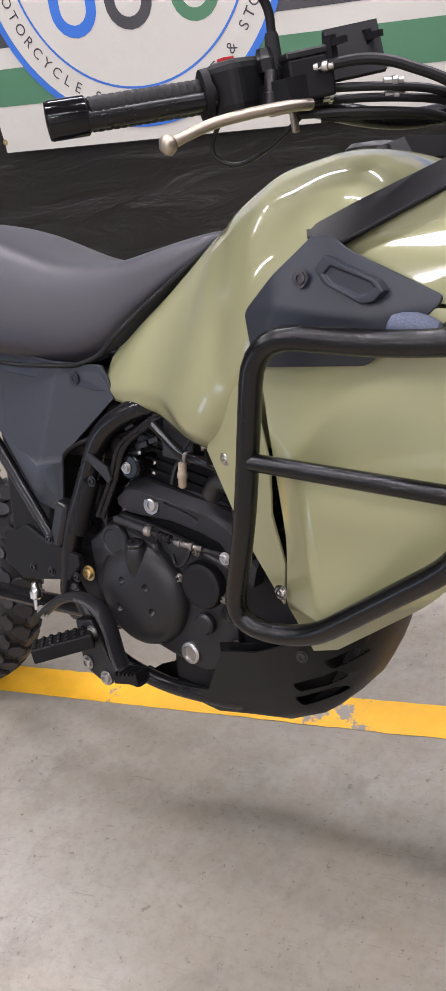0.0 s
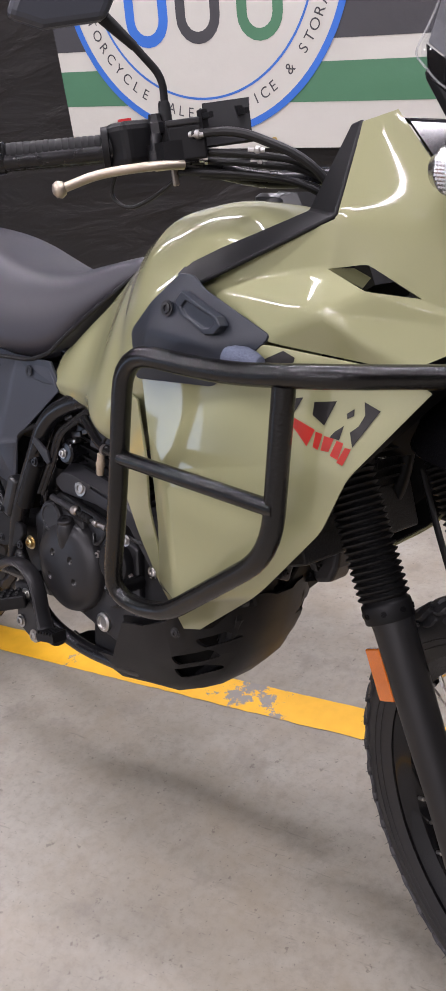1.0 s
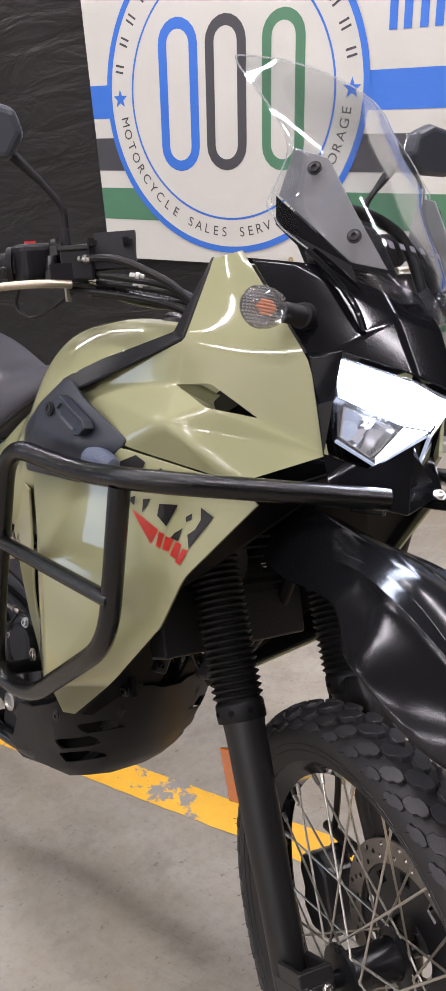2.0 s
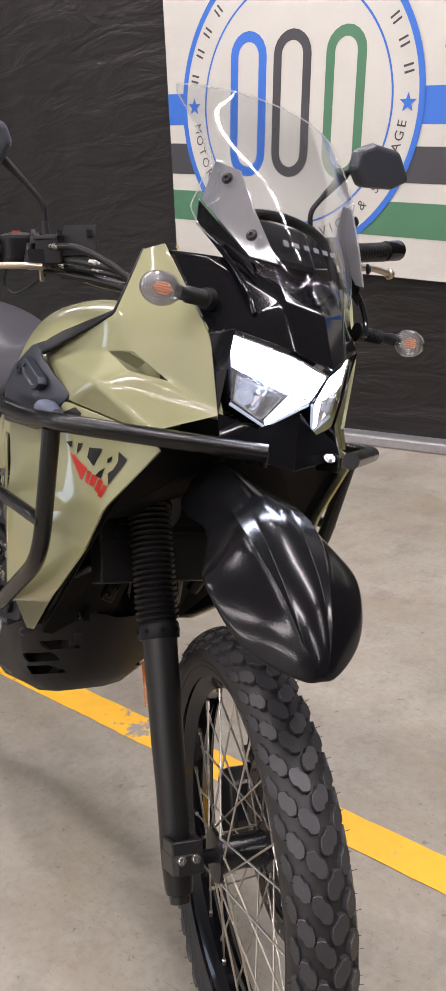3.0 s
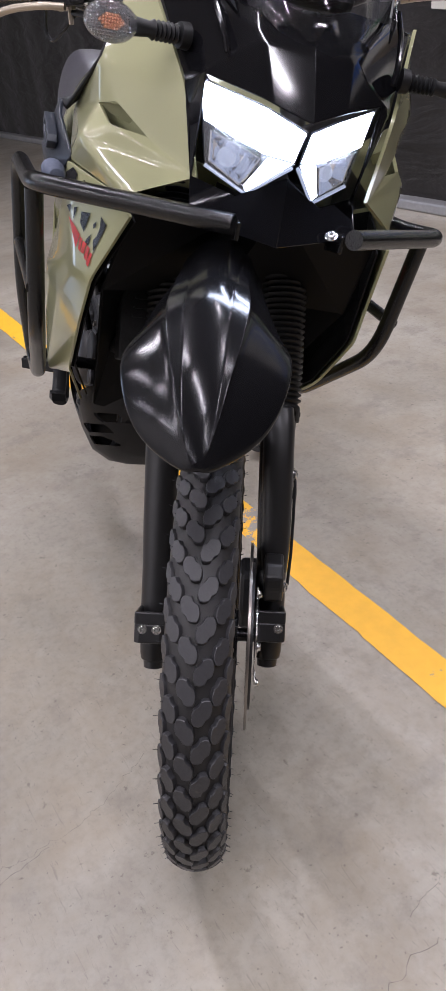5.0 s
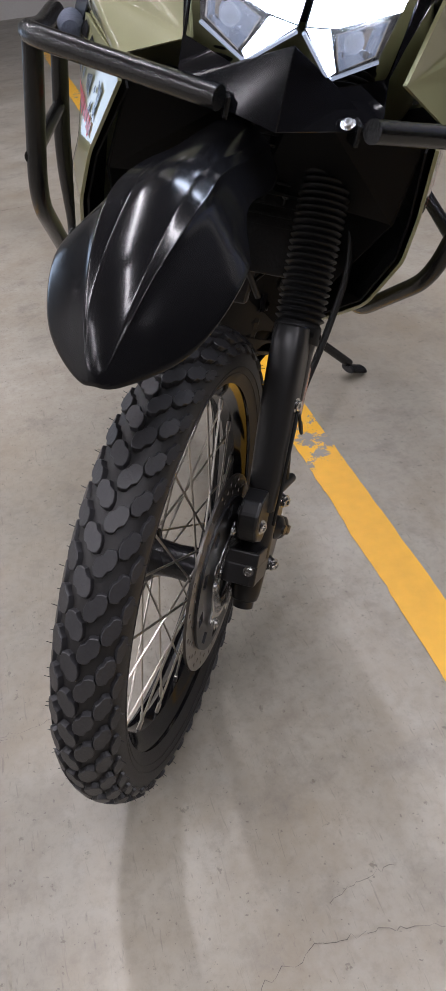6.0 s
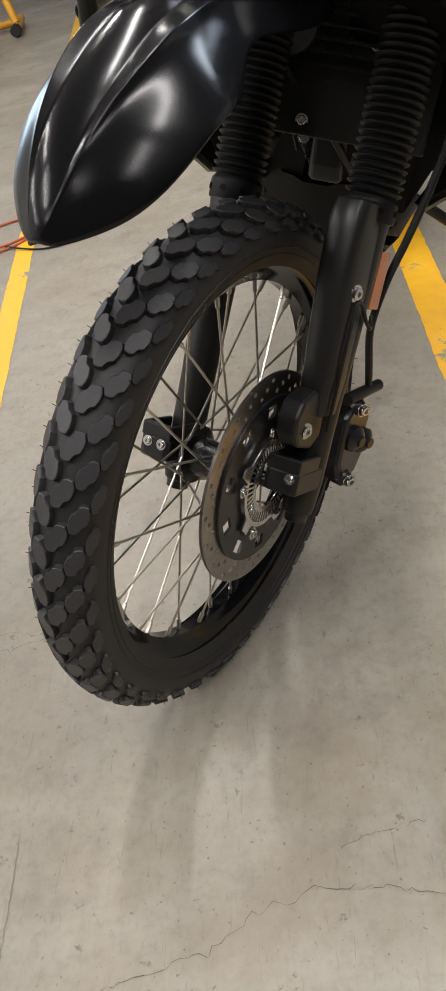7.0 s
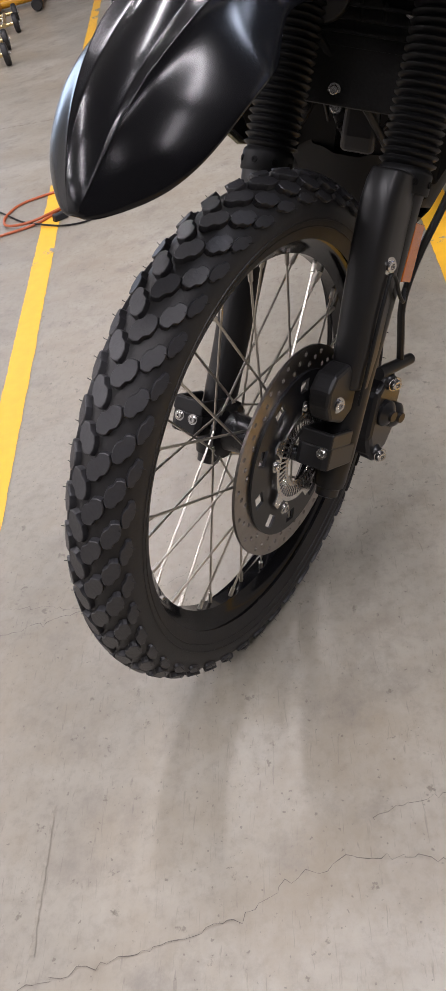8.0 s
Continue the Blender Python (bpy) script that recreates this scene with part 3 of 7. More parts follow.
def rim(r_out, half, depth=0.022, n=96):
    prof = [(-half, r_out), (-half + 0.003, r_out + 0.003), (-half + 0.006, r_out - 0.004), (-half * 0.55, r_out - depth * 0.55), (-half * 0.3, r_out - depth), (half * 0.3, r_out - depth),
            (half * 0.55, r_out - depth * 0.55), (half - 0.006, r_out - 0.004), (half - 0.003, r_out + 0.003), (half, r_out), (half * 0.5, r_out + 0.001), (-half * 0.5, r_out + 0.001)]
    rows = []
    for i in range(n):
        t = 2 * math.pi * i / n
        rows.append([(r * math.cos(t), y, r * math.sin(t)) for y, r in prof])
    bm = bmesh.new()
    vs = [[bm.verts.new(p) for p in row] for row in rows]
    for i in range(n):
        bridge(bm, vs[i], vs[(i + 1) % n])
    bmesh.ops.recalc_face_normals(bm, faces=bm.faces)
    return bm


def wheel(name, local, rim_r, rim_half, hub_half, spokes):
    """Hub, and on it rim and spokes; the wheel turns on the y axis."""
    prof = [(-hub_half, 0.018), (-hub_half, 0.040), (-hub_half + 0.006, 0.041), (-hub_half + 0.010, 0.028), (0, 0.025), (hub_half - 0.010, 0.028), (hub_half - 0.006, 0.041), (hub_half, 0.040), (hub_half, 0.018)]
    hub = part(name, lathe(prof, (0, 0, 0), (0, 1, 0), 32), FRAME, bike, "black hub of a spoked wheel", local=local)
    part("rim", rim(rim_r, rim_half), BLACK_GLOSS, hub, "glossy black rim")
    first = None
    for k in range(spokes):
        side = 1 if k % 2 else -1
        t = 2 * math.pi * k / spokes
        lean = 0.62 if (k // 2) % 2 else -0.62
        a = Vector((0.036 * math.cos(t + lean * 1.9), side * (hub_half - 0.004), 0.036 * math.sin(t + lean * 1.9)))
        b = Vector(((rim_r - 0.022) * math.cos(t), side * 0.004, (rim_r - 0.022) * math.sin(t)))
        d = b - a
        if first is None:
            L = d.length
            bm = lathe([(0, 0.0030), (0.004, 0.0017), (L - 0.016, 0.0017), (L - 0.015, 0.0032), (L, 0.0032)], n=8)
            first = part("spoke", bm, SPOKE, hub, "bright steel spoke", local=along(a, d))
        else:
            again(first, hub, along(a, d))
    return hub


# front wheel, turned with the steering
AXLE = Vector((1.54, 0, 0.347))
FORK_TURN = TURN @ Matrix.Translation(AXLE) @ Matrix.Rotation(radians(-3), 4, "X") @ Matrix.Translation(-AXLE)
front_cols = [(-0.215, 0.264, 0.0072, 0.0, 1), (0.215, 0.264, 0.0072, 0.5, -1), (-0.68, 0.236, 0.0070, 0.5, 1), (0.68, 0.236, 0.0070, 0.0, -1), (-1.08, 0.175, 0.0042, 0.0, 1), (1.08, 0.175, 0.0042, 0.5, -1)]
fw = wheel("front_wheel", FORK_TURN @ Matrix.Translation(AXLE + Vector((0, 0.005, 0))), 0.269, 0.030, 0.045, 36)
tyre("front_tyre", FORK_TURN @ Matrix.Translation(AXLE + Vector((0, 0.005, 0))), 0.300, 0.0370, 0.0425, (0.268, 0.030), 44, front_cols, 0.0336)


def brake_disc(r_out, r_in, holes):
    bm = bmesh.new()
    n = holes * 4
    out = []
    for h in (0, 0.004):
        out.append([[bm.verts.new((r * math.cos(2 * math.pi * i / n), h, r * math.sin(2 * math.pi * i / n))) for i in range(n)] for r in (r_in, r_out)])
    (li, lo), (hi_, ho) = out
    bridge(bm, lo, li)
    bridge(bm, hi_, ho)
    bridge(bm, lo, ho)
    bridge(bm, li, hi_)
    bmesh.ops.recalc_face_normals(bm, faces=bm.faces)
    return bm


disc = part("brake_disc", brake_disc(0.145, 0.112, 36), DISC, fw, "drilled brushed steel brake disc", local=Matrix.Translation((0, 0.060, 0)))
holes = []
for k in range(60):
    t = 2 * math.pi * k / 60
    r = (0.121, 0.129, 0.137)[k % 3]
    holes.append(rod((r * math.cos(t), -0.01, r * math.sin(t)), (r * math.cos(t), 0.02, r * math.sin(t)), 0.0036, n=10))
one = holes[0]
for h in holes[1:]:
    one = merge(one, h)
carved(disc, [one])
# carrier with five arms
plate = lathe([(0, 0.046), (0, 0.114), (0.004, 0.114), (0.004, 0.046), (0, 0.046)], (0, 0, 0), (0, 1, 0), 60, caps=False)
bmesh.ops.remove_doubles(plate, verts=plate.verts, dist=1e-6)
bmesh.ops.recalc_face_normals(plate, faces=plate.faces)
car = part("disc_carrier", plate, BLACK_SATIN, fw, "black disc carrier with square openings", local=Matrix.Translation((0, 0.0642, 0)))
gaps = None
for k in range(10):
    t = 2 * math.pi * k / 10 + 0.2
    g = box((0.020, 0.03, 0.017), Matrix.Rotation(-t, 4, "Y") @ Matrix.Translation((0, 0.002, 0.096)))
    gaps = g if gaps is None else merge(gaps, g)
carved(car, [gaps])
teeth = bmesh.new()
for k in range(48):
    t = 2 * math.pi * k / 48
    box((0.0026, 0.0022, 0.016), Matrix.Rotation(-t, 4, "Y") @ Matrix.Translation((0, 0, 0.050)), teeth)
merge(teeth, lathe([(0, 0.058), (0.0022, 0.058), (0.0022, 0.064), (0, 0.064)], (0, -0.0011, 0), (0, 1, 0), 48, caps=False))
merge(teeth, lathe([(0, 0.036), (0.0022, 0.036), (0.0022, 0.043), (0, 0.043)], (0, -0.0011, 0), (0, 1, 0), 48, caps=False))
for k in range(5):
    t = 2 * math.pi * k / 5 + 0.4
    slab([(-0.012, -0.004), (0.012, -0.004), (0.007, 0.012), (-0.007, 0.012)], 0.0022, Matrix.Rotation(-t, 4, "Y") @ Matrix.Translation((0, 0.001, 0.066)) @ Matrix.Rotation(math.pi / 2, 4, "X"), teeth)
part("sensor_ring", teeth, STEEL, fw, "toothed bright steel sensor ring", local=Matrix.Translation((0, 0.074, 0)))
bolts(fw, [((0.073 * math.cos(t), 0.0755, 0.073 * math.sin(t)), (0, 1, 0)) for t in (2 * math.pi * k / 5 + 0.4 for k in range(5))], 0.006, 0.005, STEEL)
for ang, r0 in ((-1.30, 0.284), (-1.22, 0.287), (1.9, 0.284)):
    part("sidewall_dot", lathe([(0, 0.0034), (0.0012, 0.0030), (0.0014, 0.0005)], (r0 * math.cos(ang), 0.0353, r0 * math.sin(ang)), (0, 1, 0), 14), WHITE_DOT, fw, "white marking dot")
part("axle", rod((0, -0.100, 0), (0, 0.100, 0), 0.0105, n=20), FRAME, fw, "dark steel axle")

# rear wheel
rear_cols = [(-0.30, 0.36, 0.010, 0.0, 1), (0.30, 0.36, 0.010, 0.5, -1), (-0.90, 0.26, 0.010, 0.5, 1), (0.90, 0.26, 0.010, 0.0, -1)]
REAR_HUB = Matrix.Translation((-0.20, 0.125, 0.376)) @ Matrix.Rotation(radians(-5), 4, "Z")
wheel("rear_wheel", REAR_HUB, 0.223, 0.045, 0.055, 36)
tyre("rear_tyre", REAR_HUB, 0.262, 0.048, 0.058, (0.222, 0.045), 32, rear_cols, 0.042)

# fork
def leg_at(y, z):
    return Vector((1.410 - 0.490 * (z - 0.50) if y < 0 else 1.393 - 0.476 * (z - 0.50), y, z))

UP = Vector((-0.4313, 0, 0.9022))
for y in (-0.086, 0.100):
    s = 1 if y > 0 else -1
    a = leg_at(y, 0.272)
    L = (leg_at(y, 0.640) - a).length
    prof = [(0, 0.016), (0.004, 0.0205), (0.014, 0.0225), (0.05, 0.0245), (0.16, 0.0245), (0.23, 0.0265), (L - 0.03, 0.0285), (L - 0.004, 0.0305), (L, 0.0305)]
    leg = part("fork_leg", lathe(prof, a, UP, 28), FORK, bike, "matt black fork slider", local=FORK_TURN)
    # gaiter: collars and folds
    g0, g1 = leg_at(y, 0.626), leg_at(y, 0.985)
    n_f, GL = 37, (g1 - g0).length
    gp = [(0, 0.031), (0, 0.0335), (0.002, 0.0345), (0.022, 0.0345), (0.026, 0.0335), (0.028, 0.031)]
    for k in range(n_f):
        h = 0.03 + (GL - 0.05) * k / n_f
        st = (GL - 0.05) / n_f
        w = 0.002 * k / n_f
        gp += [(h, 0.0302 + w), (h + st * 0.38, 0.0356 + w), (h + st * 0.58, 0.0360 + w), (h + st * 0.92, 0.0304 + w)]
    gp += [(GL - 0.018, 0.036), (GL, 0.036)]
    part("gaiter", lathe(gp, g0, UP, 28), GAITER, bike, "ribbed black rubber fork gaiter", angle=50, local=FORK_TURN)
    around = Vector((0.9022, 0, 0.4313))
    bolts(bike, [(g0 + UP * 0.013 + (around * math.cos(q) + Vector((0, 1, 0)) * math.sin(q)) * 0.0343, around * math.cos(q) + Vector((0, 1, 0)) * math.sin(q)) for q in (math.pi * k / 4 for k in range(8))], 0.0028, 0.0008, RECESS_DARK, "collar_hole", FORK_TURN)
    part("upper_tube", rod(leg_at(y, 0.98), leg_at(y, 1.16), 0.0215, n=24), FORK, bike, local=FORK_TURN)
    # axle clamp: a short block ahead of the slider's foot, hollow on top
    FWD = Vector((0.9022, 0, 0.4313))
    base = leg_at(y, 0.333)
    cm = Matrix((FWD, Vector((0, 1, 0)), UP)).transposed().to_4x4()
    cm.translation = base
    blk = bmesh.new()
    slab([(0.0, -0.024), (0.078, -0.024), (0.082, -0.016), (0.082, 0.016), (0.078, 0.024), (0.0, 0.024)], 0.030, cm @ Matrix.Translation((0, 0, -0.024)), blk)
    for yy in (-0.0205, 0.0205):
        box((0.060, 0.007, 0.020), cm @ Matrix.Translation((0.048, yy, 0.015)), blk)
    box((0.010, 0.048, 0.020), cm @ Matrix.Translation((0.077, 0, 0.015)), blk)
    bevel(part("axle_clamp", blk, FORK, bike, "black axle clamp", smooth=False, local=FORK_TURN), 0.0025)
    for dy in ((-0.011, 0.011) if s < 0 else (0.013,)):
        m = FORK_TURN @ along(cm @ Vector((0.0815, dy, -0.002)), FWD)
        part("pinch_bolt", bolt_mesh(0.0052, 0.004), STEEL, bike, local=m)
    part("leg_foot", lathe([(-0.012, 0.012), (-0.010, 0.016), (0.006, 0.017)], a, UP, 24), BLACK_SATIN, bike, local=FORK_TURN)
    # amber side reflector on the slider
    rm = Matrix.Translation(leg_at(y, 0.552) + Vector((-0.034 if s < 0 else -0.041, s * 0.018, -0.004))) @ Matrix.Rotation(radians(-25.6), 4, "Y")
    bevel(part("reflector", box((0.034, 0.010, 0.074), rm), AMBER, bike, "amber side reflector", smooth=False, local=FORK_TURN), 0.002)
# brake line guard, caliper and its bracket on the disc side
def fork_shield():
    """A rounded cover running down the front of the slider."""
    rows = []
    for z, front, half, mid in ((0.645, 0.062, 0.0225, 0.100), (0.632, 0.070, 0.0240, 0.100), (0.610, 0.077, 0.025, 0.101), (0.560, 0.074, 0.025, 0.102), (0.500, 0.066, 0.024, 0.103), (0.450, 0.058, 0.023, 0.104), (0.405, 0.052, 0.020, 0.104)):
        c = leg_at(0.1, z)
        row = []
        for k in range(20):
            a = 2 * math.pi * k / 20
            f = front / 2 + 0.004 + (front / 2 + 0.004) * math.copysign(abs(math.cos(a)) ** 0.55, math.cos(a))
            p = c + Vector((0.9022, 0, 0.4313)) * (f - 0.006)
            row.append((p.x, mid + half * math.copysign(abs(math.sin(a)) ** 0.6, math.sin(a)), p.z))
        rows.append(row)
    return skin(rows, closed=True)

bevel(part("fork_guard", fork_shield(), FORK, bike, "black cast fork shield running down to the caliper mount", angle=50, local=FORK_TURN), 0.003, 3, 50)
lug = slab([(1.462, 0.415), (1.480, 0.464), (1.518, 0.466), (1.536, 0.452), (1.541, 0.432), (1.534, 0.408), (1.500, 0.385), (1.472, 0.390)], 0.030, Matrix.Translation((0, 0.117, 0)) @ Matrix.Rotation(math.pi / 2, 4, "X"))
bevel(part("caliper_bracket", lug, FORK, bike, "black cast caliper bracket", smooth=False, local=FORK_TURN), 0.005)
CX, CZ = 1.326, 0.288
cal = slab([(-0.030, -0.062), (0.022, -0.066), (0.046, -0.03), (0.046, 0.040), (0.016, 0.066), (-0.034, 0.052), (-0.046, 0.030), (-0.040, 0.0), (-0.050, -0.030)], 0.056, Matrix.Translation((CX, 0.104, CZ)) @ Matrix.Rotation(radians(-20), 4, "Y") @ Matrix.Rotation(math.pi / 2, 4, "X"))
caliper = bevel(part("brake_caliper", cal, BLACK_SATIN, bike, "black brake caliper with steel pins", smooth=False, local=FORK_TURN), 0.008)
for px, pz in ((1.318, 0.344), (1.352, 0.236)):
    part("slide_pin", lathe([(0, 0.014), (0.020, 0.014), (0.024, 0.011), (0.030, 0.010)], (px, 0.084, pz), (0.2, 1, 0), 18), BLACK_SATIN, caliper)
    part("pin_bolt", bolt_mesh(0.0078, 0.007), STEEL, caliper, local=along((px + 0.006, 0.113, pz), (0.5, 1, 0)))
for px, pz in ((1.338, 0.300), (1.306, 0.278)):
    part("piston_boss", lathe([(0, 0.020), (0.010, 0.020), (0.014, 0.016), (0.018, 0.009), (0.022, 0.008)], (px, 0.102, pz), (0.2, 1, 0), 22), BLACK_SATIN, caliper)
part("banjo_fitting", rod((1.352, 0.098, 0.372), (1.262, 0.108, 0.352), 0.0095, 0.0085, 14), BLACK_CORD, caliper, "black hose fitting on the caliper")
bolts(bike, [((1.516, 0.117, 0.424), (0.4, 1, 0.1)), ((1.412, 0.127, 0.568), (0.3, 1, 0.1))], 0.0075, 0.006, STEEL, "bracket_bolt", FORK_TURN)
part("brake_hose", tube([(1.290, 0.104, 0.358), (1.296, 0.104, 0.405), (1.302, 0.102, 0.460), (1.280, 0.110, 0.520), (1.240, 0.124, 0.580), (1.205, 0.132, 0.630), (1.168, 0.140, 0.690), (1.15, 0.13, 0.77), (1.15, 0.09, 0.88), (1.14, 0.03, 1.02)], 0.0055, 0.05, 10), BLACK_CORD, bike, "black brake hose", local=FORK_TURN)
part("sensor_cable", tube([(1.472, 0.126, 0.40), (1.458, 0.129, 0.45), (1.436, 0.130, 0.51), (1.412, 0.130, 0.560), (1.398, 0.131, 0.548), (1.388, 0.133, 0.52), (1.372, 0.134, 0.50), (1.360, 0.128, 0.515)], 0.0026, 0.012, 8), BLACK_CORD, bike, local=FORK_TURN)
part("lower_yoke", slab([(-0.135, 0.05), (-0.135, -0.03), (-0.07, -0.055), (0.07, -0.06), (0.135, -0.03), (0.135, 0.05), (0.0, 0.07)], 0.035, along(leg_at(0, 1.0), UP)), FORK, bike, "black lower fork yoke", smooth=False, local=FORK_TURN)


# ---- bodywork ----
def tank():
    secs = [(0.606, 0.092, 0.856, 0.894), (0.612, 0.106, 0.846, 0.912), (0.640, 0.120, 0.836, 0.938), (0.677, 0.132, 0.830, 0.967), (0.748, 0.152, 0.820, 1.020), (0.79, 0.174, 0.804, 1.052), (0.835, 0.204, 0.788, 1.086), (0.89, 0.234, 0.780, 1.114),
            (0.95, 0.244, 0.790, 1.140), (1.02, 0.250, 0.82, 1.154), (1.08, 0.240, 0.86, 1.158), (1.125, 0.212, 0.90, 1.142), (1.155, 0.18, 0.93, 1.10), (1.20, 0.14, 0.95, 1.02)]
    cols = list(zip(*secs))
    fine = [0.606, 0.608, 0.612, 0.622] + [0.632 + 0.0142 * k for k in range(41)]
    slopes = [np.gradient(np.array(c), np.array(cols[0])) for c in cols]

    def between_secs(x, j):
        """A smooth curve through the sections."""
        i = max(0, min(len(secs) - 2, int(np.searchsorted(cols[0], x)) - 1))
        h = cols[0][i + 1] - cols[0][i]
        t = min(1.0, max(0.0, (x - cols[0][i]) / h))
        a, b, m, q = cols[j][i], cols[j][i + 1], slopes[j][i] * h, slopes[j][i + 1] * h
        return float((2 * t ** 3 - 3 * t * t + 1) * a + (t ** 3 - 2 * t * t + t) * m + (3 * t * t - 2 * t ** 3) * b + (t ** 3 - t * t) * q)

    step = lambda v: 0.0 if v <= 0 else 1.0 if v >= 1 else v * v * (3 - 2 * v)
    rows = []
    n = 26
    for x in fine:
        w, zb, zt = (between_secs(x, j) for j in (1, 2, 3))
        zm = zb + (zt - zb) * 0.40
        power = float(np.interp(x, (0.62, 0.77, 0.87, 0.95), (0.32, 0.38, 0.45, 0.50)))
        lean = float(np.interp(x, (0.62, 0.74, 0.84, 0.92, 0.99), (0.36, 0.50, 0.56, 0.30, 0.0)))
        upright = float(np.interp(x, (0.62, 0.76, 0.87, 0.95), (0.46, 0.54, 0.72, 0.85)))
        # the crease that bounds the knee hollow, and the lip along the lower edge
        right = []
        for k in range(n + 1):
            a = math.pi / 2 - math.pi * 0.96 * k / n
            c, s = math.cos(a), math.sin(a)
            z = zm + ((zt - zm) if s > 0 else (zm - zb)) * math.copysign(abs(s) ** upright, s)
            # the rear flanks lean in towards the seat
            y = w * abs(c) ** power * (1 + lean * (0.30 - (z - zb) / (zt - zb)))
            behind = float(np.interp(z, (0.86, 0.93, 0.99, 1.045, 1.075, 1.10), (0.985, 0.968, 0.958, 0.950, 0.930, 0.885))) - x
            hollow = 0.012 * step(behind / 0.048) * math.exp(-max(behind, 0) / 0.13) * step((1.115 - z) / 0.03)
            lip = float(np.interp(x, (0.62, 0.68, 0.780, 0.822, 0.862, 0.886, 0.925, 0.97), (0.866, 0.868, 0.866, 0.850, 0.822, 0.815, 0.850, 0.905)))
            hollow += 0.008 * step((lip - z) / 0.016)
            right.append((max(0.0, y - hollow * min(1, y / 0.08)), z))
        rows.append([(x, y, z) for y, z in right] + [(x, -y, z) for y, z in right[::-1][:-1]])
    return skin(rows, closed=True)

subsurf(part("fuel_tank", tank(), KHAKI, bike, "glossy khaki painted fuel tank", angle=80), 1)
part("filler_cap", lathe([(0, 0.045), (0.012, 0.045), (0.018, 0.038), (0.018, 0.015), (0.022, 0.012)], (1.04, 0, 1.155), (0.05, 0, 1), 32), BLACK_SATIN, bike, "black fuel filler cap")

# upper shroud with its vent, lower shroud, dark side pieces: both flanks
UPPER = [(1.092, -0.238, 1.045), (1.300, -0.238, 1.118), (1.305, -0.207, 1.219), (1.341, -0.194, 1.230), (1.425, -0.150, 1.110), (1.450, -0.124, 1.003),
         (1.385, -0.205, 0.960), (1.224, -0.256, 0.9825), (1.300, -0.256, 1.020), (1.290, -0.232, 1.066), (1.380, -0.178, 1.037), (1.330, -0.214, 1.072), (1.335, -0.222, 1.043)]
UPPER_FACES = [(0, 7, 8), (0, 8, 9), (0, 9, 1), (1, 9, 11), (1, 11, 4), (1, 4, 3, 2), (11, 10, 4), (10, 5, 4), (9, 8, 12), (12, 8, 5), (12, 5, 10), (8, 7, 6), (8, 6, 5)]
LOWER = [(1.008, -0.252, 0.925), (1.224, -0.2594, 0.980), (1.385, -0.2055, 0.958), (1.413, -0.1967, 0.938), (1.332, -0.2277, 0.833), (1.305, -0.234, 0.764), (1.208, -0.228, 0.655),
         (1.060, -0.178, 0.545), (1.004, -0.210, 0.612), (1.022, -0.228, 0.690), (1.008, -0.238, 0.838), (1.060, -0.264, 0.792), (1.285, -0.2460, 0.838), (1.228, -0.256, 0.788), (1.078, -0.246, 0.602), (1.020, -0.172, 0.532)]
LOWER_FACES = [(0, 1, 12, 11, 10), (1, 2, 3, 4, 12), (12, 4, 5, 13), (11, 12, 13), (11, 13, 14), (10, 11, 9), (11, 14, 8, 9), (13, 5, 6, 14), (14, 6, 7, 15, 8)]
REAR = [(0.885, -0.203, 0.802), (0.905, -0.212, 0.840), (0.958, -0.236, 0.894), (0.992, -0.246, 0.886), (0.990, -0.238, 0.800), (1.004, -0.230, 0.721), (1.011, -0.220, 0.668), (0.990, -0.194, 0.600), (0.945, -0.198, 0.672), (0.915, -0.201, 0.734)]
REAR_FACES = [(1, 2, 3, 4), (0, 1, 4, 9), (9, 4, 5, 8), (8, 5, 6, 7)]
SIDE = [(0.997, -0.262, 0.981), (1.040, -0.266, 1.020), (1.089, -0.262, 1.057), (1.110, -0.262, 1.057), (1.134, -0.266, 1.040), (1.235, -0.256, 0.989), (1.185, -0.268, 0.945), (1.150, -0.264, 0.922), (1.007, -0.262, 0.918), (1.050, -0.281, 0.985), (1.150, -0.281, 0.972)]
SIDE_FACES = [(0, 1, 9), (1, 2, 3, 9), (3, 4, 10, 9), (4, 5, 10), (5, 6, 10), (6, 7, 10), (7, 8, 9, 10), (8, 0, 9)]
TRIM = [(1.060, -0.226, 1.066), (1.082, -0.262, 1.056), (1.114, -0.256, 1.046), (1.300, -0.240, 1.122), (1.305, -0.208, 1.222), (1.275, -0.182, 1.224), (1.232, -0.196, 1.132), (1.120, -0.222, 1.090)]
TRIM_FACES = [(0, 1, 2, 7), (7, 2, 3, 6), (6, 3, 4, 5)]
SIDE_COVER = [(0.300, -0.150, 0.960), (0.425, -0.152, 0.935), (0.560, -0.158, 0.905), (0.640, -0.150, 0.905), (0.668, -0.146, 0.856), (0.541, -0.150, 0.754), (0.520, -0.142, 0.650), (0.455, -0.138, 0.665), (0.395, -0.142, 0.779), (0.300, -0.145, 0.88), (0.500, -0.166, 0.745)]
SIDE_COVER_FACES = [(0, 1, 8, 9), (1, 2, 10, 8), (2, 3, 4, 5, 10), (10, 5, 6, 7, 8)]

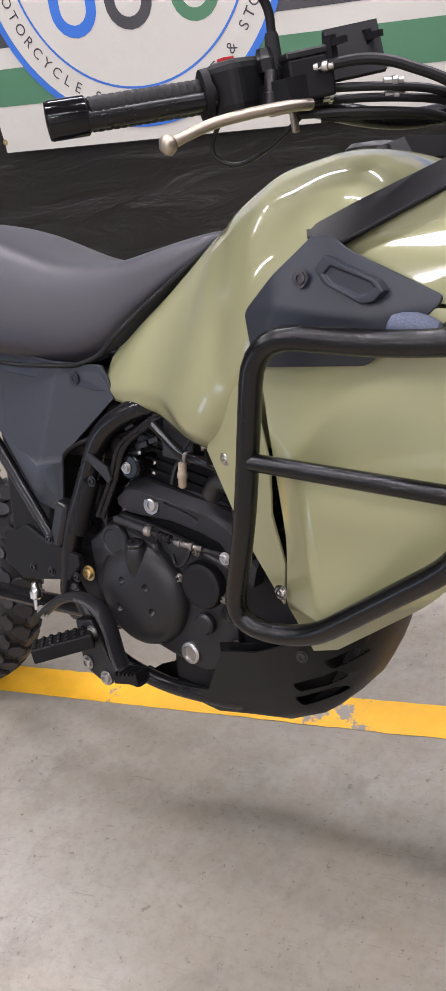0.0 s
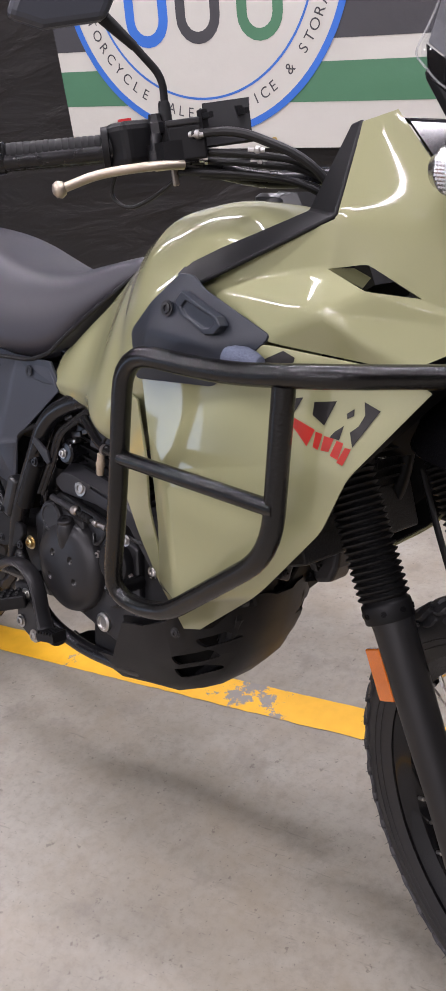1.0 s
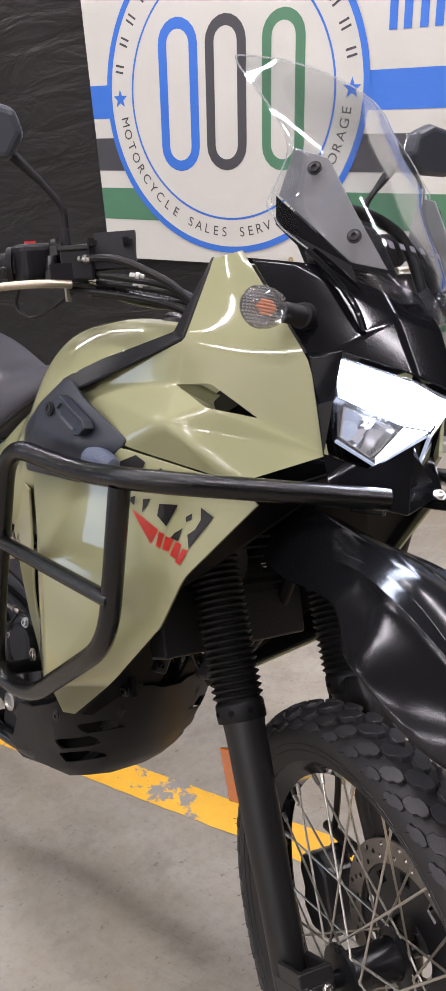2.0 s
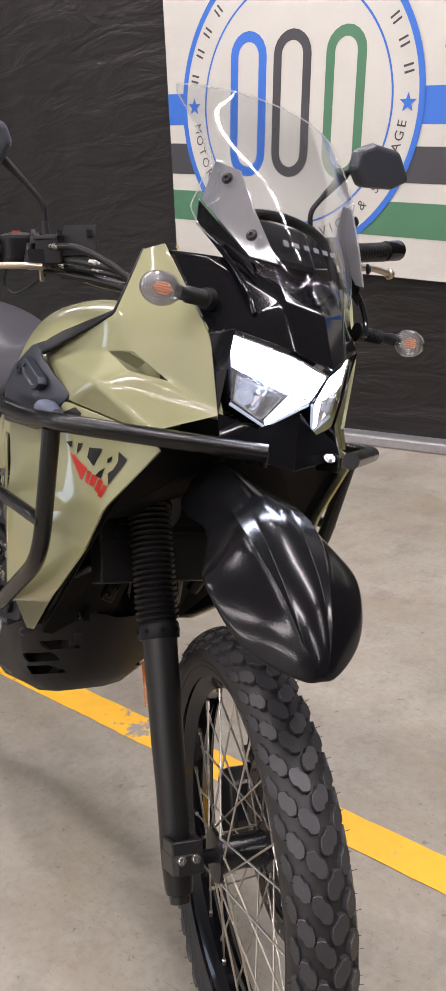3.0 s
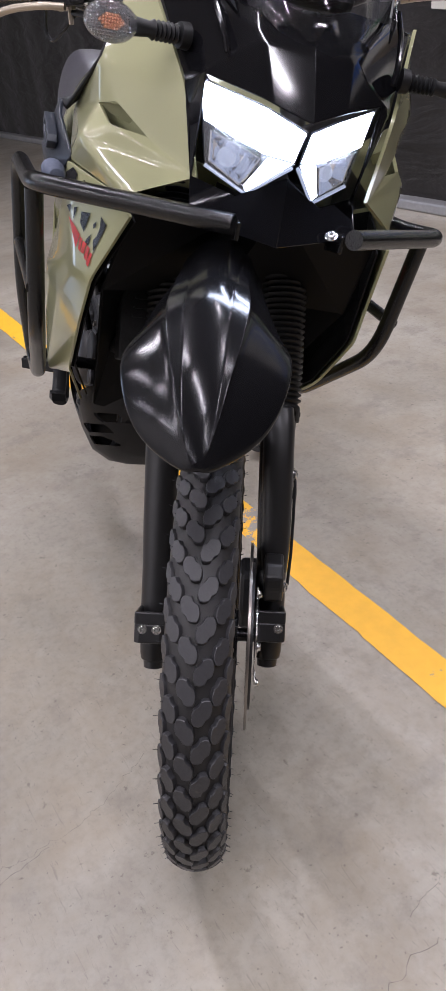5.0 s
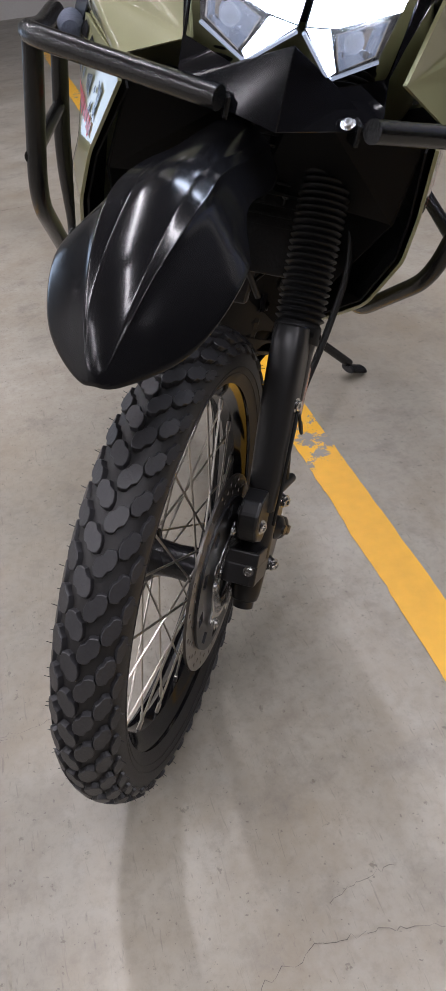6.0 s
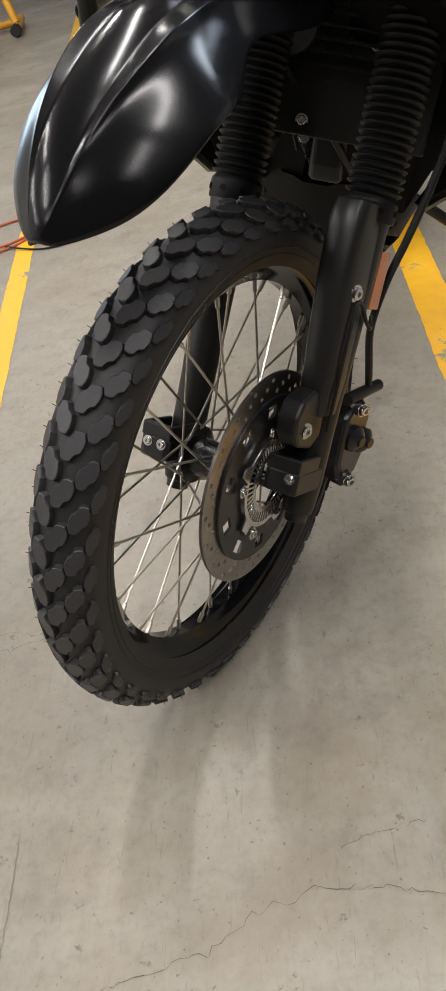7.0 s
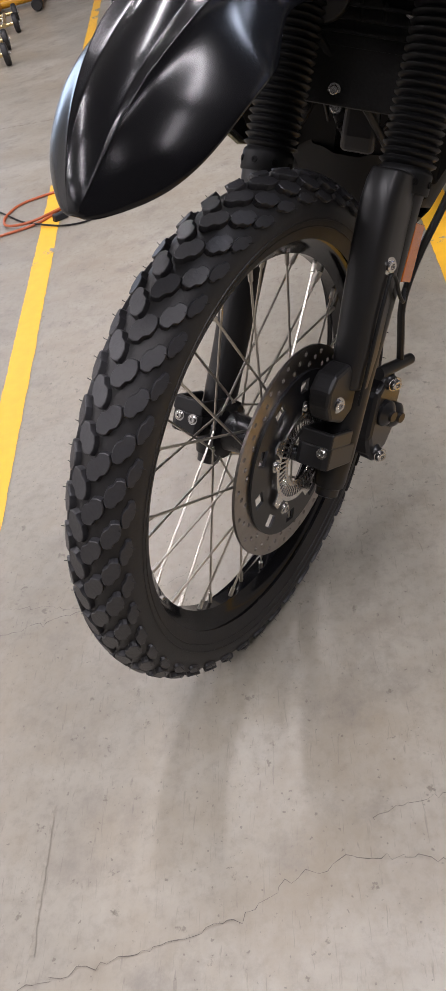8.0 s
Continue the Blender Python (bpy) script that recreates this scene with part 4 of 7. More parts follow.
TUCK = lambda pts: [(x - 0.025, y + 0.027, z - 0.008) for x, y, z in pts]
for side in (1, -1):
    up = part("upper_shroud", shell(UPPER, UPPER_FACES, 0.005, side), KHAKI, bike, "glossy khaki upper fairing panel with a vent", angle=32)
    soften(up, 3, 55, 0.60)
    ramp = shell([UPPER[9], (1.306, -0.204, 1.068), (1.314, -0.180, 1.058), (1.310, -0.190, 1.046), (1.302, -0.216, 1.056)], [(0, 1, 2, 3, 4)], 0.002, side)
    part("vent_ramp", ramp, KHAKI, up, "sloping khaki floor of the vent")
    lo = part("lower_shroud", shell(LOWER, LOWER_FACES, 0.005, side, 0.014), KHAKI, bike, "khaki lower radiator shroud with rounded facets", angle=40)
    bevel(lo, 0.0012, 2, 50)
    cx, cz = 1.19, 0.78
    # shrunken near-black copy of the panel keeps its inside dark
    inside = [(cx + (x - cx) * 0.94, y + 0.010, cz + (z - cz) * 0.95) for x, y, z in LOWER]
    part("shroud_liner", shell(inside, LOWER_FACES, 0.003, side), RECESS_DARK, lo, "black sheet set inside the shroud", smooth=False)
    bevel(part("shroud_scoop", shell(REAR, REAR_FACES, 0.004, side, 0.012), KHAKI, bike, "khaki strip behind the shroud slot", angle=40), 0.001, 2, 50)
    sp_ = part("side_piece", shell(SIDE, SIDE_FACES, 0.005, side, 0.006), KNEE, bike, "dark grey textured plastic knee panel", angle=40)
    bevel(sp_, 0.0015, 2, 50)
    outline = [(1.104, 1.024), (1.115, 1.036), (1.174, 1.008), (1.181, 0.998), (1.170, 0.988), (1.156, 0.986), (1.114, 1.008)]
    mid_x, mid_z = sum(p[0] for p in outline) / 7, sum(p[1] for p in outline) / 7
    lying = lambda y: Matrix.Translation((0, y, 0)) @ Matrix.Rotation(math.pi / 2, 4, "X")
    rib = slab(outline, 0.016, lying(-0.2700))
    inner = slab([(mid_x + (x - mid_x) * 0.74, mid_z + (z - mid_z) * 0.62) for x, z in outline], 0.02, lying(-0.2825))
    for piece in (rib, inner):
        bmesh.ops.scale(piece, vec=(1, side, 1), verts=piece.verts)
        bmesh.ops.recalc_face_normals(piece, faces=piece.faces)
    bevel(carved(part("raised_rib", rib, KNEE, sp_, smooth=False), [inner]), 0.0022, 3)
    bevel(part("trim_strip", shell(TRIM, TRIM_FACES, 0.006, side), BLACK_MATT, bike, "black matt trim between tank and fairing", angle=25), 0.003, 2, 15)
    bevel(part("side_cover", shell(TUCK(SIDE_COVER), SIDE_COVER_FACES, 0.005, side, 0.008), GREY_PLASTIC, bike, "dark grey plastic side cover under the seat", angle=40), 0.0015, 2, 50)
    up_cover = [(0.300, -0.150, 0.958), (0.430, -0.156, 0.934), (0.550, -0.160, 0.914), (0.650, -0.150, 0.908), (0.668, -0.144, 0.866), (0.640, -0.152, 0.868), (0.440, -0.160, 0.895), (0.300, -0.153, 0.925)]
    bevel(part("upper_side_cover", shell(TUCK(up_cover), [(0, 1, 6, 7), (1, 2, 5, 6), (2, 3, 4, 5)], 0.006, side), KNEE, bike, "dark plastic strip between seat and side cover", angle=40), 0.0015, 2, 50)
    bolts(bike, [((0.571, -0.130 * side, 0.879), (0, -side, 0))], 0.007, 0.002, BLACK_SATIN, "cover_hole")
    pad = lathe([(0, 0.004), (0.004, 0.012), (0.014, 0.016), (0.028, 0.018), (0.042, 0.016), (0.052, 0.012), (0.056, 0.002)], (1.182, -0.280 * side, 0.964), (1, 0.12 * side, -0.18), 24)
    part("foam_pad", pad, FOAM, bike, "dark woven foam pad")
    bolts(bike, [((1.082, -0.277 * side, 1.014), (0, -side, 0.1))], 0.007, 0.003, BLACK_SATIN, "panel_screw")
    bolts(bike, [((1.009, -0.228 * side, 0.633), (-0.1, -side, 0)), ((0.922, -0.212 * side, 0.796), (-0.3, -side, 0))], 0.007, 0.004, STEEL, "panel_bolt")

# graphic on the front flank of each shroud: plain blocks in its colours
MARKS = [
    (DECAL_BLACK, [(1.230, 0.954), (1.229, 0.963), (1.250, 0.974), (1.264, 0.967), (1.261, 0.953)]),
    (DECAL_BLACK, [(1.278, 0.954), (1.286, 0.963), (1.302, 0.954)]),
    (DECAL_BLACK, [(1.244, 0.919), (1.256, 0.923), (1.256, 0.911)]),
    (DECAL_BLACK, [(1.267, 0.921), (1.277, 0.923), (1.268, 0.904)]),
    (DECAL_BLACK, [(1.290, 0.919), (1.315, 0.922), (1.303, 0.893), (1.289, 0.904)]),
    (DECAL_BLACK, [(1.315, 0.887), (1.325, 0.895), (1.321, 0.878), (1.310, 0.880)]),
    (DECAL_BLACK, [(1.327, 0.909), (1.335, 0.915), (1.335, 0.907), (1.328, 0.903)]),
    (DECAL_BLACK, [(1.345, 0.924), (1.363, 0.915), (1.336, 0.871), (1.332, 0.888), (1.341, 0.896), (1.347, 0.909)]),
    (RED, [(1.253, 0.906), (1.293, 0.887), (1.285, 0.867)]),
    (RED, [(1.294, 0.885), (1.302, 0.883), (1.298, 0.864), (1.292, 0.867)]),
    (RED, [(1.304, 0.881), (1.315, 0.879), (1.310, 0.863), (1.301, 0.864)]),
    (RED, [(1.318, 0.877), (1.326, 0.875), (1.321, 0.855), (1.312, 0.859)]),
    (RED, [(1.328, 0.870), (1.335, 0.869), (1.327, 0.849), (1.320, 0.852)]),
]
for side in (1, -1):
    for mat, corners in MARKS:
        bm = bmesh.new()
        bm.faces.new([bm.verts.new((x, (-0.7012 + 0.3397 * x + 0.0337 * z - 0.0095) * side, z)) for x, z in corners])
        if bm.faces[:][0].normal.y * side > 0:
            bmesh.ops.reverse_faces(bm, faces=bm.faces)
        bmesh.ops.solidify(bm, geom=bm.faces[:], thickness=0.0005)
        part("decal", bm, mat, bike, "printed block of the shroud graphic", smooth=False)

# seat
def seat():
    secs = [(-0.30, 0.085, 1.160, 1.06), (-0.10, 0.130, 1.160, 1.00), (0.10, 0.156, 1.160, 0.945), (0.28, 0.164, 1.140, 0.914), (0.38, 0.158, 1.108, 0.893), (0.46, 0.150, 1.078, 0.884), (0.52, 0.142, 1.062, 0.882), (0.575, 0.130, 1.056, 0.884),
            (0.620, 0.121, 1.056, 0.902), (0.655, 0.111, 1.062, 0.936), (0.695, 0.100, 1.070, 0.970), (0.75, 0.084, 1.080, 1.012), (0.79, 0.072, 1.086, 1.044), (0.815, 0.056, 1.086, 1.064)]
    rows = []
    for x, w, zt, zb in secs:
        row = []
        n = 11
        for k in range(n + 1):
            a = math.pi * k / n
            c, s = math.cos(a), math.sin(a)
            row.append((x, -w * math.copysign(abs(c) ** 0.45, c), zb + (zt - zb) * abs(s) ** 0.70))
        rows.append(row)
    return skin(rows, closed=True)

subsurf(part("seat", seat(), SEAT, bike, "dark grey vinyl seat with a welted edge", angle=70), 2)
for s in (-1, 1):
    part("seat_piping", tube([(0.20, s * 0.156, 0.936), (0.38, s * 0.155, 0.910), (0.47, s * 0.147, 0.901), (0.575, s * 0.129, 0.899), (0.620, s * 0.121, 0.913), (0.655, s * 0.111, 0.946), (0.695, s * 0.101, 0.978), (0.750, s * 0.086, 1.020), (0.815, s * 0.062, 1.070)], 0.004, 0.012, 10), BLACK_MATT, bike)

# front mudguard, turned with the steering
def mudguard():
    # x, crown height, half width, edge height, outer and inner line of the rib
    secs = [(1.799, 0.752, 0.010, 0.748, 0.30, 0.28), (1.794, 0.765, 0.032, 0.752, 0.30, 0.28), (1.781, 0.787, 0.058, 0.760, 0.31, 0.27), (1.758, 0.818, 0.079, 0.773, 0.34, 0.25), (1.727, 0.846, 0.095, 0.795, 0.37, 0.25), (1.690, 0.868, 0.105, 0.822, 0.42, 0.25),
            (1.655, 0.888, 0.104, 0.832, 0.46, 0.26), (1.630, 0.900, 0.096, 0.834, 0.52, 0.30), (1.605, 0.907, 0.082, 0.852, 0.58, 0.34),
            (1.580, 0.912, 0.074, 0.866, 0.62, 0.40), (1.540, 0.916, 0.070, 0.866, 0.66, 0.46), (1.490, 0.920, 0.068, 0.858, 0.70, 0.52), (1.430, 0.926, 0.066, 0.852, 0.74, 0.58), (1.340, 0.930, 0.058, 0.862, 0.78, 0.64)]
    rows = []
    for i, (x, zc, w, ze, ro, ri) in enumerate(secs):
        k = min(1, max(0, i - 1) / 4) * (1.0 if i < 9 else 0.6)
        half = [(1.0, 0), (0.93, 0), ((1 + ro) / 2, 0), (ro + 0.05, 0.002), (ro + 0.012, 0.008), (ro, 0.009), (ro - 0.012, 0.008), (ri + 0.02, 0.0005), (ri, -0.001), (ri - 0.02, -0.001), (ri * 0.55, 0.0), (0.0, 0.0005)]
        row = []
        for u, lift in half:
            h = (zc - ze) * (1 - u ** 2.2)
            row.append((x - 0.020 * u * u * min(1, i / 2), u * w, ze + h + lift * k))
        top = [(a, -b, c) for a, b, c in row] + [(a, b, c) for a, b, c in row[:-1][::-1]]
        under = [(a - 0.003, b * 0.965, c - 0.0035) for a, b, c in top[::-1]]
        rows.append(top + under)
    return skin(rows, closed=True)

subsurf(part("front_mudguard", mudguard(), MUDGUARD, bike, "black satin front mudguard with two raised ribs", angle=60, local=FORK_TURN), 2)

# nose fairing, headlight, screen
# the nose sits a little off the middle of the machine
NOSE_SHIFT = 0.016
NOSE = [(1.328, -0.184, 1.221), (1.345, -0.184, 1.225), (1.425, -0.145, 1.115), (1.446, -0.114, 1.003), (1.385, -0.140, 1.224), (1.458, -0.126, 1.128), (1.474, -0.060, 0.990), (1.445, -0.06, 1.222), (1.486, -0.060, 1.170), (1.517, -0.050, 1.106),
        (1.470, 0, 1.205), (1.508, 0, 1.165), (1.545, 0, 1.090), (1.494, 0.0, 1.022), (1.470, -0.120, 0.955), (1.500, 0, 0.935)]
NOSE_FACES = [(0, 1, 4), (1, 2, 5, 8, 4), (4, 8, 7), (7, 8, 11, 10), (8, 5, 9), (8, 9, 12, 11), (2, 3, 5), (3, 6, 13, 15, 14)]
for side in (1, -1):
    nose = [(x, y - NOSE_SHIFT * side * min(1, max(0, (0.16 + y) / 0.05)), z) for x, y, z in NOSE]
    bevel(part("nose_fairing", shell(nose, NOSE_FACES, 0.004, side, 0.006), BLACK_GLOSS, bike, "glossy black nose fairing", angle=35), 0.001, 2, 50)

for side in (1, -1):
    for pts in ([(1.392, -0.136, 1.238), (1.432, -0.128, 1.208), (1.462, -0.118, 1.172), (1.470, -0.112, 1.150)],):
        part("nose_ridge", tube([(x, y * side, z) for x, y, z in pts], 0.004, 0.02, 10), BLACK_GLOSS, bike, "raised ridge on the black nose")
for side in (1, -1):
    Y = lambda p: (p[0], p[1] * side - NOSE_SHIFT, p[2])
    hb = bmesh.new()
    body = [Y(p) for p in [(1.449, -0.121, 1.119), (1.512, -0.048, 1.099), (1.536, -0.003, 1.081), (1.508, -0.004, 1.036), (1.470, -0.047, 0.994), (1.448, -0.100, 1.020)]]
    vs = [hb.verts.new(p) for p in body]
    back = [hb.verts.new((p[0] - 0.05, p[1], p[2])) for p in body]
    hb.faces.new(back)
    bridge(hb, vs, back)
    bmesh.ops.recalc_face_normals(hb, faces=hb.faces)
    lamp_body = part("headlight", hb, BLACK_GLOSS, bike, "lit white headlight behind a clear lens", smooth=False)
    lens = bmesh.new()
    lens.faces.new([lens.verts.new((x + 0.006, y, z)) for x, y, z in body])
    part("lens", lens, LENS, lamp_body, "clear headlight lens", smooth=False)
    el = bmesh.new()
    quad = [Y(p) for p in [(1.449, -0.119, 1.116), (1.511, -0.047, 1.096), (1.534, -0.004, 1.078), (1.514, -0.005, 1.043), (1.496, -0.038, 1.046), (1.453, -0.110, 1.072)]]
    el.faces.new([el.verts.new((x + 0.003, y, z)) for x, y, z in quad])
    part("light_bar", el, LED, lamp_body, "glowing white light bar", smooth=False)
    el = bmesh.new()
    quad = [Y(p) for p in [(1.512, -0.005, 1.041), (1.495, -0.032, 1.043), (1.474, -0.052, 1.004), (1.471, -0.046, 0.997)]]
    el.faces.new([el.verts.new((x + 0.003, y, z)) for x, y, z in quad])
    part("light_bar", el, LED, lamp_body, smooth=False)
    cup_edge = [Vector(Y(p)) for p in [(1.455, -0.100, 1.062), (1.474, -0.070, 1.052), (1.491, -0.040, 1.040), (1.479, -0.050, 1.014), (1.470, -0.056, 1.003), (1.451, -0.096, 1.025)]]
    cup_at = sum(cup_edge, Vector()) / 6
    cup = bmesh.new()
    steps = [[cup.verts.new(cup_at + (p - cup_at) * f - Vector((d, 0, 0))) for p in cup_edge] for f, d in ((1.0, -0.002), (0.94, -0.002), (0.88, 0.006), (0.62, 0.024), (0.30, 0.030))]
    for a, b in zip(steps, steps[1:]):
        bridge(cup, a, b)
    cup.faces.new(steps[-1])
    part("reflector_cup", cup, CHROME, lamp_body, "chrome low-beam reflector", smooth=False)
    part("projector", lathe([(-0.004, 0.012), (0.004, 0.0125), (0.010, 0.009), (0.013, 0.001)], cup_at - Vector((0.028, 0, 0)), (1, -0.3 * side, 0), 20), SOFT_GLOW, lamp_body, "small projector dome with a faint added glow")
    # the lower rim is no lamp; its glow imitates light caught at the edge
    edge = tube([Vector(p) + Vector((0.004, 0, 0)) for p in (body[5], body[4], body[3])], 0.0025, n=8)
    part("lens_rim", edge, SOFT_GLOW, lamp_body)

SCREEN_ROWS = [(1.472, 0.164, 1.262, 1.296), (1.458, 0.168, 1.272, 1.308), (1.413, 0.158, 1.316, 1.345), (1.362, 0.147, 1.360, 1.388), (1.33, 0.150, 1.348, 1.408),
               (1.292, 0.153, 1.330, 1.435), (1.262, 0.148, 1.358, 1.457), (1.218, 0.114, 1.420, 1.486), (1.185, 0.072, 1.466, 1.503)]
def screen():
    rows = []
    for k, (z, w, xe, xc) in enumerate(SCREEN_ROWS):
        row = []
        for j in range(17):
            u = -1 + 2 * j / 16
            lift = 0.014 * (1 - u * u) if k == 0 else 0.016 * (1 - abs(u)) * math.cos(u * 9.4) if k == 8 else 0.0
            row.append((xe + (xc - xe) * (1 - abs(u) ** 2.6), u * w, z + lift))
        rows.append(row)
    bm = skin(rows)
    bmesh.ops.solidify(bm, geom=bm.faces[:], thickness=0.003)
    return bm

soften(part("windscreen", screen(), SCREEN, bike, "clear curved plastic windscreen", angle=60), 2, 80)
# added bead round the outline draws the edge's bright line
rim_pts = [(xe, -w, z) for z, w, xe, xc in SCREEN_ROWS[::-1]] + [(1.262 + 0.034 * (1 - abs(u) ** 2.6), u * 0.164, 1.472 + 0.014 * (1 - u * u)) for u in (-0.75, -0.5, -0.25, 0, 0.25, 0.5, 0.75)] + [(xe, w, z) for z, w, xe, xc in SCREEN_ROWS]
part("screen_edge", tube(rim_pts, 0.0012, 0.008, 8), SCREEN_RIM, bike, "pale frosted bead for the light caught in the screen's edge")
for side in (1, -1):
    br = [(1.350, -0.134, 1.360), (1.390, -0.116, 1.348), (1.430, -0.106, 1.288), (1.474, -0.088, 1.222), (1.436, -0.110, 1.228), (1.338, -0.140, 1.305)]
    bevel(part("screen_bracket", shell(br, [(0, 1, 2, 5), (2, 3, 4, 5)], 0.003, side), SMOKE, bike, "smoky see-through screen mounting plate", angle=60), 0.001, 2, 50)
    fin = [(1.338, -0.144, 1.303), (1.440, -0.113, 1.224), (1.452, -0.104, 1.196), (1.400, -0.128, 1.224), (1.346, -0.148, 1.268)]
    part("screen_fin", shell(fin, [(0, 1, 2, 3, 4)], 0.002, side), BLACK_GLOSS, bike, "black fin below the screen plate", smooth=False)
    bolts(bike, [((1.384, -0.132 * side, 1.333), (0.5, -side, 0.3)), ((1.444, -0.118 * side, 1.255), (0.5, -side, 0.3))], 0.0060, 0.004, FORK, "screen_bolt")
for k in range(6):
    yy = -0.068 + 0.0165 * k
    part("screen_mark", box((0.001, 0.0095, 0.0075 if k else 0.010), Matrix.Translation((1.466 - 0.9 * abs(yy) ** 1.6 + 0.006, yy, 1.2545)) @ Matrix.Rotation(radians(-32), 4, "Y")), SCREEN_PLATE, bike, "pale block of the screen lettering", smooth=False)
# instruments behind the screen
bevel(part("instrument_panel", box((0.035, 0.17, 0.09), Matrix.Translation((1.335, 0, 1.265)) @ Matrix.Rotation(radians(-35), 4, "Y")), BLACK_MATT, bike, "black instrument panel", smooth=False), 0.012)
part("screen_stay", tube([(1.40, -0.10, 1.22), (1.365, -0.095, 1.295), (1.365, 0.0, 1.312), (1.365, 0.095, 1.295), (1.40, 0.10, 1.22)], 0.008, 0.05, 12), BLACK_MATT, bike, "black hoop behind the screen")

# turn signals
def signal(side, base, head, name="turn_signal"):
    b, h = Vector(base), Vector(head)
    d = (h - b).normalized()
    L = (h - b).length
    prof = [(0, 0.016), (0.012, 0.015)]
    for k in range(6):
        prof += [(0.014 + 0.006 * k, 0.009), (0.017 + 0.006 * k, 0.012)]
    prof += [(0.052, 0.009), (max(0.06, L - 0.02), 0.012)]
    st = part(name, lathe(prof, b, d, 20), BLACK_MATT, bike, "turn signal on a ribbed black rubber stalk", angle=50)
    m = Matrix.Translation(h) @ Matrix.Rotation(radians(90), 4, "Y")
    body = lathe([(-0.010, 0.004), (-0.009, 0.022), (0.002, 0.029), (0.002, 0.031)], (0, 0, 0), (0, 0, 1), 28)
    bmesh.ops.scale(body, vec=(0.74, 1.04, 0.9), verts=body.verts)
    part("lamp_back", body, STEEL, st, "silver reflector", local=m)
    lens = lathe([(0.002, 0.0305), (0.008, 0.030), (0.018, 0.024), (0.023, 0.013), (0.025, 0.001)], (0, 0, 0), (0, 0, 1), 64, caps=False)
    bmesh.ops.scale(lens, vec=(0.74, 1.04, 1), verts=lens.verts)
    for v in lens.verts:
        v.co.z += 0.0011 * math.sin(v.co.y * 1500)
    part("lens", lens, SIGNAL_LENS, st, "clear ribbed signal lens", local=m)
    clear, warm = bmesh.new(), bmesh.new()
    for i in range(-6, 7):
        for j in range(-8, 9):
            x, yy = 0.0033 * i, 0.0034 * j
            q = (x / 0.0222) ** 2 + (yy / 0.0312) ** 2
            if q > 0.9:
                continue
            w = warm if (x / 0.009) ** 2 + (yy / 0.014) ** 2 < 1 else clear
            zz = 0.013 - 0.010 * q
            vs = [w.verts.new((x + a * 0.00155, yy + b * 0.0016, zz - 0.003)) for a, b in ((-1, -1), (1, -1), (1, 1), (-1, 1))]
            tip = w.verts.new((x, yy, zz))
            for k in range(4):
                w.faces.new((vs[k], vs[(k + 1) % 4], tip))
    part("prism_grid", clear, CHROME, st, "silver prism grid of the signal", smooth=False, local=m)
    part("bulb", warm, ORANGE_BULB, st, "orange glow of the bulb behind prisms", smooth=False, local=m)

for s in (-1, 1):
    signal(s, (1.412, s * 0.150, 1.160), (1.435, s * 0.250, 1.158))

# crash bars
for s in (-1, 1):
    y = lambda v: v * s * -1
    R = 0.0135
    main = tube([(1.515, y(-0.085), 0.960), (1.352, y(-0.317), 0.958), (1.215, y(-0.313), 0.948), (1.045, y(-0.316), 0.960), (1.005, y(-0.292), 0.740), (0.952, y(-0.258), 0.592), (1.060, y(-0.258), 0.590), (1.278, y(-0.292), 0.742), (1.300, y(-0.312), 0.944)], R, 0.055, 18)
    bar = part("crash_bar", main, POWDER, bike, "black powder-coated tubular crash bar", angle=60)
    part("cross_tube", rod((1.026, y(-0.303), 0.818), (1.290, y(-0.303), 0.802), 0.0105, n=16), POWDER, bar)
    part("rear_mount", tube([(0.96, y(-0.262), 0.605), (0.90, y(-0.20), 0.57), (0.86, y(-0.12), 0.55)], R * 0.9, 0.03, 14), POWDER, bar)
for s in (-1, 1):
    tab = slab([(0.0, -0.016), (0.050, -0.012), (0.050, 0.012), (0.0, 0.016)], 0.006, Matrix.Translation((1.455, s * 0.074 + 0.003, 0.950)) @ Matrix.Rotation(math.pi / 2, 4, "X"))
    bevel(part("bar_tab", tab, POWDER, bike, "black mounting tab at a bar's end", smooth=False), 0.002)
bolts(bike, [((1.492, 0.062, 0.958), (0.5, -0.4, 0.8))], 0.006, 0.005, STEEL, "tab_bolt")

# skid plate
def skid():
    rows = []
    stations = [(0.640, 0.362, 0.070, 0.378, 0.086), (0.74, 0.340, 0.082, 0.376, 0.108), (0.80, 0.334, 0.088, 0.392, 0.122), (0.845, 0.336, 0.090, 0.476, 0.140), (0.92, 0.350, 0.092, 0.500, 0.162),
                (0.980, 0.378, 0.092, 0.528, 0.170), (1.018, 0.415, 0.088, 0.552, 0.162), (1.042, 0.460, 0.080, 0.570, 0.142), (1.060, 0.510, 0.066, 0.588, 0.104), (1.076, 0.565, 0.050, 0.602, 0.066)]
    for x, z, w, t, wt in stations:
        xt = x - 0.006
        half = [(xt, wt, t), (xt, w + (wt - w) * 0.75, z + (t - z) * 0.55), (x - 0.004, w + (wt - w) * 0.35, z + (t - z) * 0.2), (x, w - 0.014, z + 0.006), (x + 0.003, w * 0.4, z)]
        rows.append([(a, -b, c) for a, b, c in half] + [(a, b, c) for a, b, c in half[::-1]])
    bm = skin(rows)
    if sum(f.normal.z for f in bm.faces) > 0:
        bmesh.ops.reverse_faces(bm, faces=bm.faces)
    bmesh.ops.solidify(bm, geom=bm.faces[:], thickness=0.004)
    bmesh.ops.recalc_face_normals(bm, faces=bm.faces)
    return bm

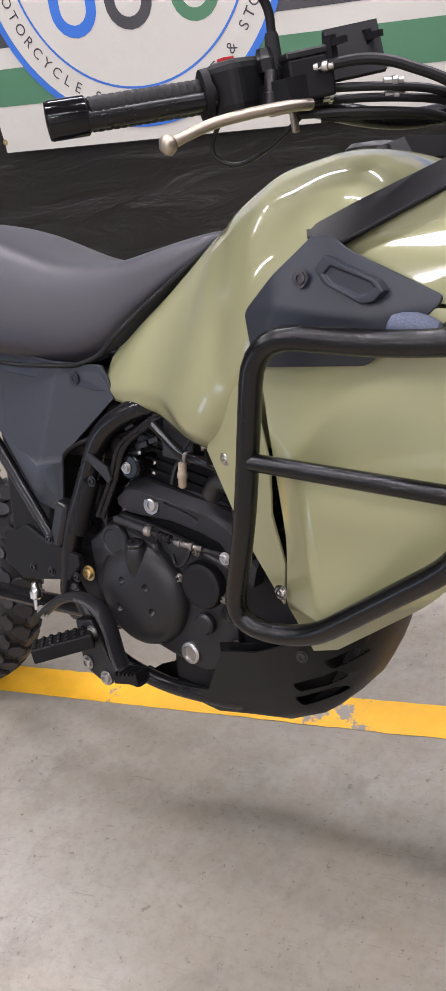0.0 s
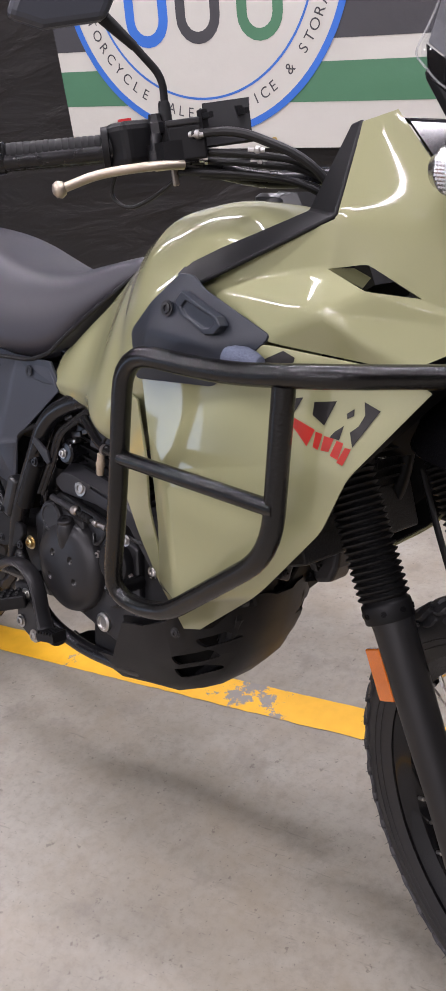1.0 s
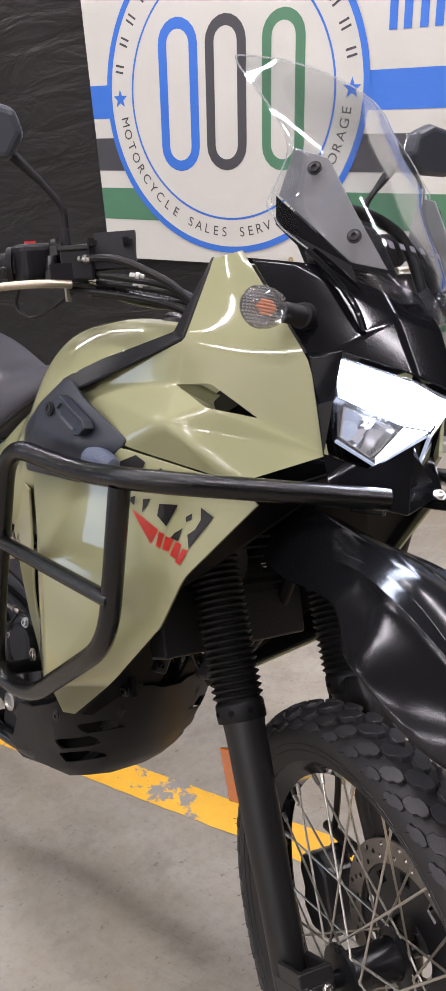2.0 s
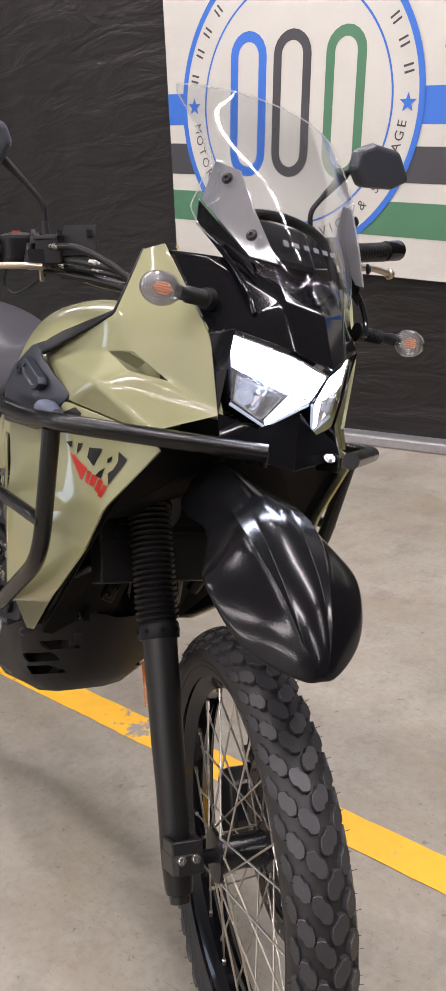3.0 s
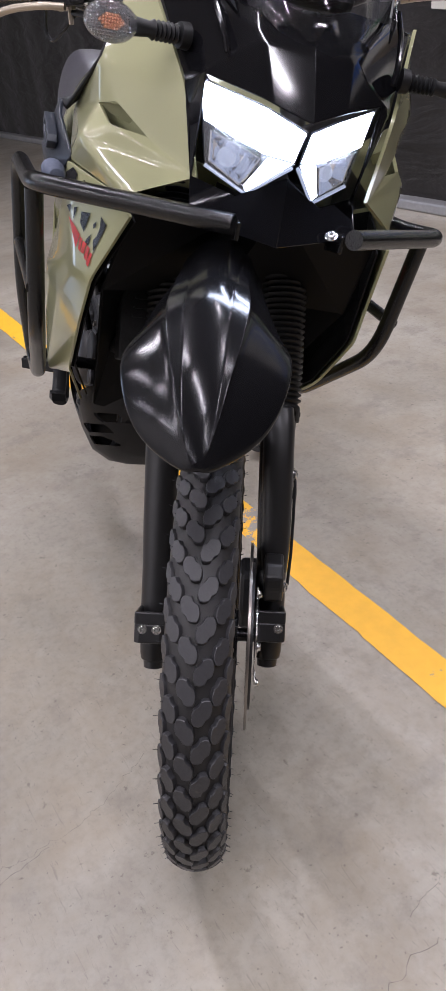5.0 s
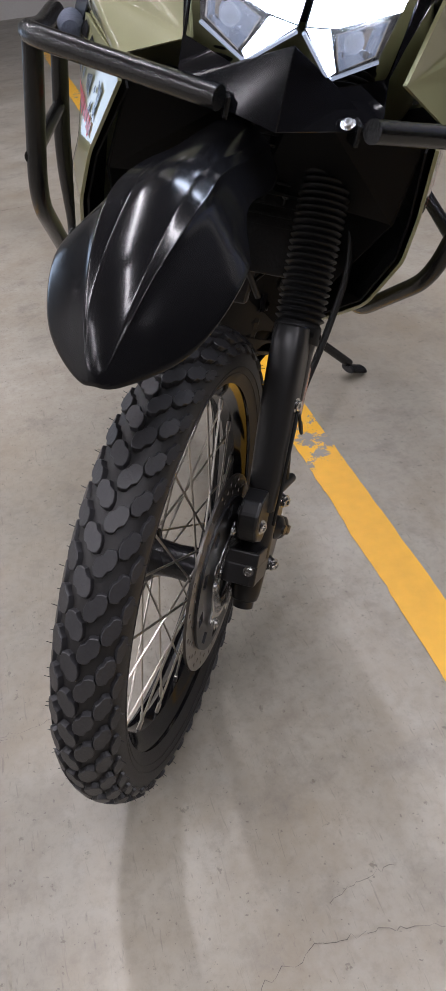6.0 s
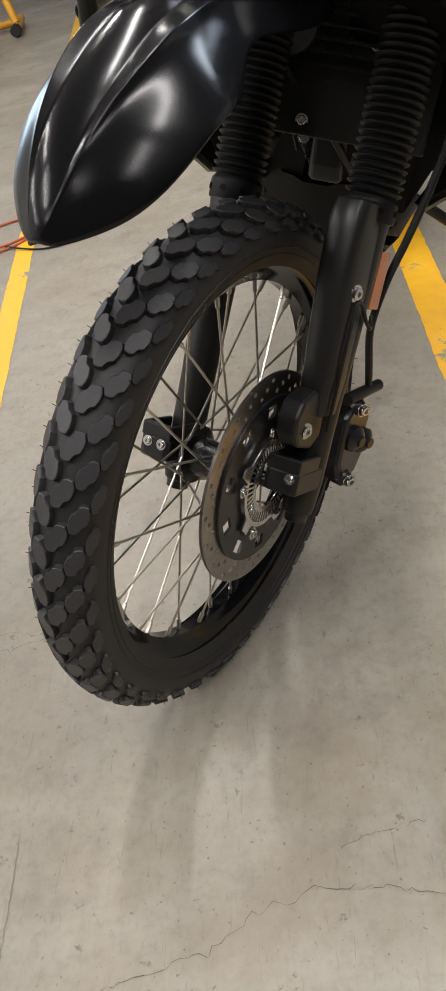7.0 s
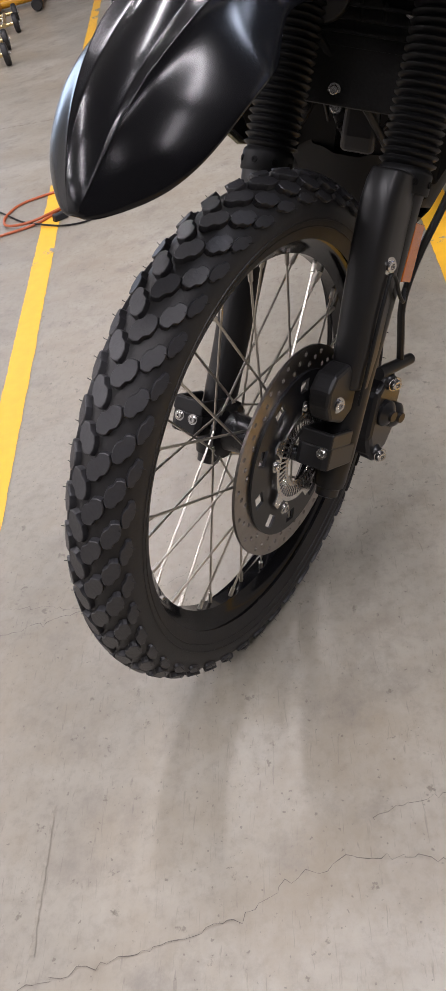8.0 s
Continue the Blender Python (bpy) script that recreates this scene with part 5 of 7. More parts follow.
skid_plate = part("skid_plate", skid(), BLACK_MATT, bike, "black slotted skid plate under the engine", angle=70)
cuts = []
for s in (-1, 1):
    for x, z, L in ((1.034, 0.500, 0.032), (1.002, 0.464, 0.062), (0.994, 0.434, 0.062)):
        o = [(L / 2 * a, 0.0088 * b) for a, b in ((-1, -0.4), (-0.9, -1), (0.9, -1), (1, -0.4), (1, 0.4), (0.9, 1), (-0.9, 1), (-1, 0.4))]
        cuts.append(slab(o, 0.20, Matrix.Translation((x, 0.045 * s + (0.20 if s > 0 else 0), z)) @ Matrix.Rotation(radians(-21), 4, "Y") @ Matrix.Rotation(math.pi / 2, 4, "X")))
carved(skid_plate, cuts)
bolts(bike, [((1.000, -0.170, 0.518), (0.2, -1, 0))], 0.006, 0.003, BLACK_SATIN, "skid_bolt")

sump = slab([(0.70, 0.372), (0.85, 0.356), (0.93, 0.372), (0.985, 0.405), (1.030, 0.452), (1.058, 0.53), (1.050, 0.62), (0.85, 0.62), (0.70, 0.50)], 0.184, Matrix.Translation((0, 0.092, 0)) @ Matrix.Rotation(math.pi / 2, 4, "X"))
bevel(part("oil_sump", sump, BLACK_MATT, bike, "black crankcase inside the skid plate", smooth=False), 0.01)
# added dark sheet, so that the skid plate slots show black inside
liner = skid()
bmesh.ops.transform(liner, matrix=Matrix.Translation((-0.016, 0, 0.010)) @ Matrix.Diagonal((1, 0.88, 0.985, 1)), verts=liner.verts)
for f in [f for f in liner.faces if f.calc_center_median().x < 0.86]:
    liner.faces.remove(f)
part("slot_backing", liner, RECESS_DARK, bike, "added black sheet for the shade behind the skid plate slots", angle=70)
bolts(bike, [((1.140, -0.226, 1.082), (0, -1, 0.6)), ((1.235, -0.212, 1.112), (0, -1, 0.6))], 0.004, 0.003, ZINC, "trim_clip")

# engine
eng = part("engine", box((0.30, 0.19, 0.20), Matrix.Translation((0.70, 0.0, 0.535))), ENGINE, bike, "black single-cylinder engine", smooth=False)
bevel(eng, 0.02, 3)
def epart(name, bm, mat=None, label="", **kw):
    return part(name, bm, mat or ENGINE, eng, label, **kw)
# cylinder and fins coloured near-black for the shade in the engine bay
epart("cylinder", box((0.17, 0.19, 0.22), Matrix.Translation((0.78, 0, 0.72)) @ Matrix.Rotation(radians(12), 4, "Y")), RECESS_DARK, smooth=False)
cov = lathe([(0, 0.091), (0.024, 0.091), (0.034, 0.087), (0.041, 0.079), (0.046, 0.068), (0.049, 0.052), (0.0505, 0.030), (0.051, 0.001)], (0.663, -0.085, 0.529), (0, -1, 0), 56)
cover = epart("clutch_cover", cov, None, "round black clutch cover with cast dimples", angle=60)
carved(cover, [lathe([(-0.002, 0.0015), (0.0, 0.0050), (0.004, 0.0078), (0.012, 0.0085)], (x, -0.1310, z), (0, -1, 0), 14) for x, z in ((0.639, 0.552), (0.690, 0.548), (0.628, 0.504), (0.700, 0.508))])
epart("oil_filler", lathe([(0, 0.024), (0.03, 0.021), (0.045, 0.018), (0.048, 0.0155), (0.053, 0.0155), (0.055, 0.013), (0.055, 0.006), (0.051, 0.005)], (0.665, -0.112, 0.569), (0.06, -0.28, 1), 22))
nose = slab([(0.578, 0.575), (0.584, 0.622), (0.600, 0.640), (0.640, 0.640), (0.705, 0.622), (0.712, 0.575)], 0.040, Matrix.Translation((0, -0.078, 0)) @ Matrix.Rotation(math.pi / 2, 4, "X"))
bevel(epart("timing_case", nose, None, "", smooth=False), 0.010, 3)
epart("small_cover", lathe([(0, 0.030), (0.014, 0.030), (0.018, 0.027), (0.018, 0.022), (0.0165, 0.0205), (0.0165, 0.001)], (0.621, -0.110, 0.614), (0, -1, 0), 32))
epart("filter_cover", lathe([(0, 0.039), (0.020, 0.039), (0.026, 0.036), (0.028, 0.031), (0.0275, 0.026), (0.0275, 0.001)], (0.791, -0.095, 0.565), (0, -1, 0), 36), BLACK_MATT)
epart("plug_boss", lathe([(0, 0.018), (0.020, 0.018), (0.024, 0.014)], (0.788, -0.095, 0.499), (0, -1, 0), 20))
epart("sight_glass", lathe([(0, 0.018), (0.012, 0.018), (0.014, 0.013), (0.010, 0.011), (0.010, 0.001)], (0.752, -0.098, 0.440), (0, -1, 0), 24), ZINC, "round steel-rimmed oil sight glass")
case = slab([(0.54, 0.60), (0.62, 0.66), (0.72, 0.64), (0.84, 0.60), (0.85, 0.44), (0.78, 0.410), (0.70, 0.43), (0.60, 0.46), (0.55, 0.51)], 0.03, Matrix.Translation((0, -0.075, 0)) @ Matrix.Rotation(math.pi / 2, 4, "X"))
bevel(epart("crankcase_side", case, None, "", smooth=False), 0.006)
bolts(eng, [((0.744, -0.112, 0.568), (0, -1, 0)), ((0.828, -0.110, 0.548), (0, -1, 0)), ((0.781, -0.112, 0.617), (0, -1, 0)), ((0.845, -0.108, 0.475), (0, -1, 0))], 0.0055, 0.006, DISC, "case_bolt")
bolts(eng, [((0.547, -0.118, 0.545), (0, -1, 0))], 0.0095, 0.008, GOLD_ZINC, "case_bolt")
TOP = [(0.628, 0.700), (0.646, 0.722), (0.672, 0.727), (0.745, 0.716), (0.818, 0.706), (0.862, 0.690), (0.905, 0.645)]
RIDGE = [(0.632, 0.688), (0.650, 0.702), (0.676, 0.704), (0.745, 0.692), (0.814, 0.680), (0.850, 0.662), (0.898, 0.610)]
FOOT = [(0.630, 0.676), (0.650, 0.666), (0.680, 0.664), (0.741, 0.662), (0.790, 0.652), (0.830, 0.640), (0.888, 0.578)]
beam = skin([[(x, y, z) for (x, z), y in zip(col, (-0.088, -0.1205, -0.117, -0.088))] for col in zip(TOP, RIDGE, FOOT, FOOT)], closed=True)
cover = part("frame_cover", beam, FRAME_COVER, bike, "dark grey moulded frame cover", angle=30)
carved(cover, [slab([(0.728, 0.689), (0.732, 0.693), (0.782, 0.684), (0.796, 0.676), (0.793, 0.669), (0.776, 0.677)], 0.010, Matrix.Translation((0, -0.1145, 0)) @ Matrix.Rotation(math.pi / 2, 4, "X"))])
bevel(cover, 0.004, 3, 25)
bolts(bike, [((0.703, -0.1190, 0.684), (0, -1, 0.1))], 0.0105, 0.005, ZINC, "cover_bolt")
for s in (-1, 1):
    part("frame_tube", tube([(0.82, s * 0.105, 0.865), (0.675, s * 0.120, 0.832), (0.608, s * 0.122, 0.793), (0.568, s * 0.120, 0.712), (0.512, s * 0.118, 0.608), (0.49, s * 0.115, 0.50)], 0.0175, 0.05, 16), FRAME, bike, "black painted frame tube")
    part("frame_rail", tube([(0.50, s * 0.115, 0.52), (0.57, s * 0.11, 0.395), (0.68, s * 0.10, 0.362), (0.86, s * 0.10, 0.372), (1.00, s * 0.09, 0.46), (1.06, s * 0.07, 0.62), (1.10, s * 0.05, 0.85)], 0.0135, 0.06, 16), FRAME, bike, "black lower frame rail")
    part("subframe_tube", tube([(0.66, s * 0.075, 0.90), (0.45, s * 0.085, 0.98), (0.10, s * 0.10, 1.05), (-0.25, s * 0.08, 1.08)], 0.012, 0.05, 12), FRAME, bike)
    part("subframe_stay", tube([(0.46, s * 0.118, 0.60), (0.30, s * 0.11, 0.80), (0.05, s * 0.10, 1.03)], 0.011, 0.0, 12), FRAME, bike)
    part("swingarm", tube([(0.53, s * 0.085, 0.46), (0.30, 0.05 + s * 0.10, 0.43), (-0.18, 0.123 + s * 0.10, 0.380), (-0.25, 0.130 + s * 0.10, 0.372)], 0.024, 0.06, 16, squash=0.6), FRAME, bike, "black swingarm")
for off in (0.0, 0.0105):
    part("thin_stay", tube([(0.592 + off, -0.128, 0.655), (0.628 + off, -0.130, 0.716), (0.650 + off, -0.130, 0.768), (0.666 + off, -0.130, 0.786), (0.738 + off, -0.126, 0.830)], 0.0048, 0.012, 10), FRAME, bike, "thin black stay")
strap = slab([(0.590, 0.752), (0.594, 0.764), (0.634, 0.742), (0.642, 0.722), (0.634, 0.716)], 0.006, Matrix.Translation((0, -0.134, 0)) @ Matrix.Rotation(math.pi / 2, 4, "X"))
bevel(part("stay_clamp", strap, FRAME_COVER, bike, "black strap joining the stays to the frame", smooth=False), 0.002)
part("tube_sleeve", tube([(0.586, -0.128, 0.712), (0.566, -0.130, 0.668), (0.545, -0.128, 0.622)], 0.0150, 0.02, 14), GAITER, bike, "black rubber sleeve along the frame tube")
part("spine", tube([(0.62, 0, 0.88), (0.95, 0, 0.98), (1.17, 0, 1.08)], 0.035, 0.05, 16), FRAME, bike, "black frame spine")
part("headstock", rod(AXIS_AT + AXIS * 1.10, AXIS_AT + AXIS * 1.30, 0.03, n=24), FRAME, bike, "black steering head")
rod_ = part("clutch_rod", rod((0.634, -0.130, 0.656), (0.706, -0.134, 0.646), 0.0062, n=14), FRAME_COVER, bike, "dark grey clutch release rod")
part("rod_clip", lathe([(0, 0.007), (0.003, 0.0095), (0.010, 0.0095), (0.014, 0.006)], (0.700, -0.134, 0.647), (0.98, 0, -0.12), 14), DISC, rod_)
cable = part("clutch_cable", tube([(0.706, -0.134, 0.646), (0.75, -0.137, 0.639), (0.80, -0.138, 0.634), (0.88, -0.125, 0.622)], 0.0036, 0.03, 10), BLACK_CORD, bike, "black cable with steel adjuster")
boot = [(0.0, 0.004)]
for k in range(4):
    boot += [(0.002 + 0.007 * k, 0.0052), (0.004 + 0.007 * k, 0.0075), (0.0065 + 0.007 * k, 0.0075)]
part("cable_boot", lathe(boot + [(0.030, 0.0045)], (0.724, -0.1365, 0.643), (0.98, -0.02, -0.14), 14), GAITER, cable, "ribbed rubber cable boot")
part("cable_adjuster", lathe([(0, 0.0042), (0.006, 0.0042), (0.007, 0.0062), (0.012, 0.0062), (0.013, 0.0045), (0.030, 0.0045), (0.031, 0.0065), (0.036, 0.0065), (0.037, 0.0040), (0.052, 0.0040)], (0.762, -0.1380, 0.637), (0.98, 0, -0.06), 12), DISC, cable)
for pts, r in (([(0.735, -0.135, 0.815), (0.800, -0.150, 0.775), (0.860, -0.160, 0.772), (0.925, -0.150, 0.735)], 0.0075), ([(0.905, -0.150, 0.845), (0.912, -0.165, 0.780), (0.898, -0.165, 0.700), (0.915, -0.150, 0.640)], 0.0085), ([(0.860, -0.140, 0.830), (0.845, -0.155, 0.800), (0.860, -0.165, 0.770)], 0.0050)):
    hose = part("coolant_hose", tube(pts, r, 0.03, 12), BLACK_GLOSS, bike, "glossy black rubber hose")
    p, q = Vector(pts[1]), Vector(pts[2])
    for f in (0.12,):
        part("hose_clamp", lathe([(0, r + 0.0012), (0.0005, r + 0.0020), (0.0065, r + 0.0020), (0.007, r + 0.0012)], p.lerp(q, f), q - p, 18), DISC, hose, "dull steel hose clamp")
part("spark_lead", tube([(0.78, -0.08, 0.78), (0.75, -0.11, 0.75), (0.745, -0.115, 0.72)], 0.0038, 0.02, 10), BLACK_CORD, bike)
bolts(bike, [((0.601, -0.142, 0.717), (0, -1, 0.1)), ((0.533, -0.133, 0.540), (0, -1, 0)), ((0.478, -0.138, 0.602), (0, -1, 0.1))], 0.006, 0.005, BLACK_SATIN, "frame_bolt")
bevel(part("rear_splash_guard", slab([(0.30, 0.50), (0.40, 0.52), (0.44, 0.70), (0.36, 0.96), (0.10, 1.02), (0.14, 0.90), (0.30, 0.80)], 0.15, Matrix.Translation((0, 0.075, 0)) @ Matrix.Rotation(math.pi / 2, 4, "X")), BLACK_MATT, bike, "black splash guard ahead of the rear wheel", smooth=False), 0.01)
bevel(part("airbox", box((0.26, 0.20, 0.15), Matrix.Translation((0.50, 0, 0.815))), BLACK_MATT, bike, "black airbox behind the engine", smooth=False), 0.02)
part("rear_shock", tube([(0.42, 0, 0.42), (0.50, 0, 0.68)], 0.035, 0, 18), FRAME, bike, "black rear shock absorber")
bevel(part("gearbox_end", box((0.14, 0.17, 0.16), Matrix.Translation((0.50, 0, 0.50))), ENGINE, bike, smooth=False), 0.02)
part("breather_hose", tube([(0.500, -0.118, 0.735), (0.530, -0.120, 0.762), (0.570, -0.112, 0.778), (0.64, -0.09, 0.790)], 0.0055, 0.03, 12), GAITER, bike, "black rubber breather hose")
part("fuel_hose", tube([(0.74, -0.07, 0.86), (0.79, -0.10, 0.80), (0.83, -0.10, 0.74), (0.84, -0.08, 0.68)], 0.006, 0.03, 10), GAITER, bike)
part("hose_clip", lathe([(0, 0.0085), (0.008, 0.0085)], (0.825, -0.101, 0.755), (0.2, 0, -1), 16), ZINC, bike)
body = part("throttle_body", box((0.050, 0.085, 0.075), Matrix.Translation((0.690, -0.055, 0.800)) @ Matrix.Rotation(radians(15), 4, "Y")), ENGINE, bike, "black throttle body", smooth=False)
bevel(body, 0.010, 3)
for x, z, w, h, turn in ((0.690, 0.778, 0.026, 0.011, 12), (0.715, 0.787, 0.020, 0.010, 18), (0.676, 0.764, 0.030, 0.010, 16), (0.668, 0.805, 0.022, 0.007, 25)):
    bevel(part("plug_connector", box((w, 0.012, h), Matrix.Translation((x, -0.112, z)) @ Matrix.Rotation(radians(-turn), 4, "Y")), BLACK_SATIN, body, "black wiring connector", smooth=False), 0.0022)
part("connector_pin", lathe([(0, 0.0035), (0.002, 0.0035), (0.003, 0.002)], (0.688, -0.119, 0.766), (0, -1, 0), 10), ZINC, body)
bevel(part("ignition_coil", box((0.060, 0.030, 0.062), Matrix.Translation((0.772, -0.112, 0.792)) @ Matrix.Rotation(radians(8), 4, "Y")), FRAME_COVER, bike, "dark grey ignition coil", smooth=False), 0.004)
sleeve = part("sensor_plug", lathe([(0, 0.0035), (0.002, 0.0060), (0.014, 0.0064), (0.016, 0.0078), (0.022, 0.0078), (0.024, 0.0066), (0.038, 0.0062), (0.040, 0.0035)], (0.795, -0.150, 0.728), (0.08, 0, 1), 16), TAN_SLEEVE, bike, "tan sleeve of a sensor plug")
part("plug_lead", tube([(0.798, -0.150, 0.766), (0.802, -0.150, 0.785), (0.818, -0.150, 0.802), (0.842, -0.148, 0.812)], 0.0028, 0.015, 8), BLACK_CORD, sleeve)
part("hose_elbow", tube([(0.826, -0.120, 0.716), (0.850, -0.132, 0.742), (0.880, -0.135, 0.740), (0.895, -0.125, 0.712)], 0.0165, 0.025, 16), BLACK_SATIN, bike, "black rubber hose elbow")
for k in range(4):
    x = 0.635 + 0.03 * k
    part("wire", tube([(0.60 + 0.01 * k, -0.09, 0.835 - 0.010 * k), (x + 0.02, -0.108, 0.815 - 0.012 * k), (x + 0.06, -0.105, 0.785 - 0.010 * k), (x + 0.10, -0.09, 0.800 - 0.02 * k)], 0.0022, 0.02, 8), BLACK_CORD, bike)
for k in range(3):
    part("wire", tube([(0.606 + 0.006 * k, -0.122, 0.690), (0.612 - 0.008 * k, -0.126, 0.655), (0.598 + 0.010 * k, -0.122, 0.625), (0.584 + 0.006 * k, -0.112, 0.585)], 0.0024, 0.02, 8), BLACK_CORD, bike)
part("filter_lead", tube([(0.738, -0.118, 0.606), (0.752, -0.128, 0.592), (0.770, -0.128, 0.600), (0.776, -0.120, 0.622)], 0.0035, 0.012, 8), BLACK_CORD, bike)
part("mount_boss", lathe([(0, 0.020), (0.030, 0.020), (0.034, 0.017)], (0.668, -0.092, 0.741), (0, -1, 0.05), 24), FRAME, bike)
bolts(bike, [((0.664, -0.126, 0.741), (0, -1, 0.1)), ((0.872, -0.160, 0.635), (0, -1, 0.1))], 0.0065, 0.006, ZINC, "small_bolt")
part("linkage_joint", lathe([(0, 0.006), (0.012, 0.008), (0.016, 0.011), (0.028, 0.011), (0.032, 0.006), (0.05, 0.0055)], (0.428, -0.140, 0.515), (0.1, -0.1, -1), 16), STEEL, bike, "bright brake linkage joint")
bevel(part("rear_master_cylinder", box((0.030, 0.030, 0.085), Matrix.Translation((0.500, -0.122, 0.63)) @ Matrix.Rotation(radians(20), 4, "Y")), BLACK_SATIN, bike, "black rear brake master cylinder", smooth=False), 0.008, 3)
for k in range(7):
    epart("cylinder_fin", box((0.185, 0.205, 0.004), Matrix.Translation((0.785 - 0.003 * k, 0, 0.665 + 0.018 * k)) @ Matrix.Rotation(radians(12), 4, "Y")), RECESS_DARK, "", smooth=False)
# radiator between the shrouds
rad = box((0.035, 0.30, 0.26), Matrix.Translation((1.17, 0, 0.80)) @ Matrix.Rotation(radians(-18), 4, "Y"))
bevel(part("radiator", rad, RADIATOR, bike, "black finned radiator", smooth=False), 0.004)
# added near-black panels, one a side, stand in for shade behind the forks
bevel(part("dark_backing", shell([(1.20, -0.02, 0.98), (1.40, -0.02, 0.98), (1.38, -0.190, 0.940), (1.30, -0.205, 0.815), (1.030, -0.150, 0.530), (1.03, -0.02, 0.50), (1.18, -0.14, 0.80), (1.18, -0.02, 0.80)], [(0, 7, 6, 3, 2, 1), (7, 5, 4, 6), (6, 4, 3)], 0.006, 1), RECESS_DARK, bike, "added black panel for the shade behind the forks", smooth=False), 0.004)
bevel(part("dark_backing", shell([(1.20, -0.02, 0.98), (1.40, -0.02, 0.98), (1.38, -0.190, 0.940), (1.30, -0.205, 0.815), (1.030, -0.150, 0.530), (1.03, -0.02, 0.50), (1.18, -0.14, 0.80), (1.18, -0.02, 0.80)], [(0, 7, 6, 3, 2, 1), (7, 5, 4, 6), (6, 4, 3)], 0.006, -1), RECESS_DARK, bike, "added black panel for the shade behind the forks", smooth=False), 0.004)
guard = slab([(1.132, 0.612), (1.140, 0.596), (1.168, 0.604), (1.178, 0.630), (1.188, 0.740), (1.150, 0.735), (1.140, 0.690)], 0.050, Matrix.Translation((0, 0.045, 0)) @ Matrix.Rotation(math.pi / 2, 4, "X"))
bevel(part("radiator_guard", guard, FRAME_COVER, bike, "dark grey plastic guard under the radiator", smooth=False), 0.008, 3)
part("down_tube", tube([(1.17, -0.03, 0.98), (1.10, -0.035, 0.72), (1.03, -0.04, 0.50)], 0.017, 0.05, 14), FRAME, bike, "black frame down tube")
part("down_tube", tube([(1.17, 0.03, 0.98), (1.10, 0.035, 0.72), (1.03, 0.04, 0.50)], 0.017, 0.05, 14), FRAME, bike)
for k, (x, y, z) in enumerate(((1.150, -0.055, 0.720), (1.155, 0.050, 0.690), (1.140, 0.000, 0.640), (1.165, 0.075, 0.745), (1.130, -0.070, 0.640))):
    bevel(part("small_bracket", box((0.014, 0.030 + 0.004 * k, 0.040 - 0.004 * k), Matrix.Translation((x, y, z)) @ Matrix.Rotation(0.3 * k, 4, "X")), (BLACK_SATIN, ENGINE)[k % 2], bike, smooth=False), 0.003)
    bolts(bike, [((x + 0.008, y + 0.006, z + 0.006), (1, 0, 0.1)), ((x + 0.008, y - 0.010, z - 0.008), (1, 0, 0.1))], 0.005, 0.005, FORK, "bracket_screw")
for k in range(5):
    part("wire", tube([(1.19, -0.08 + 0.035 * k, 0.84), (1.195, -0.06 + 0.03 * k, 0.77 - 0.01 * k), (1.165, -0.05 + 0.035 * k, 0.70), (1.13, -0.03 + 0.02 * k, 0.63)], 0.0028, 0.03, 8), BLACK_CORD, bike)
for k in range(12):
    part("core_fin", box((0.006, 0.26, 0.0035), Matrix.Translation((1.186 + 0.006 * k, 0, 0.70 + 0.017 * k)) @ Matrix.Rotation(radians(-18), 4, "Y")), RADIATOR, bike, smooth=False)
bevel(part("horn", lathe([(0, 0.012), (0.006, 0.036), (0.020, 0.040), (0.026, 0.036), (0.026, 0.014), (0.030, 0.010)], (1.215, -0.055, 0.815), (1, 0.1, 0.1), 28), BLACK_SATIN, bike, "round black horn"), 0.001)
bolts(bike, [((1.200, 0.06, 0.80), (1, 0, 0.2)), ((1.195, 0.085, 0.76), (1, 0, 0.2)), ((1.225, 0.03, 0.84), (1, 0, 0.2)), ((1.22, -0.02, 0.70), (1, 0, 0.2)), ((1.165, -0.02, 0.66), (1, 0, 0.2))], 0.006, 0.006, STEEL, "core_bolt")
part("coolant_hose", tube([(1.17, 0.10, 0.92), (1.215, 0.115, 0.84), (1.21, 0.11, 0.74), (1.15, 0.10, 0.64)], 0.013, 0.05, 14), GAITER, bike, "black coolant hose")
part("wiring_loom", tube([(1.20, -0.10, 0.90), (1.225, -0.08, 0.80), (1.20, -0.04, 0.74), (1.215, 0.02, 0.69), (1.16, 0.06, 0.62)], 0.006, 0.03, 10), BLACK_CORD, bike, "black wiring loom")
for s in (-1, 1):
    part("down_tube_bracket", box((0.05, 0.008, 0.06), Matrix.Translation((1.055, s * 0.085, 0.585)) @ Matrix.Rotation(radians(-20), 4, "Y")), FRAME, bike, smooth=False)
    bolts(bike, [((1.060, s * 0.091, 0.60), (0.2, s, 0)), ((1.070, s * 0.091, 0.57), (0.2, s, 0))], 0.007, 0.006, BLACK_SATIN, "bracket_screw")
    part("radiator_hose", tube([(1.16, s * 0.13, 0.70), (1.10, s * 0.135, 0.66), (1.02, s * 0.12, 0.68), (0.94, s * 0.08, 0.70)], 0.012, 0.03, 12), GAITER, bike)
part("header_pipe", tube([(0.88, 0.03, 0.70), (1.00, 0.03, 0.675), (1.045, 0.03, 0.60), (1.02, 0.05, 0.53), (0.92, 0.09, 0.50)], 0.019, 0.05, 14), FRAME, bike, "black exhaust header")
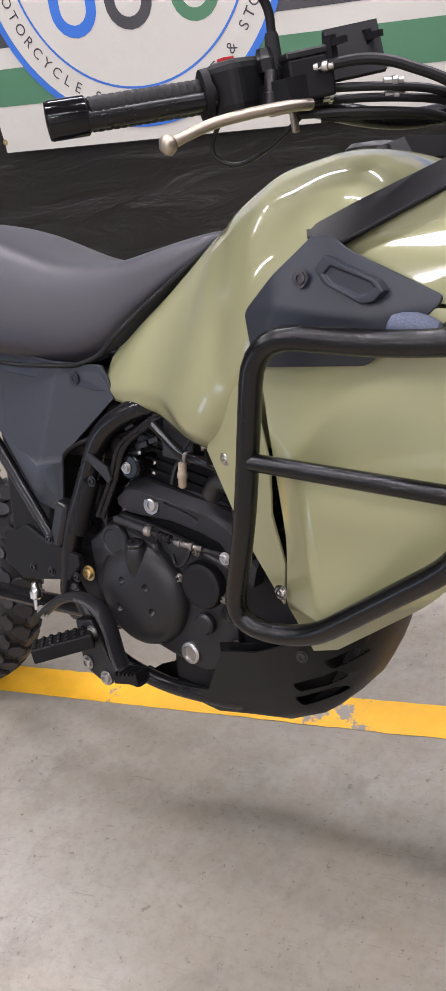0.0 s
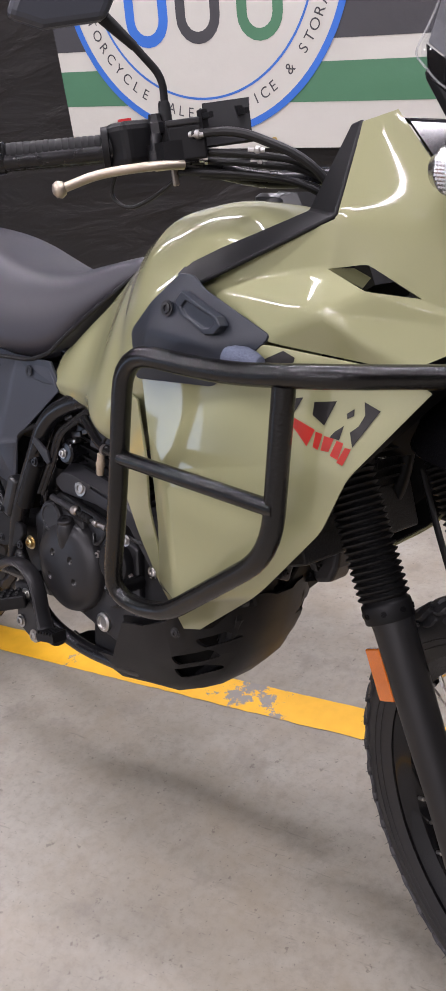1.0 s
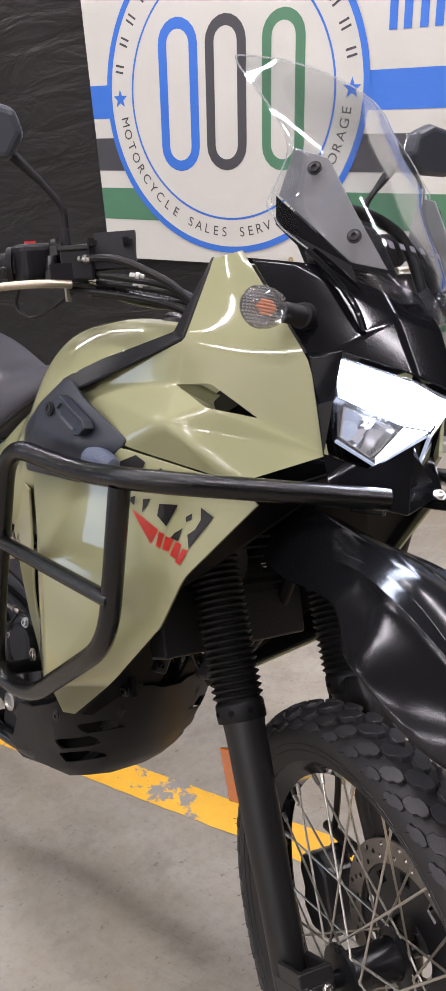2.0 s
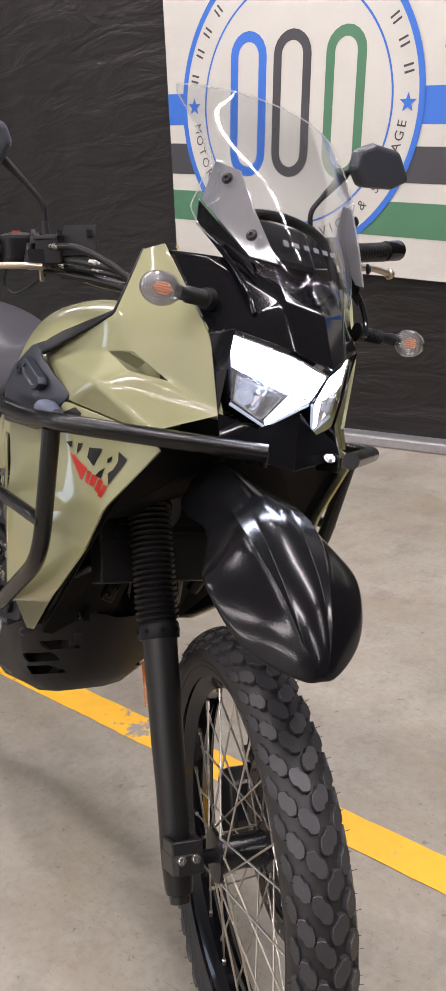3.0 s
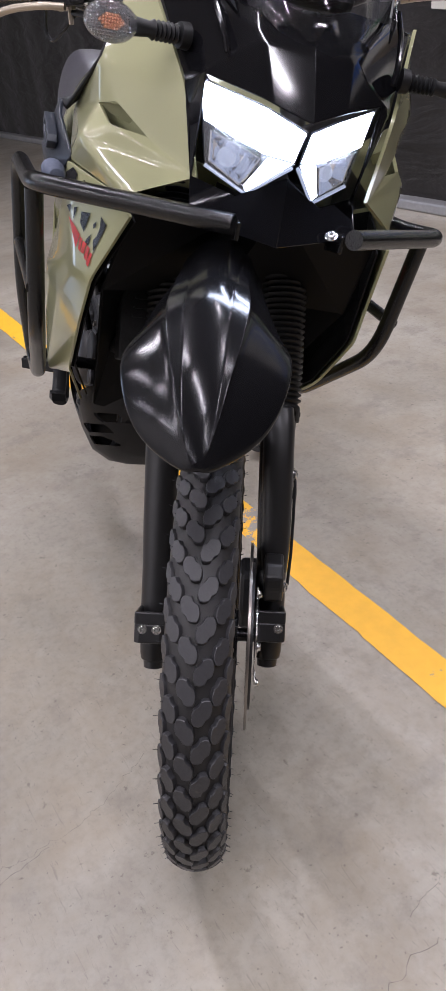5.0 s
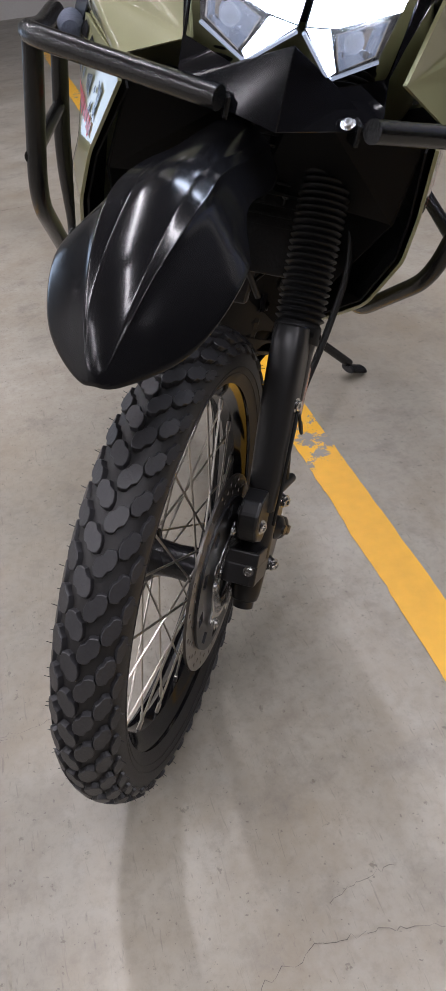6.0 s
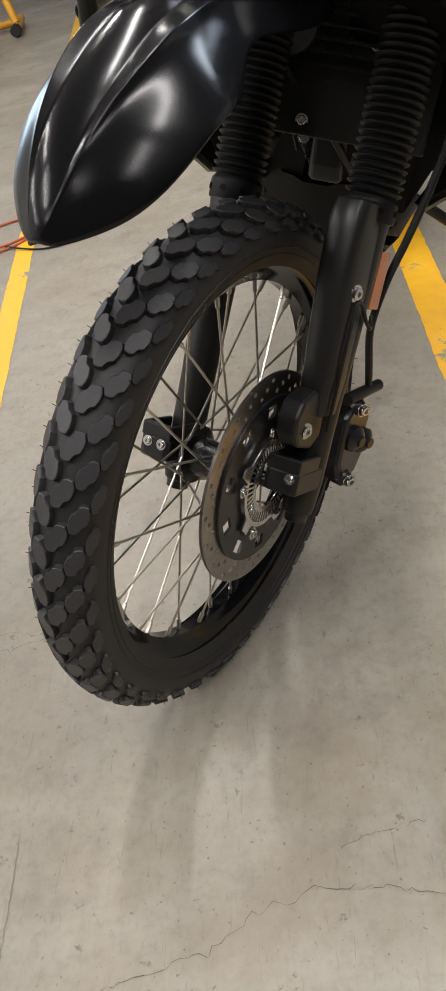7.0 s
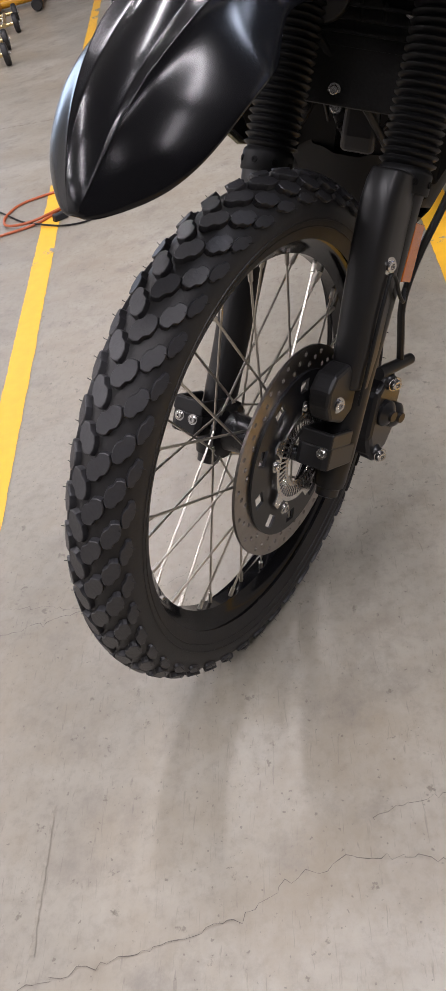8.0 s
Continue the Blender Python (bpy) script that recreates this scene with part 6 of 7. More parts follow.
# foot controls
plate = slab([(0.345, 0.540), (0.350, 0.595), (0.412, 0.618), (0.450, 0.600), (0.538, 0.578), (0.540, 0.560), (0.511, 0.530), (0.389, 0.512)], 0.012, Matrix.Translation((0, -0.120, 0)) @ Matrix.Rotation(math.pi / 2, 4, "X"))
bevel(part("heel_guard", plate, BLACK_MATT, bike, "black heel guard plate with two bolts", smooth=False), 0.003)
bolts(bike, [((0.421, -0.132, 0.540), (0, -1, 0)), ((0.468, -0.132, 0.540), (0, -1, 0))], 0.006, 0.004, BLACK_SATIN, "guard_bolt")
pm = Matrix.Translation((0.542, -0.188, 0.440)) @ Matrix.Rotation(radians(-46), 4, "Z") @ Matrix.Rotation(radians(10), 4, "X")
peg = bmesh.new()
box((0.044, 0.104, 0.026), pm, peg)
for k in range(3):
    for j in range(7):
        box((0.0095, 0.0080, 0.006), pm @ Matrix.Translation((-0.0135 + 0.0135 * k, -0.045 + 0.0135 * j, 0.0145)), peg)
bevel(part("footpeg", peg, GAITER, bike, "black rubber footpeg with square studs", smooth=False), 0.003)
bracket = slab([(0.535, 0.470), (0.575, 0.478), (0.60, 0.43), (0.625, 0.385), (0.600, 0.360), (0.545, 0.385)], 0.022, Matrix.Translation((0, -0.130, 0)) @ Matrix.Rotation(math.pi / 2, 4, "X"))
bevel(part("peg_bracket", bracket, ENGINE, bike, "black footpeg bracket", smooth=False), 0.004)
bolts(bike, [((0.558, -0.153, 0.396), (0, -1, 0)), ((0.600, -0.153, 0.377), (0, -1, 0)), ((0.577, -0.153, 0.455), (0, -1, 0)), ((0.470, -0.165, 0.475), (0, -1, 0))], 0.009, 0.006, ZINC, "peg_bolt")
part("brake_pedal", tube([(0.465, -0.158, 0.470), (0.505, -0.158, 0.502), (0.555, -0.158, 0.520), (0.600, -0.158, 0.512), (0.624, -0.158, 0.478), (0.636, -0.158, 0.430), (0.652, -0.160, 0.398), (0.690, -0.162, 0.398)], 0.0165, 0.04, 12, squash=0.5), ENGINE, bike, "black brake pedal lever")
pad = part("pedal_pad", box((0.052, 0.030, 0.014), Matrix.Translation((0.672, -0.166, 0.404)) @ Matrix.Rotation(radians(-12), 4, "Y")), GAITER, bike, "ribbed brake pedal pad", smooth=False)
for k in range(6):
    part("pad_rib", box((0.004, 0.031, 0.006), Matrix.Translation((0.650 + 0.0088 * k, -0.166, 0.4085 + 0.0018 * k))), GAITER, pad, smooth=False)
part("side_stand", tube([(0.56, 0.12, 0.40), (0.50, 0.26, 0.32), (0.395, 0.47, 0.190)], 0.012, 0.03, 14), FRAME, bike, "black side stand")
part("stand_foot", tube([(0.41, 0.465, 0.180), (0.375, 0.515, 0.172)], 0.022, 0, 14, squash=0.4), FRAME, bike)
part("exhaust", tube([(0.86, 0.05, 0.74), (0.98, 0.03, 0.68), (0.96, 0.09, 0.50), (0.70, 0.12, 0.42)], 0.02, 0.06, 14), FRAME, bike, "black exhaust pipe")

# handlebar and controls
HB = lambda name, bm, mat, label="", **kw: part(name, bm, mat, bike, label, local=BAR_TURN, **kw)
BAR = [(1.035, -0.40, 1.263), (1.105, -0.23, 1.255), (1.165, -0.08, 1.195), (1.170, 0.12, 1.190), (1.125, 0.27, 1.240), (1.075, 0.46, 1.245)]
HB("handlebar", tube(BAR, 0.011, 0.05, 16), FRAME, "black tubular handlebar")
HB("top_yoke", slab([(-0.13, 0.04), (-0.13, -0.02), (0, -0.05), (0.13, -0.02), (0.13, 0.04), (0, 0.06)], 0.03, along((1.07, 0, 1.125), AXIS)), FORK, smooth=False)
for s in (-1, 1):
    SH = Matrix.Translation((0.030, 0.070, -0.008)) if s > 0 else Matrix.Translation((0.0, 0.018, 0.004))
    HB = lambda name, bm, mat, label="", **kw: part(name, bm, mat, bike, label, local=BAR_TURN @ SH, **kw)
    a, b = Vector((1.022, s * 0.432, 1.264)), Vector((1.085, s * 0.272, 1.256))
    gp = [(0, 0.012), (0.001, 0.0185), (0.038, 0.0185), (0.040, 0.0155)]
    gp += [(0.042, 0.0172)]
    L = (b - a).length
    for k in range(14):
        h = 0.046 + (L - 0.06) * k / 14
        gp += [(h, 0.0165), (h + 0.002, 0.0172), (h + 0.006, 0.0172)]
    gp += [(L - 0.014, 0.0165), (L - 0.013, 0.0255), (L - 0.005, 0.0265), (L - 0.004, 0.021), (L, 0.021)]
    HB("grip", lathe(gp, a, b - a, 28), GAITER, "ribbed black rubber grip with end weight")
    HB("bar_end", lathe([(-0.004, 0.010), (-0.003, 0.0185), (0.0, 0.0195), (0.037, 0.0195), (0.038, 0.0165)], a, b - a, 28), BLACK_GLOSS, "glossy black bar-end weight")
    sw = HB("switch_housing", box((0.046, 0.060, 0.052), Matrix.Translation((1.100, s * 0.250, 1.258)) @ Matrix.Rotation(radians(18 * -s), 4, "Z")), BLACK_MATT, "black switch housing", smooth=False)
    bevel(sw, 0.010, 3)
    if s < 0:
        part("stop_switch", box((0.011, 0.014, 0.008), Matrix.Translation((1.092, s * 0.254, 1.284))), RED_BUTTON, sw, "red stop switch", smooth=False)
    lever = [(1.176, s * 0.222, 1.226), (1.176, s * 0.256, 1.229), (1.158, s * 0.288, 1.2295), (1.140, s * 0.321, 1.228), (1.127, s * 0.356, 1.219)]
    lv = HB("lever", tube(lever, 0.0075, 0.03, 14, squash=0.75), LEVER, "polished alloy lever with ball end")
    part("ball_end", lathe([(0, 0.003), (0.003, 0.008), (0.009, 0.0105), (0.015, 0.008), (0.018, 0.002)], (1.126, s * 0.354, 1.2192), (-0.3, s, -0.2), 28), LEVER, lv, angle=80)
    HB("lever_perch", slab([(-0.02, -0.03), (0.035, -0.03), (0.035, 0.015), (-0.02, 0.03)], 0.026, Matrix.Translation((1.135, s * 0.212, 1.228))), BLACK_SATIN, smooth=False)
    # mirror
    up = 0.016 if s < 0 else -0.004
    stem = tube([(1.114, s * 0.209, 1.262), (1.116, s * 0.206, 1.328), (1.104, s * 0.262, 1.384 + up), (1.097, s * 0.288, 1.402 + up)], 0.0048, 0.016, 12)
    mr = HB("mirror", stem, BLACK_MATT, "black rear-view mirror on a bent stem")
    part("stem_nut", lathe([(0, 0.010), (0.018, 0.010), (0.022, 0.0085), (0.046, 0.0075), (0.05, 0.006)], (1.114, s * 0.209, 1.252), (0.05, 0, 1), 12), BLACK_MATT, mr)
    part("stem_cone", rod((1.110, s * 0.234, 1.356 + up * 0.5), (1.099, s * 0.280, 1.398 + up), 0.0055, 0.0095, 14), BLACK_MATT, mr)
    head = [(-0.060, -0.020), (-0.030, 0.030), (0.030, 0.040), (0.064, 0.028), (0.072, -0.004), (0.052, -0.034), (-0.020, -0.036)]
    hm = Matrix.Translation((1.095, s * 0.318 + (0.028 if s > 0 else 0.0), 1.410 + up)) @ Matrix.Rotation(radians(90 + 14 * s), 4, "Z") @ Matrix.Rotation(radians(96), 4, "X")
    o = [(x * -s, z) for x, z in head]
    bevel(part("mirror_head", slab(o, 0.030, hm), GREY_PLASTIC, mr, smooth=False), 0.010, 3)
    part("mirror_glass", slab([(x * 0.9, z * 0.88) for x, z in o], 0.002, hm @ Matrix.Translation((0, 0, -0.002))), STEEL, mr, "silvered mirror glass", smooth=False)
HB = lambda name, bm, mat, label="", **kw: part(name, bm, mat, bike, label, local=BAR_TURN, **kw)
bevel(HB("brake_reservoir", box((0.038, 0.045, 0.040), Matrix.Translation((1.156, -0.184, 1.254)) @ Matrix.Rotation(radians(-27), 4, "Z")), BLACK_MATT, "black square brake fluid reservoir", smooth=False), 0.003)
mount = HB("phone_mount", box((0.008, 0.056, 0.050), Matrix.Translation((1.180, -0.140, 1.270)) @ Matrix.Rotation(radians(-27), 4, "Z") @ Matrix.Rotation(radians(-18), 4, "Y")), BLACK_MATT, "black spring phone holder", smooth=False)
for dy in (-0.024, 0.024):
    part("holder_arm", box((0.012, 0.008, 0.030), Matrix.Translation((1.183, -0.150 + dy, 1.272))), BLACK_MATT, mount, smooth=False)
    part("holder_arm", box((0.03, 0.006, 0.006), Matrix.Translation((1.191, -0.150 + dy, 1.280))), BLACK_MATT, mount, smooth=False)
for k, (dy, dz) in enumerate(((0.0, 0.0), (0.012, -0.012), (-0.008, -0.022), (0.02, -0.03))):
    HB("control_cable", tube([(1.15, -0.19 + dy, 1.245 + dz), (1.20, -0.14 + dy, 1.235 + dz), (1.245, -0.07 + dy, 1.215 + dz), (1.255, 0.0, 1.15 + dz), (1.20, 0.03, 1.08)], 0.0045, 0.05, 10), BLACK_CORD, "black control cable")
for p, d in (((1.172, -0.188, 1.262), (1, 0.7, -0.1)), ((1.205, -0.130, 1.236), (1, 1.5, -0.3)), ((1.20, -0.125, 1.224), (1, 1.5, -0.3)), ((1.160, -0.19, 1.243), (1, 1, 0))):
    HB("cable_ferrule", lathe([(0, 0.0045), (0.008, 0.0045), (0.009, 0.0058), (0.014, 0.0058), (0.015, 0.0044), (0.020, 0.0042)], p, d, 14), ZINC, "zinc cable ferrule")
HB("banjo_bolt", lathe([(0, 0.0095), (0.004, 0.0095), (0.005, 0.0075), (0.010, 0.0075), (0.011, 0.0055)], (1.166, -0.165, 1.236), (-0.45, -0.88, 0.1), 18), STEEL, "steel banjo bolt of the brake line")
HB("perch_clamp", lathe([(0, 0.0085), (0.012, 0.0085), (0.013, 0.0070), (0.030, 0.0070), (0.033, 0.0055)], (1.138, -0.222, 1.237), (0.08, 0.13, 1), 18), BLACK_SATIN)
bevel(HB("lever_pivot", box((0.030, 0.010, 0.007), Matrix.Translation((1.140, -0.210, 1.230)) @ Matrix.Rotation(radians(62), 4, "Z")), LEVER, "alloy lever pivot", smooth=False), 0.002)
bevel(HB("lever_stop", box((0.006, 0.008, 0.026), Matrix.Translation((1.1465, -0.203, 1.220))), LEVER, smooth=False), 0.002)
res_lid = HB("reservoir_lid", box((0.041, 0.048, 0.007), Matrix.Translation((1.156, -0.184, 1.277)) @ Matrix.Rotation(radians(-27), 4, "Z")), BLACK_SATIN, smooth=False)
bevel(res_lid, 0.002)
HB("clamp_nut", lathe([(0, 0.010), (0.012, 0.010), (0.014, 0.008), (0.022, 0.007)], (1.120, -0.208, 1.270), (0, 0, 1), 6), BLACK_SATIN)
HB("brake_line", tube([(1.175, -0.185, 1.262), (1.22, -0.15, 1.260), (1.27, -0.08, 1.215), (1.28, -0.04, 1.14)], 0.0055, 0.05, 10), BLACK_CORD, "black hydraulic brake line")
HB("switch_loop", tube([(1.09, -0.255, 1.235), (1.07, -0.265, 1.205), (1.095, -0.25, 1.185), (1.13, -0.22, 1.20), (1.15, -0.19, 1.225)], 0.0028, 0.03, 8), BLACK_CORD)


# ---- banner on the sheeting ----
BY = 3.655
BM = Matrix.Translation((-1.393, BY, 1.732)) @ Matrix.Rotation(radians(6.6), 4, "Y") @ Matrix.Rotation(math.pi / 2, 4, "X")
banner = empty("banner", BM, "white printed vinyl banner with blue, black and green stripes", "banner")
W0, W1, H0, H1 = -0.845, 2.6, -0.80, 0.95
SLANT = 0.058  # the short edge hangs out of square


def flat(points, z, bm=None):
    bm = bm or bmesh.new()
    bm.faces.new([bm.verts.new((x, y, z)) for x, y in points])
    return bm


def sheet_part(name, points, z, mat, label=""):
    return part(name, flat(points, z), mat, banner, label, smooth=False)


def annulus(r0, r1, z, n=96):
    bm = bmesh.new()
    a = [bm.verts.new((r0 * math.cos(2 * math.pi * k / n), r0 * math.sin(2 * math.pi * k / n), z)) for k in range(n)]
    b = [bm.verts.new((r1 * math.cos(2 * math.pi * k / n), r1 * math.sin(2 * math.pi * k / n), z)) for k in range(n)]
    bridge(bm, a, b)
    bmesh.ops.recalc_face_normals(bm, faces=bm.faces)
    if bm.faces[:][0].normal.z < 0:
        bmesh.ops.reverse_faces(bm, faces=bm.faces)
    return bm


part("vinyl", slab([(W0 - SLANT * H0, H0), (W1, H0 + 0.04), (W1, H1), (W0 - SLANT * H1, H1)], 0.002, Matrix.Translation((0, 0, -0.0005))), BANNER_WHITE, banner, "white vinyl sheet", smooth=False)
for y0, y1, mat in ((-0.090, 0.068, BANNER_BLUE), (-0.345, -0.185, BANNER_BLACK), (-0.592, -0.432, BANNER_GREEN)):
    for x0, x1 in ((W0, -0.05), (0.05, W1)):
        lo, hi = (-SLANT * y0, -SLANT * y1) if x0 == W0 else (0, 0)
        sheet_part("stripe", [(x0 + lo, y0), (x1, y0), (x1, y1), (x0 + hi, y1)], 0.003, mat)
part("disc", lathe([(0, 0.001), (0, 0.728)], (0, 0, 0.0045), (0, 0, 1), 96, caps=False), BANNER_WHITE, banner, smooth=False)
part("ring", annulus(0.704, 0.735, 0.006), BANNER_BLUE, banner, "blue printed ring", smooth=False)
part("ring", annulus(0.564, 0.574, 0.006), BANNER_BLUE, banner, smooth=False)


def emblem(cx, w, h, s, mat):
    """An upright round-ended loop, one of three colour shapes."""
    bm = bmesh.new()
    n = 10
    loops = []
    for ww, hh in ((w, h), (w - s, h - s)):
        arc = [(cx + ww * math.cos(math.pi * k / n), hh - ww + ww * math.sin(math.pi * k / n)) for k in range(n + 1)]
        arc += [(cx - ww * math.cos(math.pi * k / n), -hh + ww - ww * math.sin(math.pi * k / n)) for k in range(n + 1)]
        loops.append([bm.verts.new((x, y, 0.006)) for x, y in arc])
    bridge(bm, loops[1], loops[0])
    bm.normal_update()
    if bm.faces[:][0].normal.z < 0:
        bmesh.ops.reverse_faces(bm, faces=bm.faces)
    part("emblem_loop", bm, mat, banner, smooth=False)


emblem(-0.280, 0.116, 0.345, 0.050, BANNER_BLUE)
emblem(-0.006, 0.114, 0.340, 0.050, BANNER_BLACK)
emblem(0.305, 0.112, 0.340, 0.050, BANNER_GREEN)


def glyph(ch, m, size, mat):
    cu = bpy.data.curves.new("letter", "FONT")
    cu.body, cu.size, cu.align_x, cu.align_y = ch, size, "CENTER", "CENTER"
    cu.materials.append(mat)
    cu.fill_mode = "FRONT"
    o = new("letter", cu)
    o.parent, o.matrix_local = banner, m


WORDS = (("MOTORCYCLE", 190.0, 239.0), ("SALES", 248.5, 267.5), ("SERVICE", 277.0, 304.5), ("&", 314.3, 314.3), ("STORAGE", 323.5, 352.0))
for word, a0, a1 in WORDS:
    for k, ch in enumerate(word):
        t = radians(a0 + (a1 - a0) * k / max(1, len(word) - 1))
        glyph(ch, Matrix.Translation((0.636 * math.cos(t), 0.636 * math.sin(t), 0.006)) @ Matrix.Rotation(t + math.pi / 2, 4, "Z"), 0.066, BANNER_BLACK)
for deg in (168, 157, 147.5, 137, 32, 22.5, 12.5):
    m = Matrix.Rotation(radians(deg) - math.pi / 2, 4, "Z")
    for x0, x1 in ((-0.019, -0.009), (0.009, 0.019)):
        q = [(m @ Vector((x, y, 0))).to_2d() for x, y in ((x0, 0.632), (x1, 0.632), (x1, 0.682), (x0, 0.682))]
        sheet_part("text_block", q, 0.006, BANNER_BLACK)
for t in (radians(180), radians(0)):
    c = Vector((0.650 * math.cos(t), 0.650 * math.sin(t)))
    star = [(c.x + (0.046 if k % 2 == 0 else 0.019) * math.sin(k * math.pi / 5), c.y + (0.046 if k % 2 == 0 else 0.019) * math.cos(k * math.pi / 5)) for k in range(10)]
    sheet_part("star", star[::-1], 0.006, BANNER_BLUE, "blue printed star")
for k in range(9):
    x = 0.808 + 0.135 * k
    for a, b in ((x, x + 0.036), (x + 0.064, x + 0.100)):
        sheet_part("text_block", [(a, 0.215), (b, 0.215), (b, 0.560), (a, 0.560)], 0.004, BANNER_BLUE)
for x in (W0 + 0.05, W0 + 1.2, W0 + 2.4):
    part("grommet", lathe([(0, 0.006), (0, 0.014), (0.004, 0.013), (0.004, 0.006)], (x, H0 + 0.05, 0.0005), (0, 0, 1), 20, caps=False), BRASS, banner, "brass grommet")

# ---- things on the floor ----
cord = tube([(-1.22, -0.80, 0.006), (-1.426, -0.345, 0.006), (-1.455, -0.22, 0.006), (-1.56, -0.145, 0.006), (-1.68, -0.12, 0.006), (-1.80, -0.16, 0.006), (-1.776, -0.24, 0.006), (-1.734, -0.339, 0.006), (-1.60, -0.375, 0.006), (-1.485, -0.334, 0.012), (-1.47, -0.235, 0.014), (-1.59, -0.11, 0.012), (-1.75, 0.02, 0.006)], 0.005, 0.06, 8)
tagged(mesh_object("extension_cord", cord, CORD_ORANGE), "orange extension cord lying in loose loops on the floor", "cord")
lead = empty("black_lead", Matrix.Translation((-1.48, -0.125, 0.0)), "black cable with a grey plug lying across the yellow floor line", "cable")
to_lead = Matrix.Translation((1.48, 0.125, 0.0))
loop = tube([(-1.495, -0.105, 0.014), (-1.56, -0.06, 0.005), (-1.53, 0.01, 0.005), (-1.42, 0.03, 0.005), (-1.385, -0.02, 0.005), (-1.392, -0.10, 0.005), (-1.44, -0.19, 0.010), (-1.52, -0.28, 0.006), (-1.693, -0.408, 0.005), (-1.95, -0.62, 0.005)], 0.0034, 0.05, 8)
bmesh.ops.transform(loop, matrix=to_lead, verts=loop.verts)
part("cable", loop, BLACK_CORD, lead)
plug = box((0.058, 0.030, 0.026), Matrix.Rotation(radians(-55), 4, "Z") @ Matrix.Translation((0, 0, 0.0135)), taper=0.8)
bevel(part("plug", plug, FRAME_COVER, lead, "dark grey plug body", smooth=False), 0.005, 2)

def wheeled_stand(x, y):
    """A low stand on four solid wheels: side rails, axle tubes and an upright post."""
    e = empty("wheeled_stand", Matrix.Translation((x, y, 0)) @ Matrix.Rotation(radians(13), 4, "Z"), "gold zinc-plated wheeled stand with black wheels", "stand", "wheeled stands")
    for yy in (-0.10, -0.42):
        part("rail", tube([(0.02, yy, 0.075), (-0.66, yy, 0.075)], 0.018, 0, 12), GOLD_ZINC, e, "gold zinc-plated rail")
    for xx in (0.0, -0.64):
        part("axle_tube", tube([(xx, 0.0, 0.072), (xx, -0.52, 0.072)], 0.014, 0, 12), GOLD_ZINC, e)
        for yy in (-0.02, -0.50):
            w = part("wheel", lathe([(0, 0.020), (0, 0.058), (0.005, 0.068), (0.012, 0.0705), (0.030, 0.0705), (0.037, 0.068), (0.042, 0.058), (0.042, 0.020)], (xx, yy - 0.005, 0.0705), (0, 1, 0), 32), RUBBER, e, "solid black wheel")
            part("wheel_hub", lathe([(0, 0.020), (0.003, 0.020), (0.006, 0.010), (0.012, 0.009)], (xx, yy + 0.036, 0.0705), (0, 1, 0), 18), ZINC, w, "bright hub bolt")
    part("post", tube([(-0.36, -0.26, 0.075), (-0.36, -0.26, 0.42), (-0.30, -0.26, 0.50)], 0.016, 0.04, 12), GOLD_ZINC, e)
    part("cross_tube", tube([(-0.36, -0.10, 0.078), (-0.36, -0.42, 0.078)], 0.016, 0, 12), GOLD_ZINC, e)

wheeled_stand(-4.74, -1.05)
wheeled_stand(-6.08, -1.27)
jack = empty("tubular_frame", Matrix.Translation((-7.12, -1.30, 0)) @ Matrix.Rotation(radians(8), 4, "Z"), "orange-yellow painted tubular steel frame with black end caps", "frame")
for yy in (0.0, -0.42):
    part("tube", tube([(0.05, yy, 0.055), (-0.75, yy, 0.055)], 0.042, 0, 16), YELLOW_PART, jack, "orange-yellow painted tube")
    part("end_cap", lathe([(0, 0.044), (0.004, 0.050), (0.11, 0.050), (0.12, 0.044)], (0.02, yy, 0.055), (1, 0, 0), 24), RUBBER, jack, "black rubber end cap")
part("arch", tube([(-0.15, 0.0, 0.09), (-0.22, -0.05, 0.34), (-0.22, -0.37, 0.34), (-0.15, -0.42, 0.09)], 0.036, 0.08, 16), YELLOW_PART, jack)
part("cross_tube", tube([(-0.5, 0.0, 0.06), (-0.5, -0.42, 0.06)], 0.036, 0, 16), YELLOW_PART, jack)

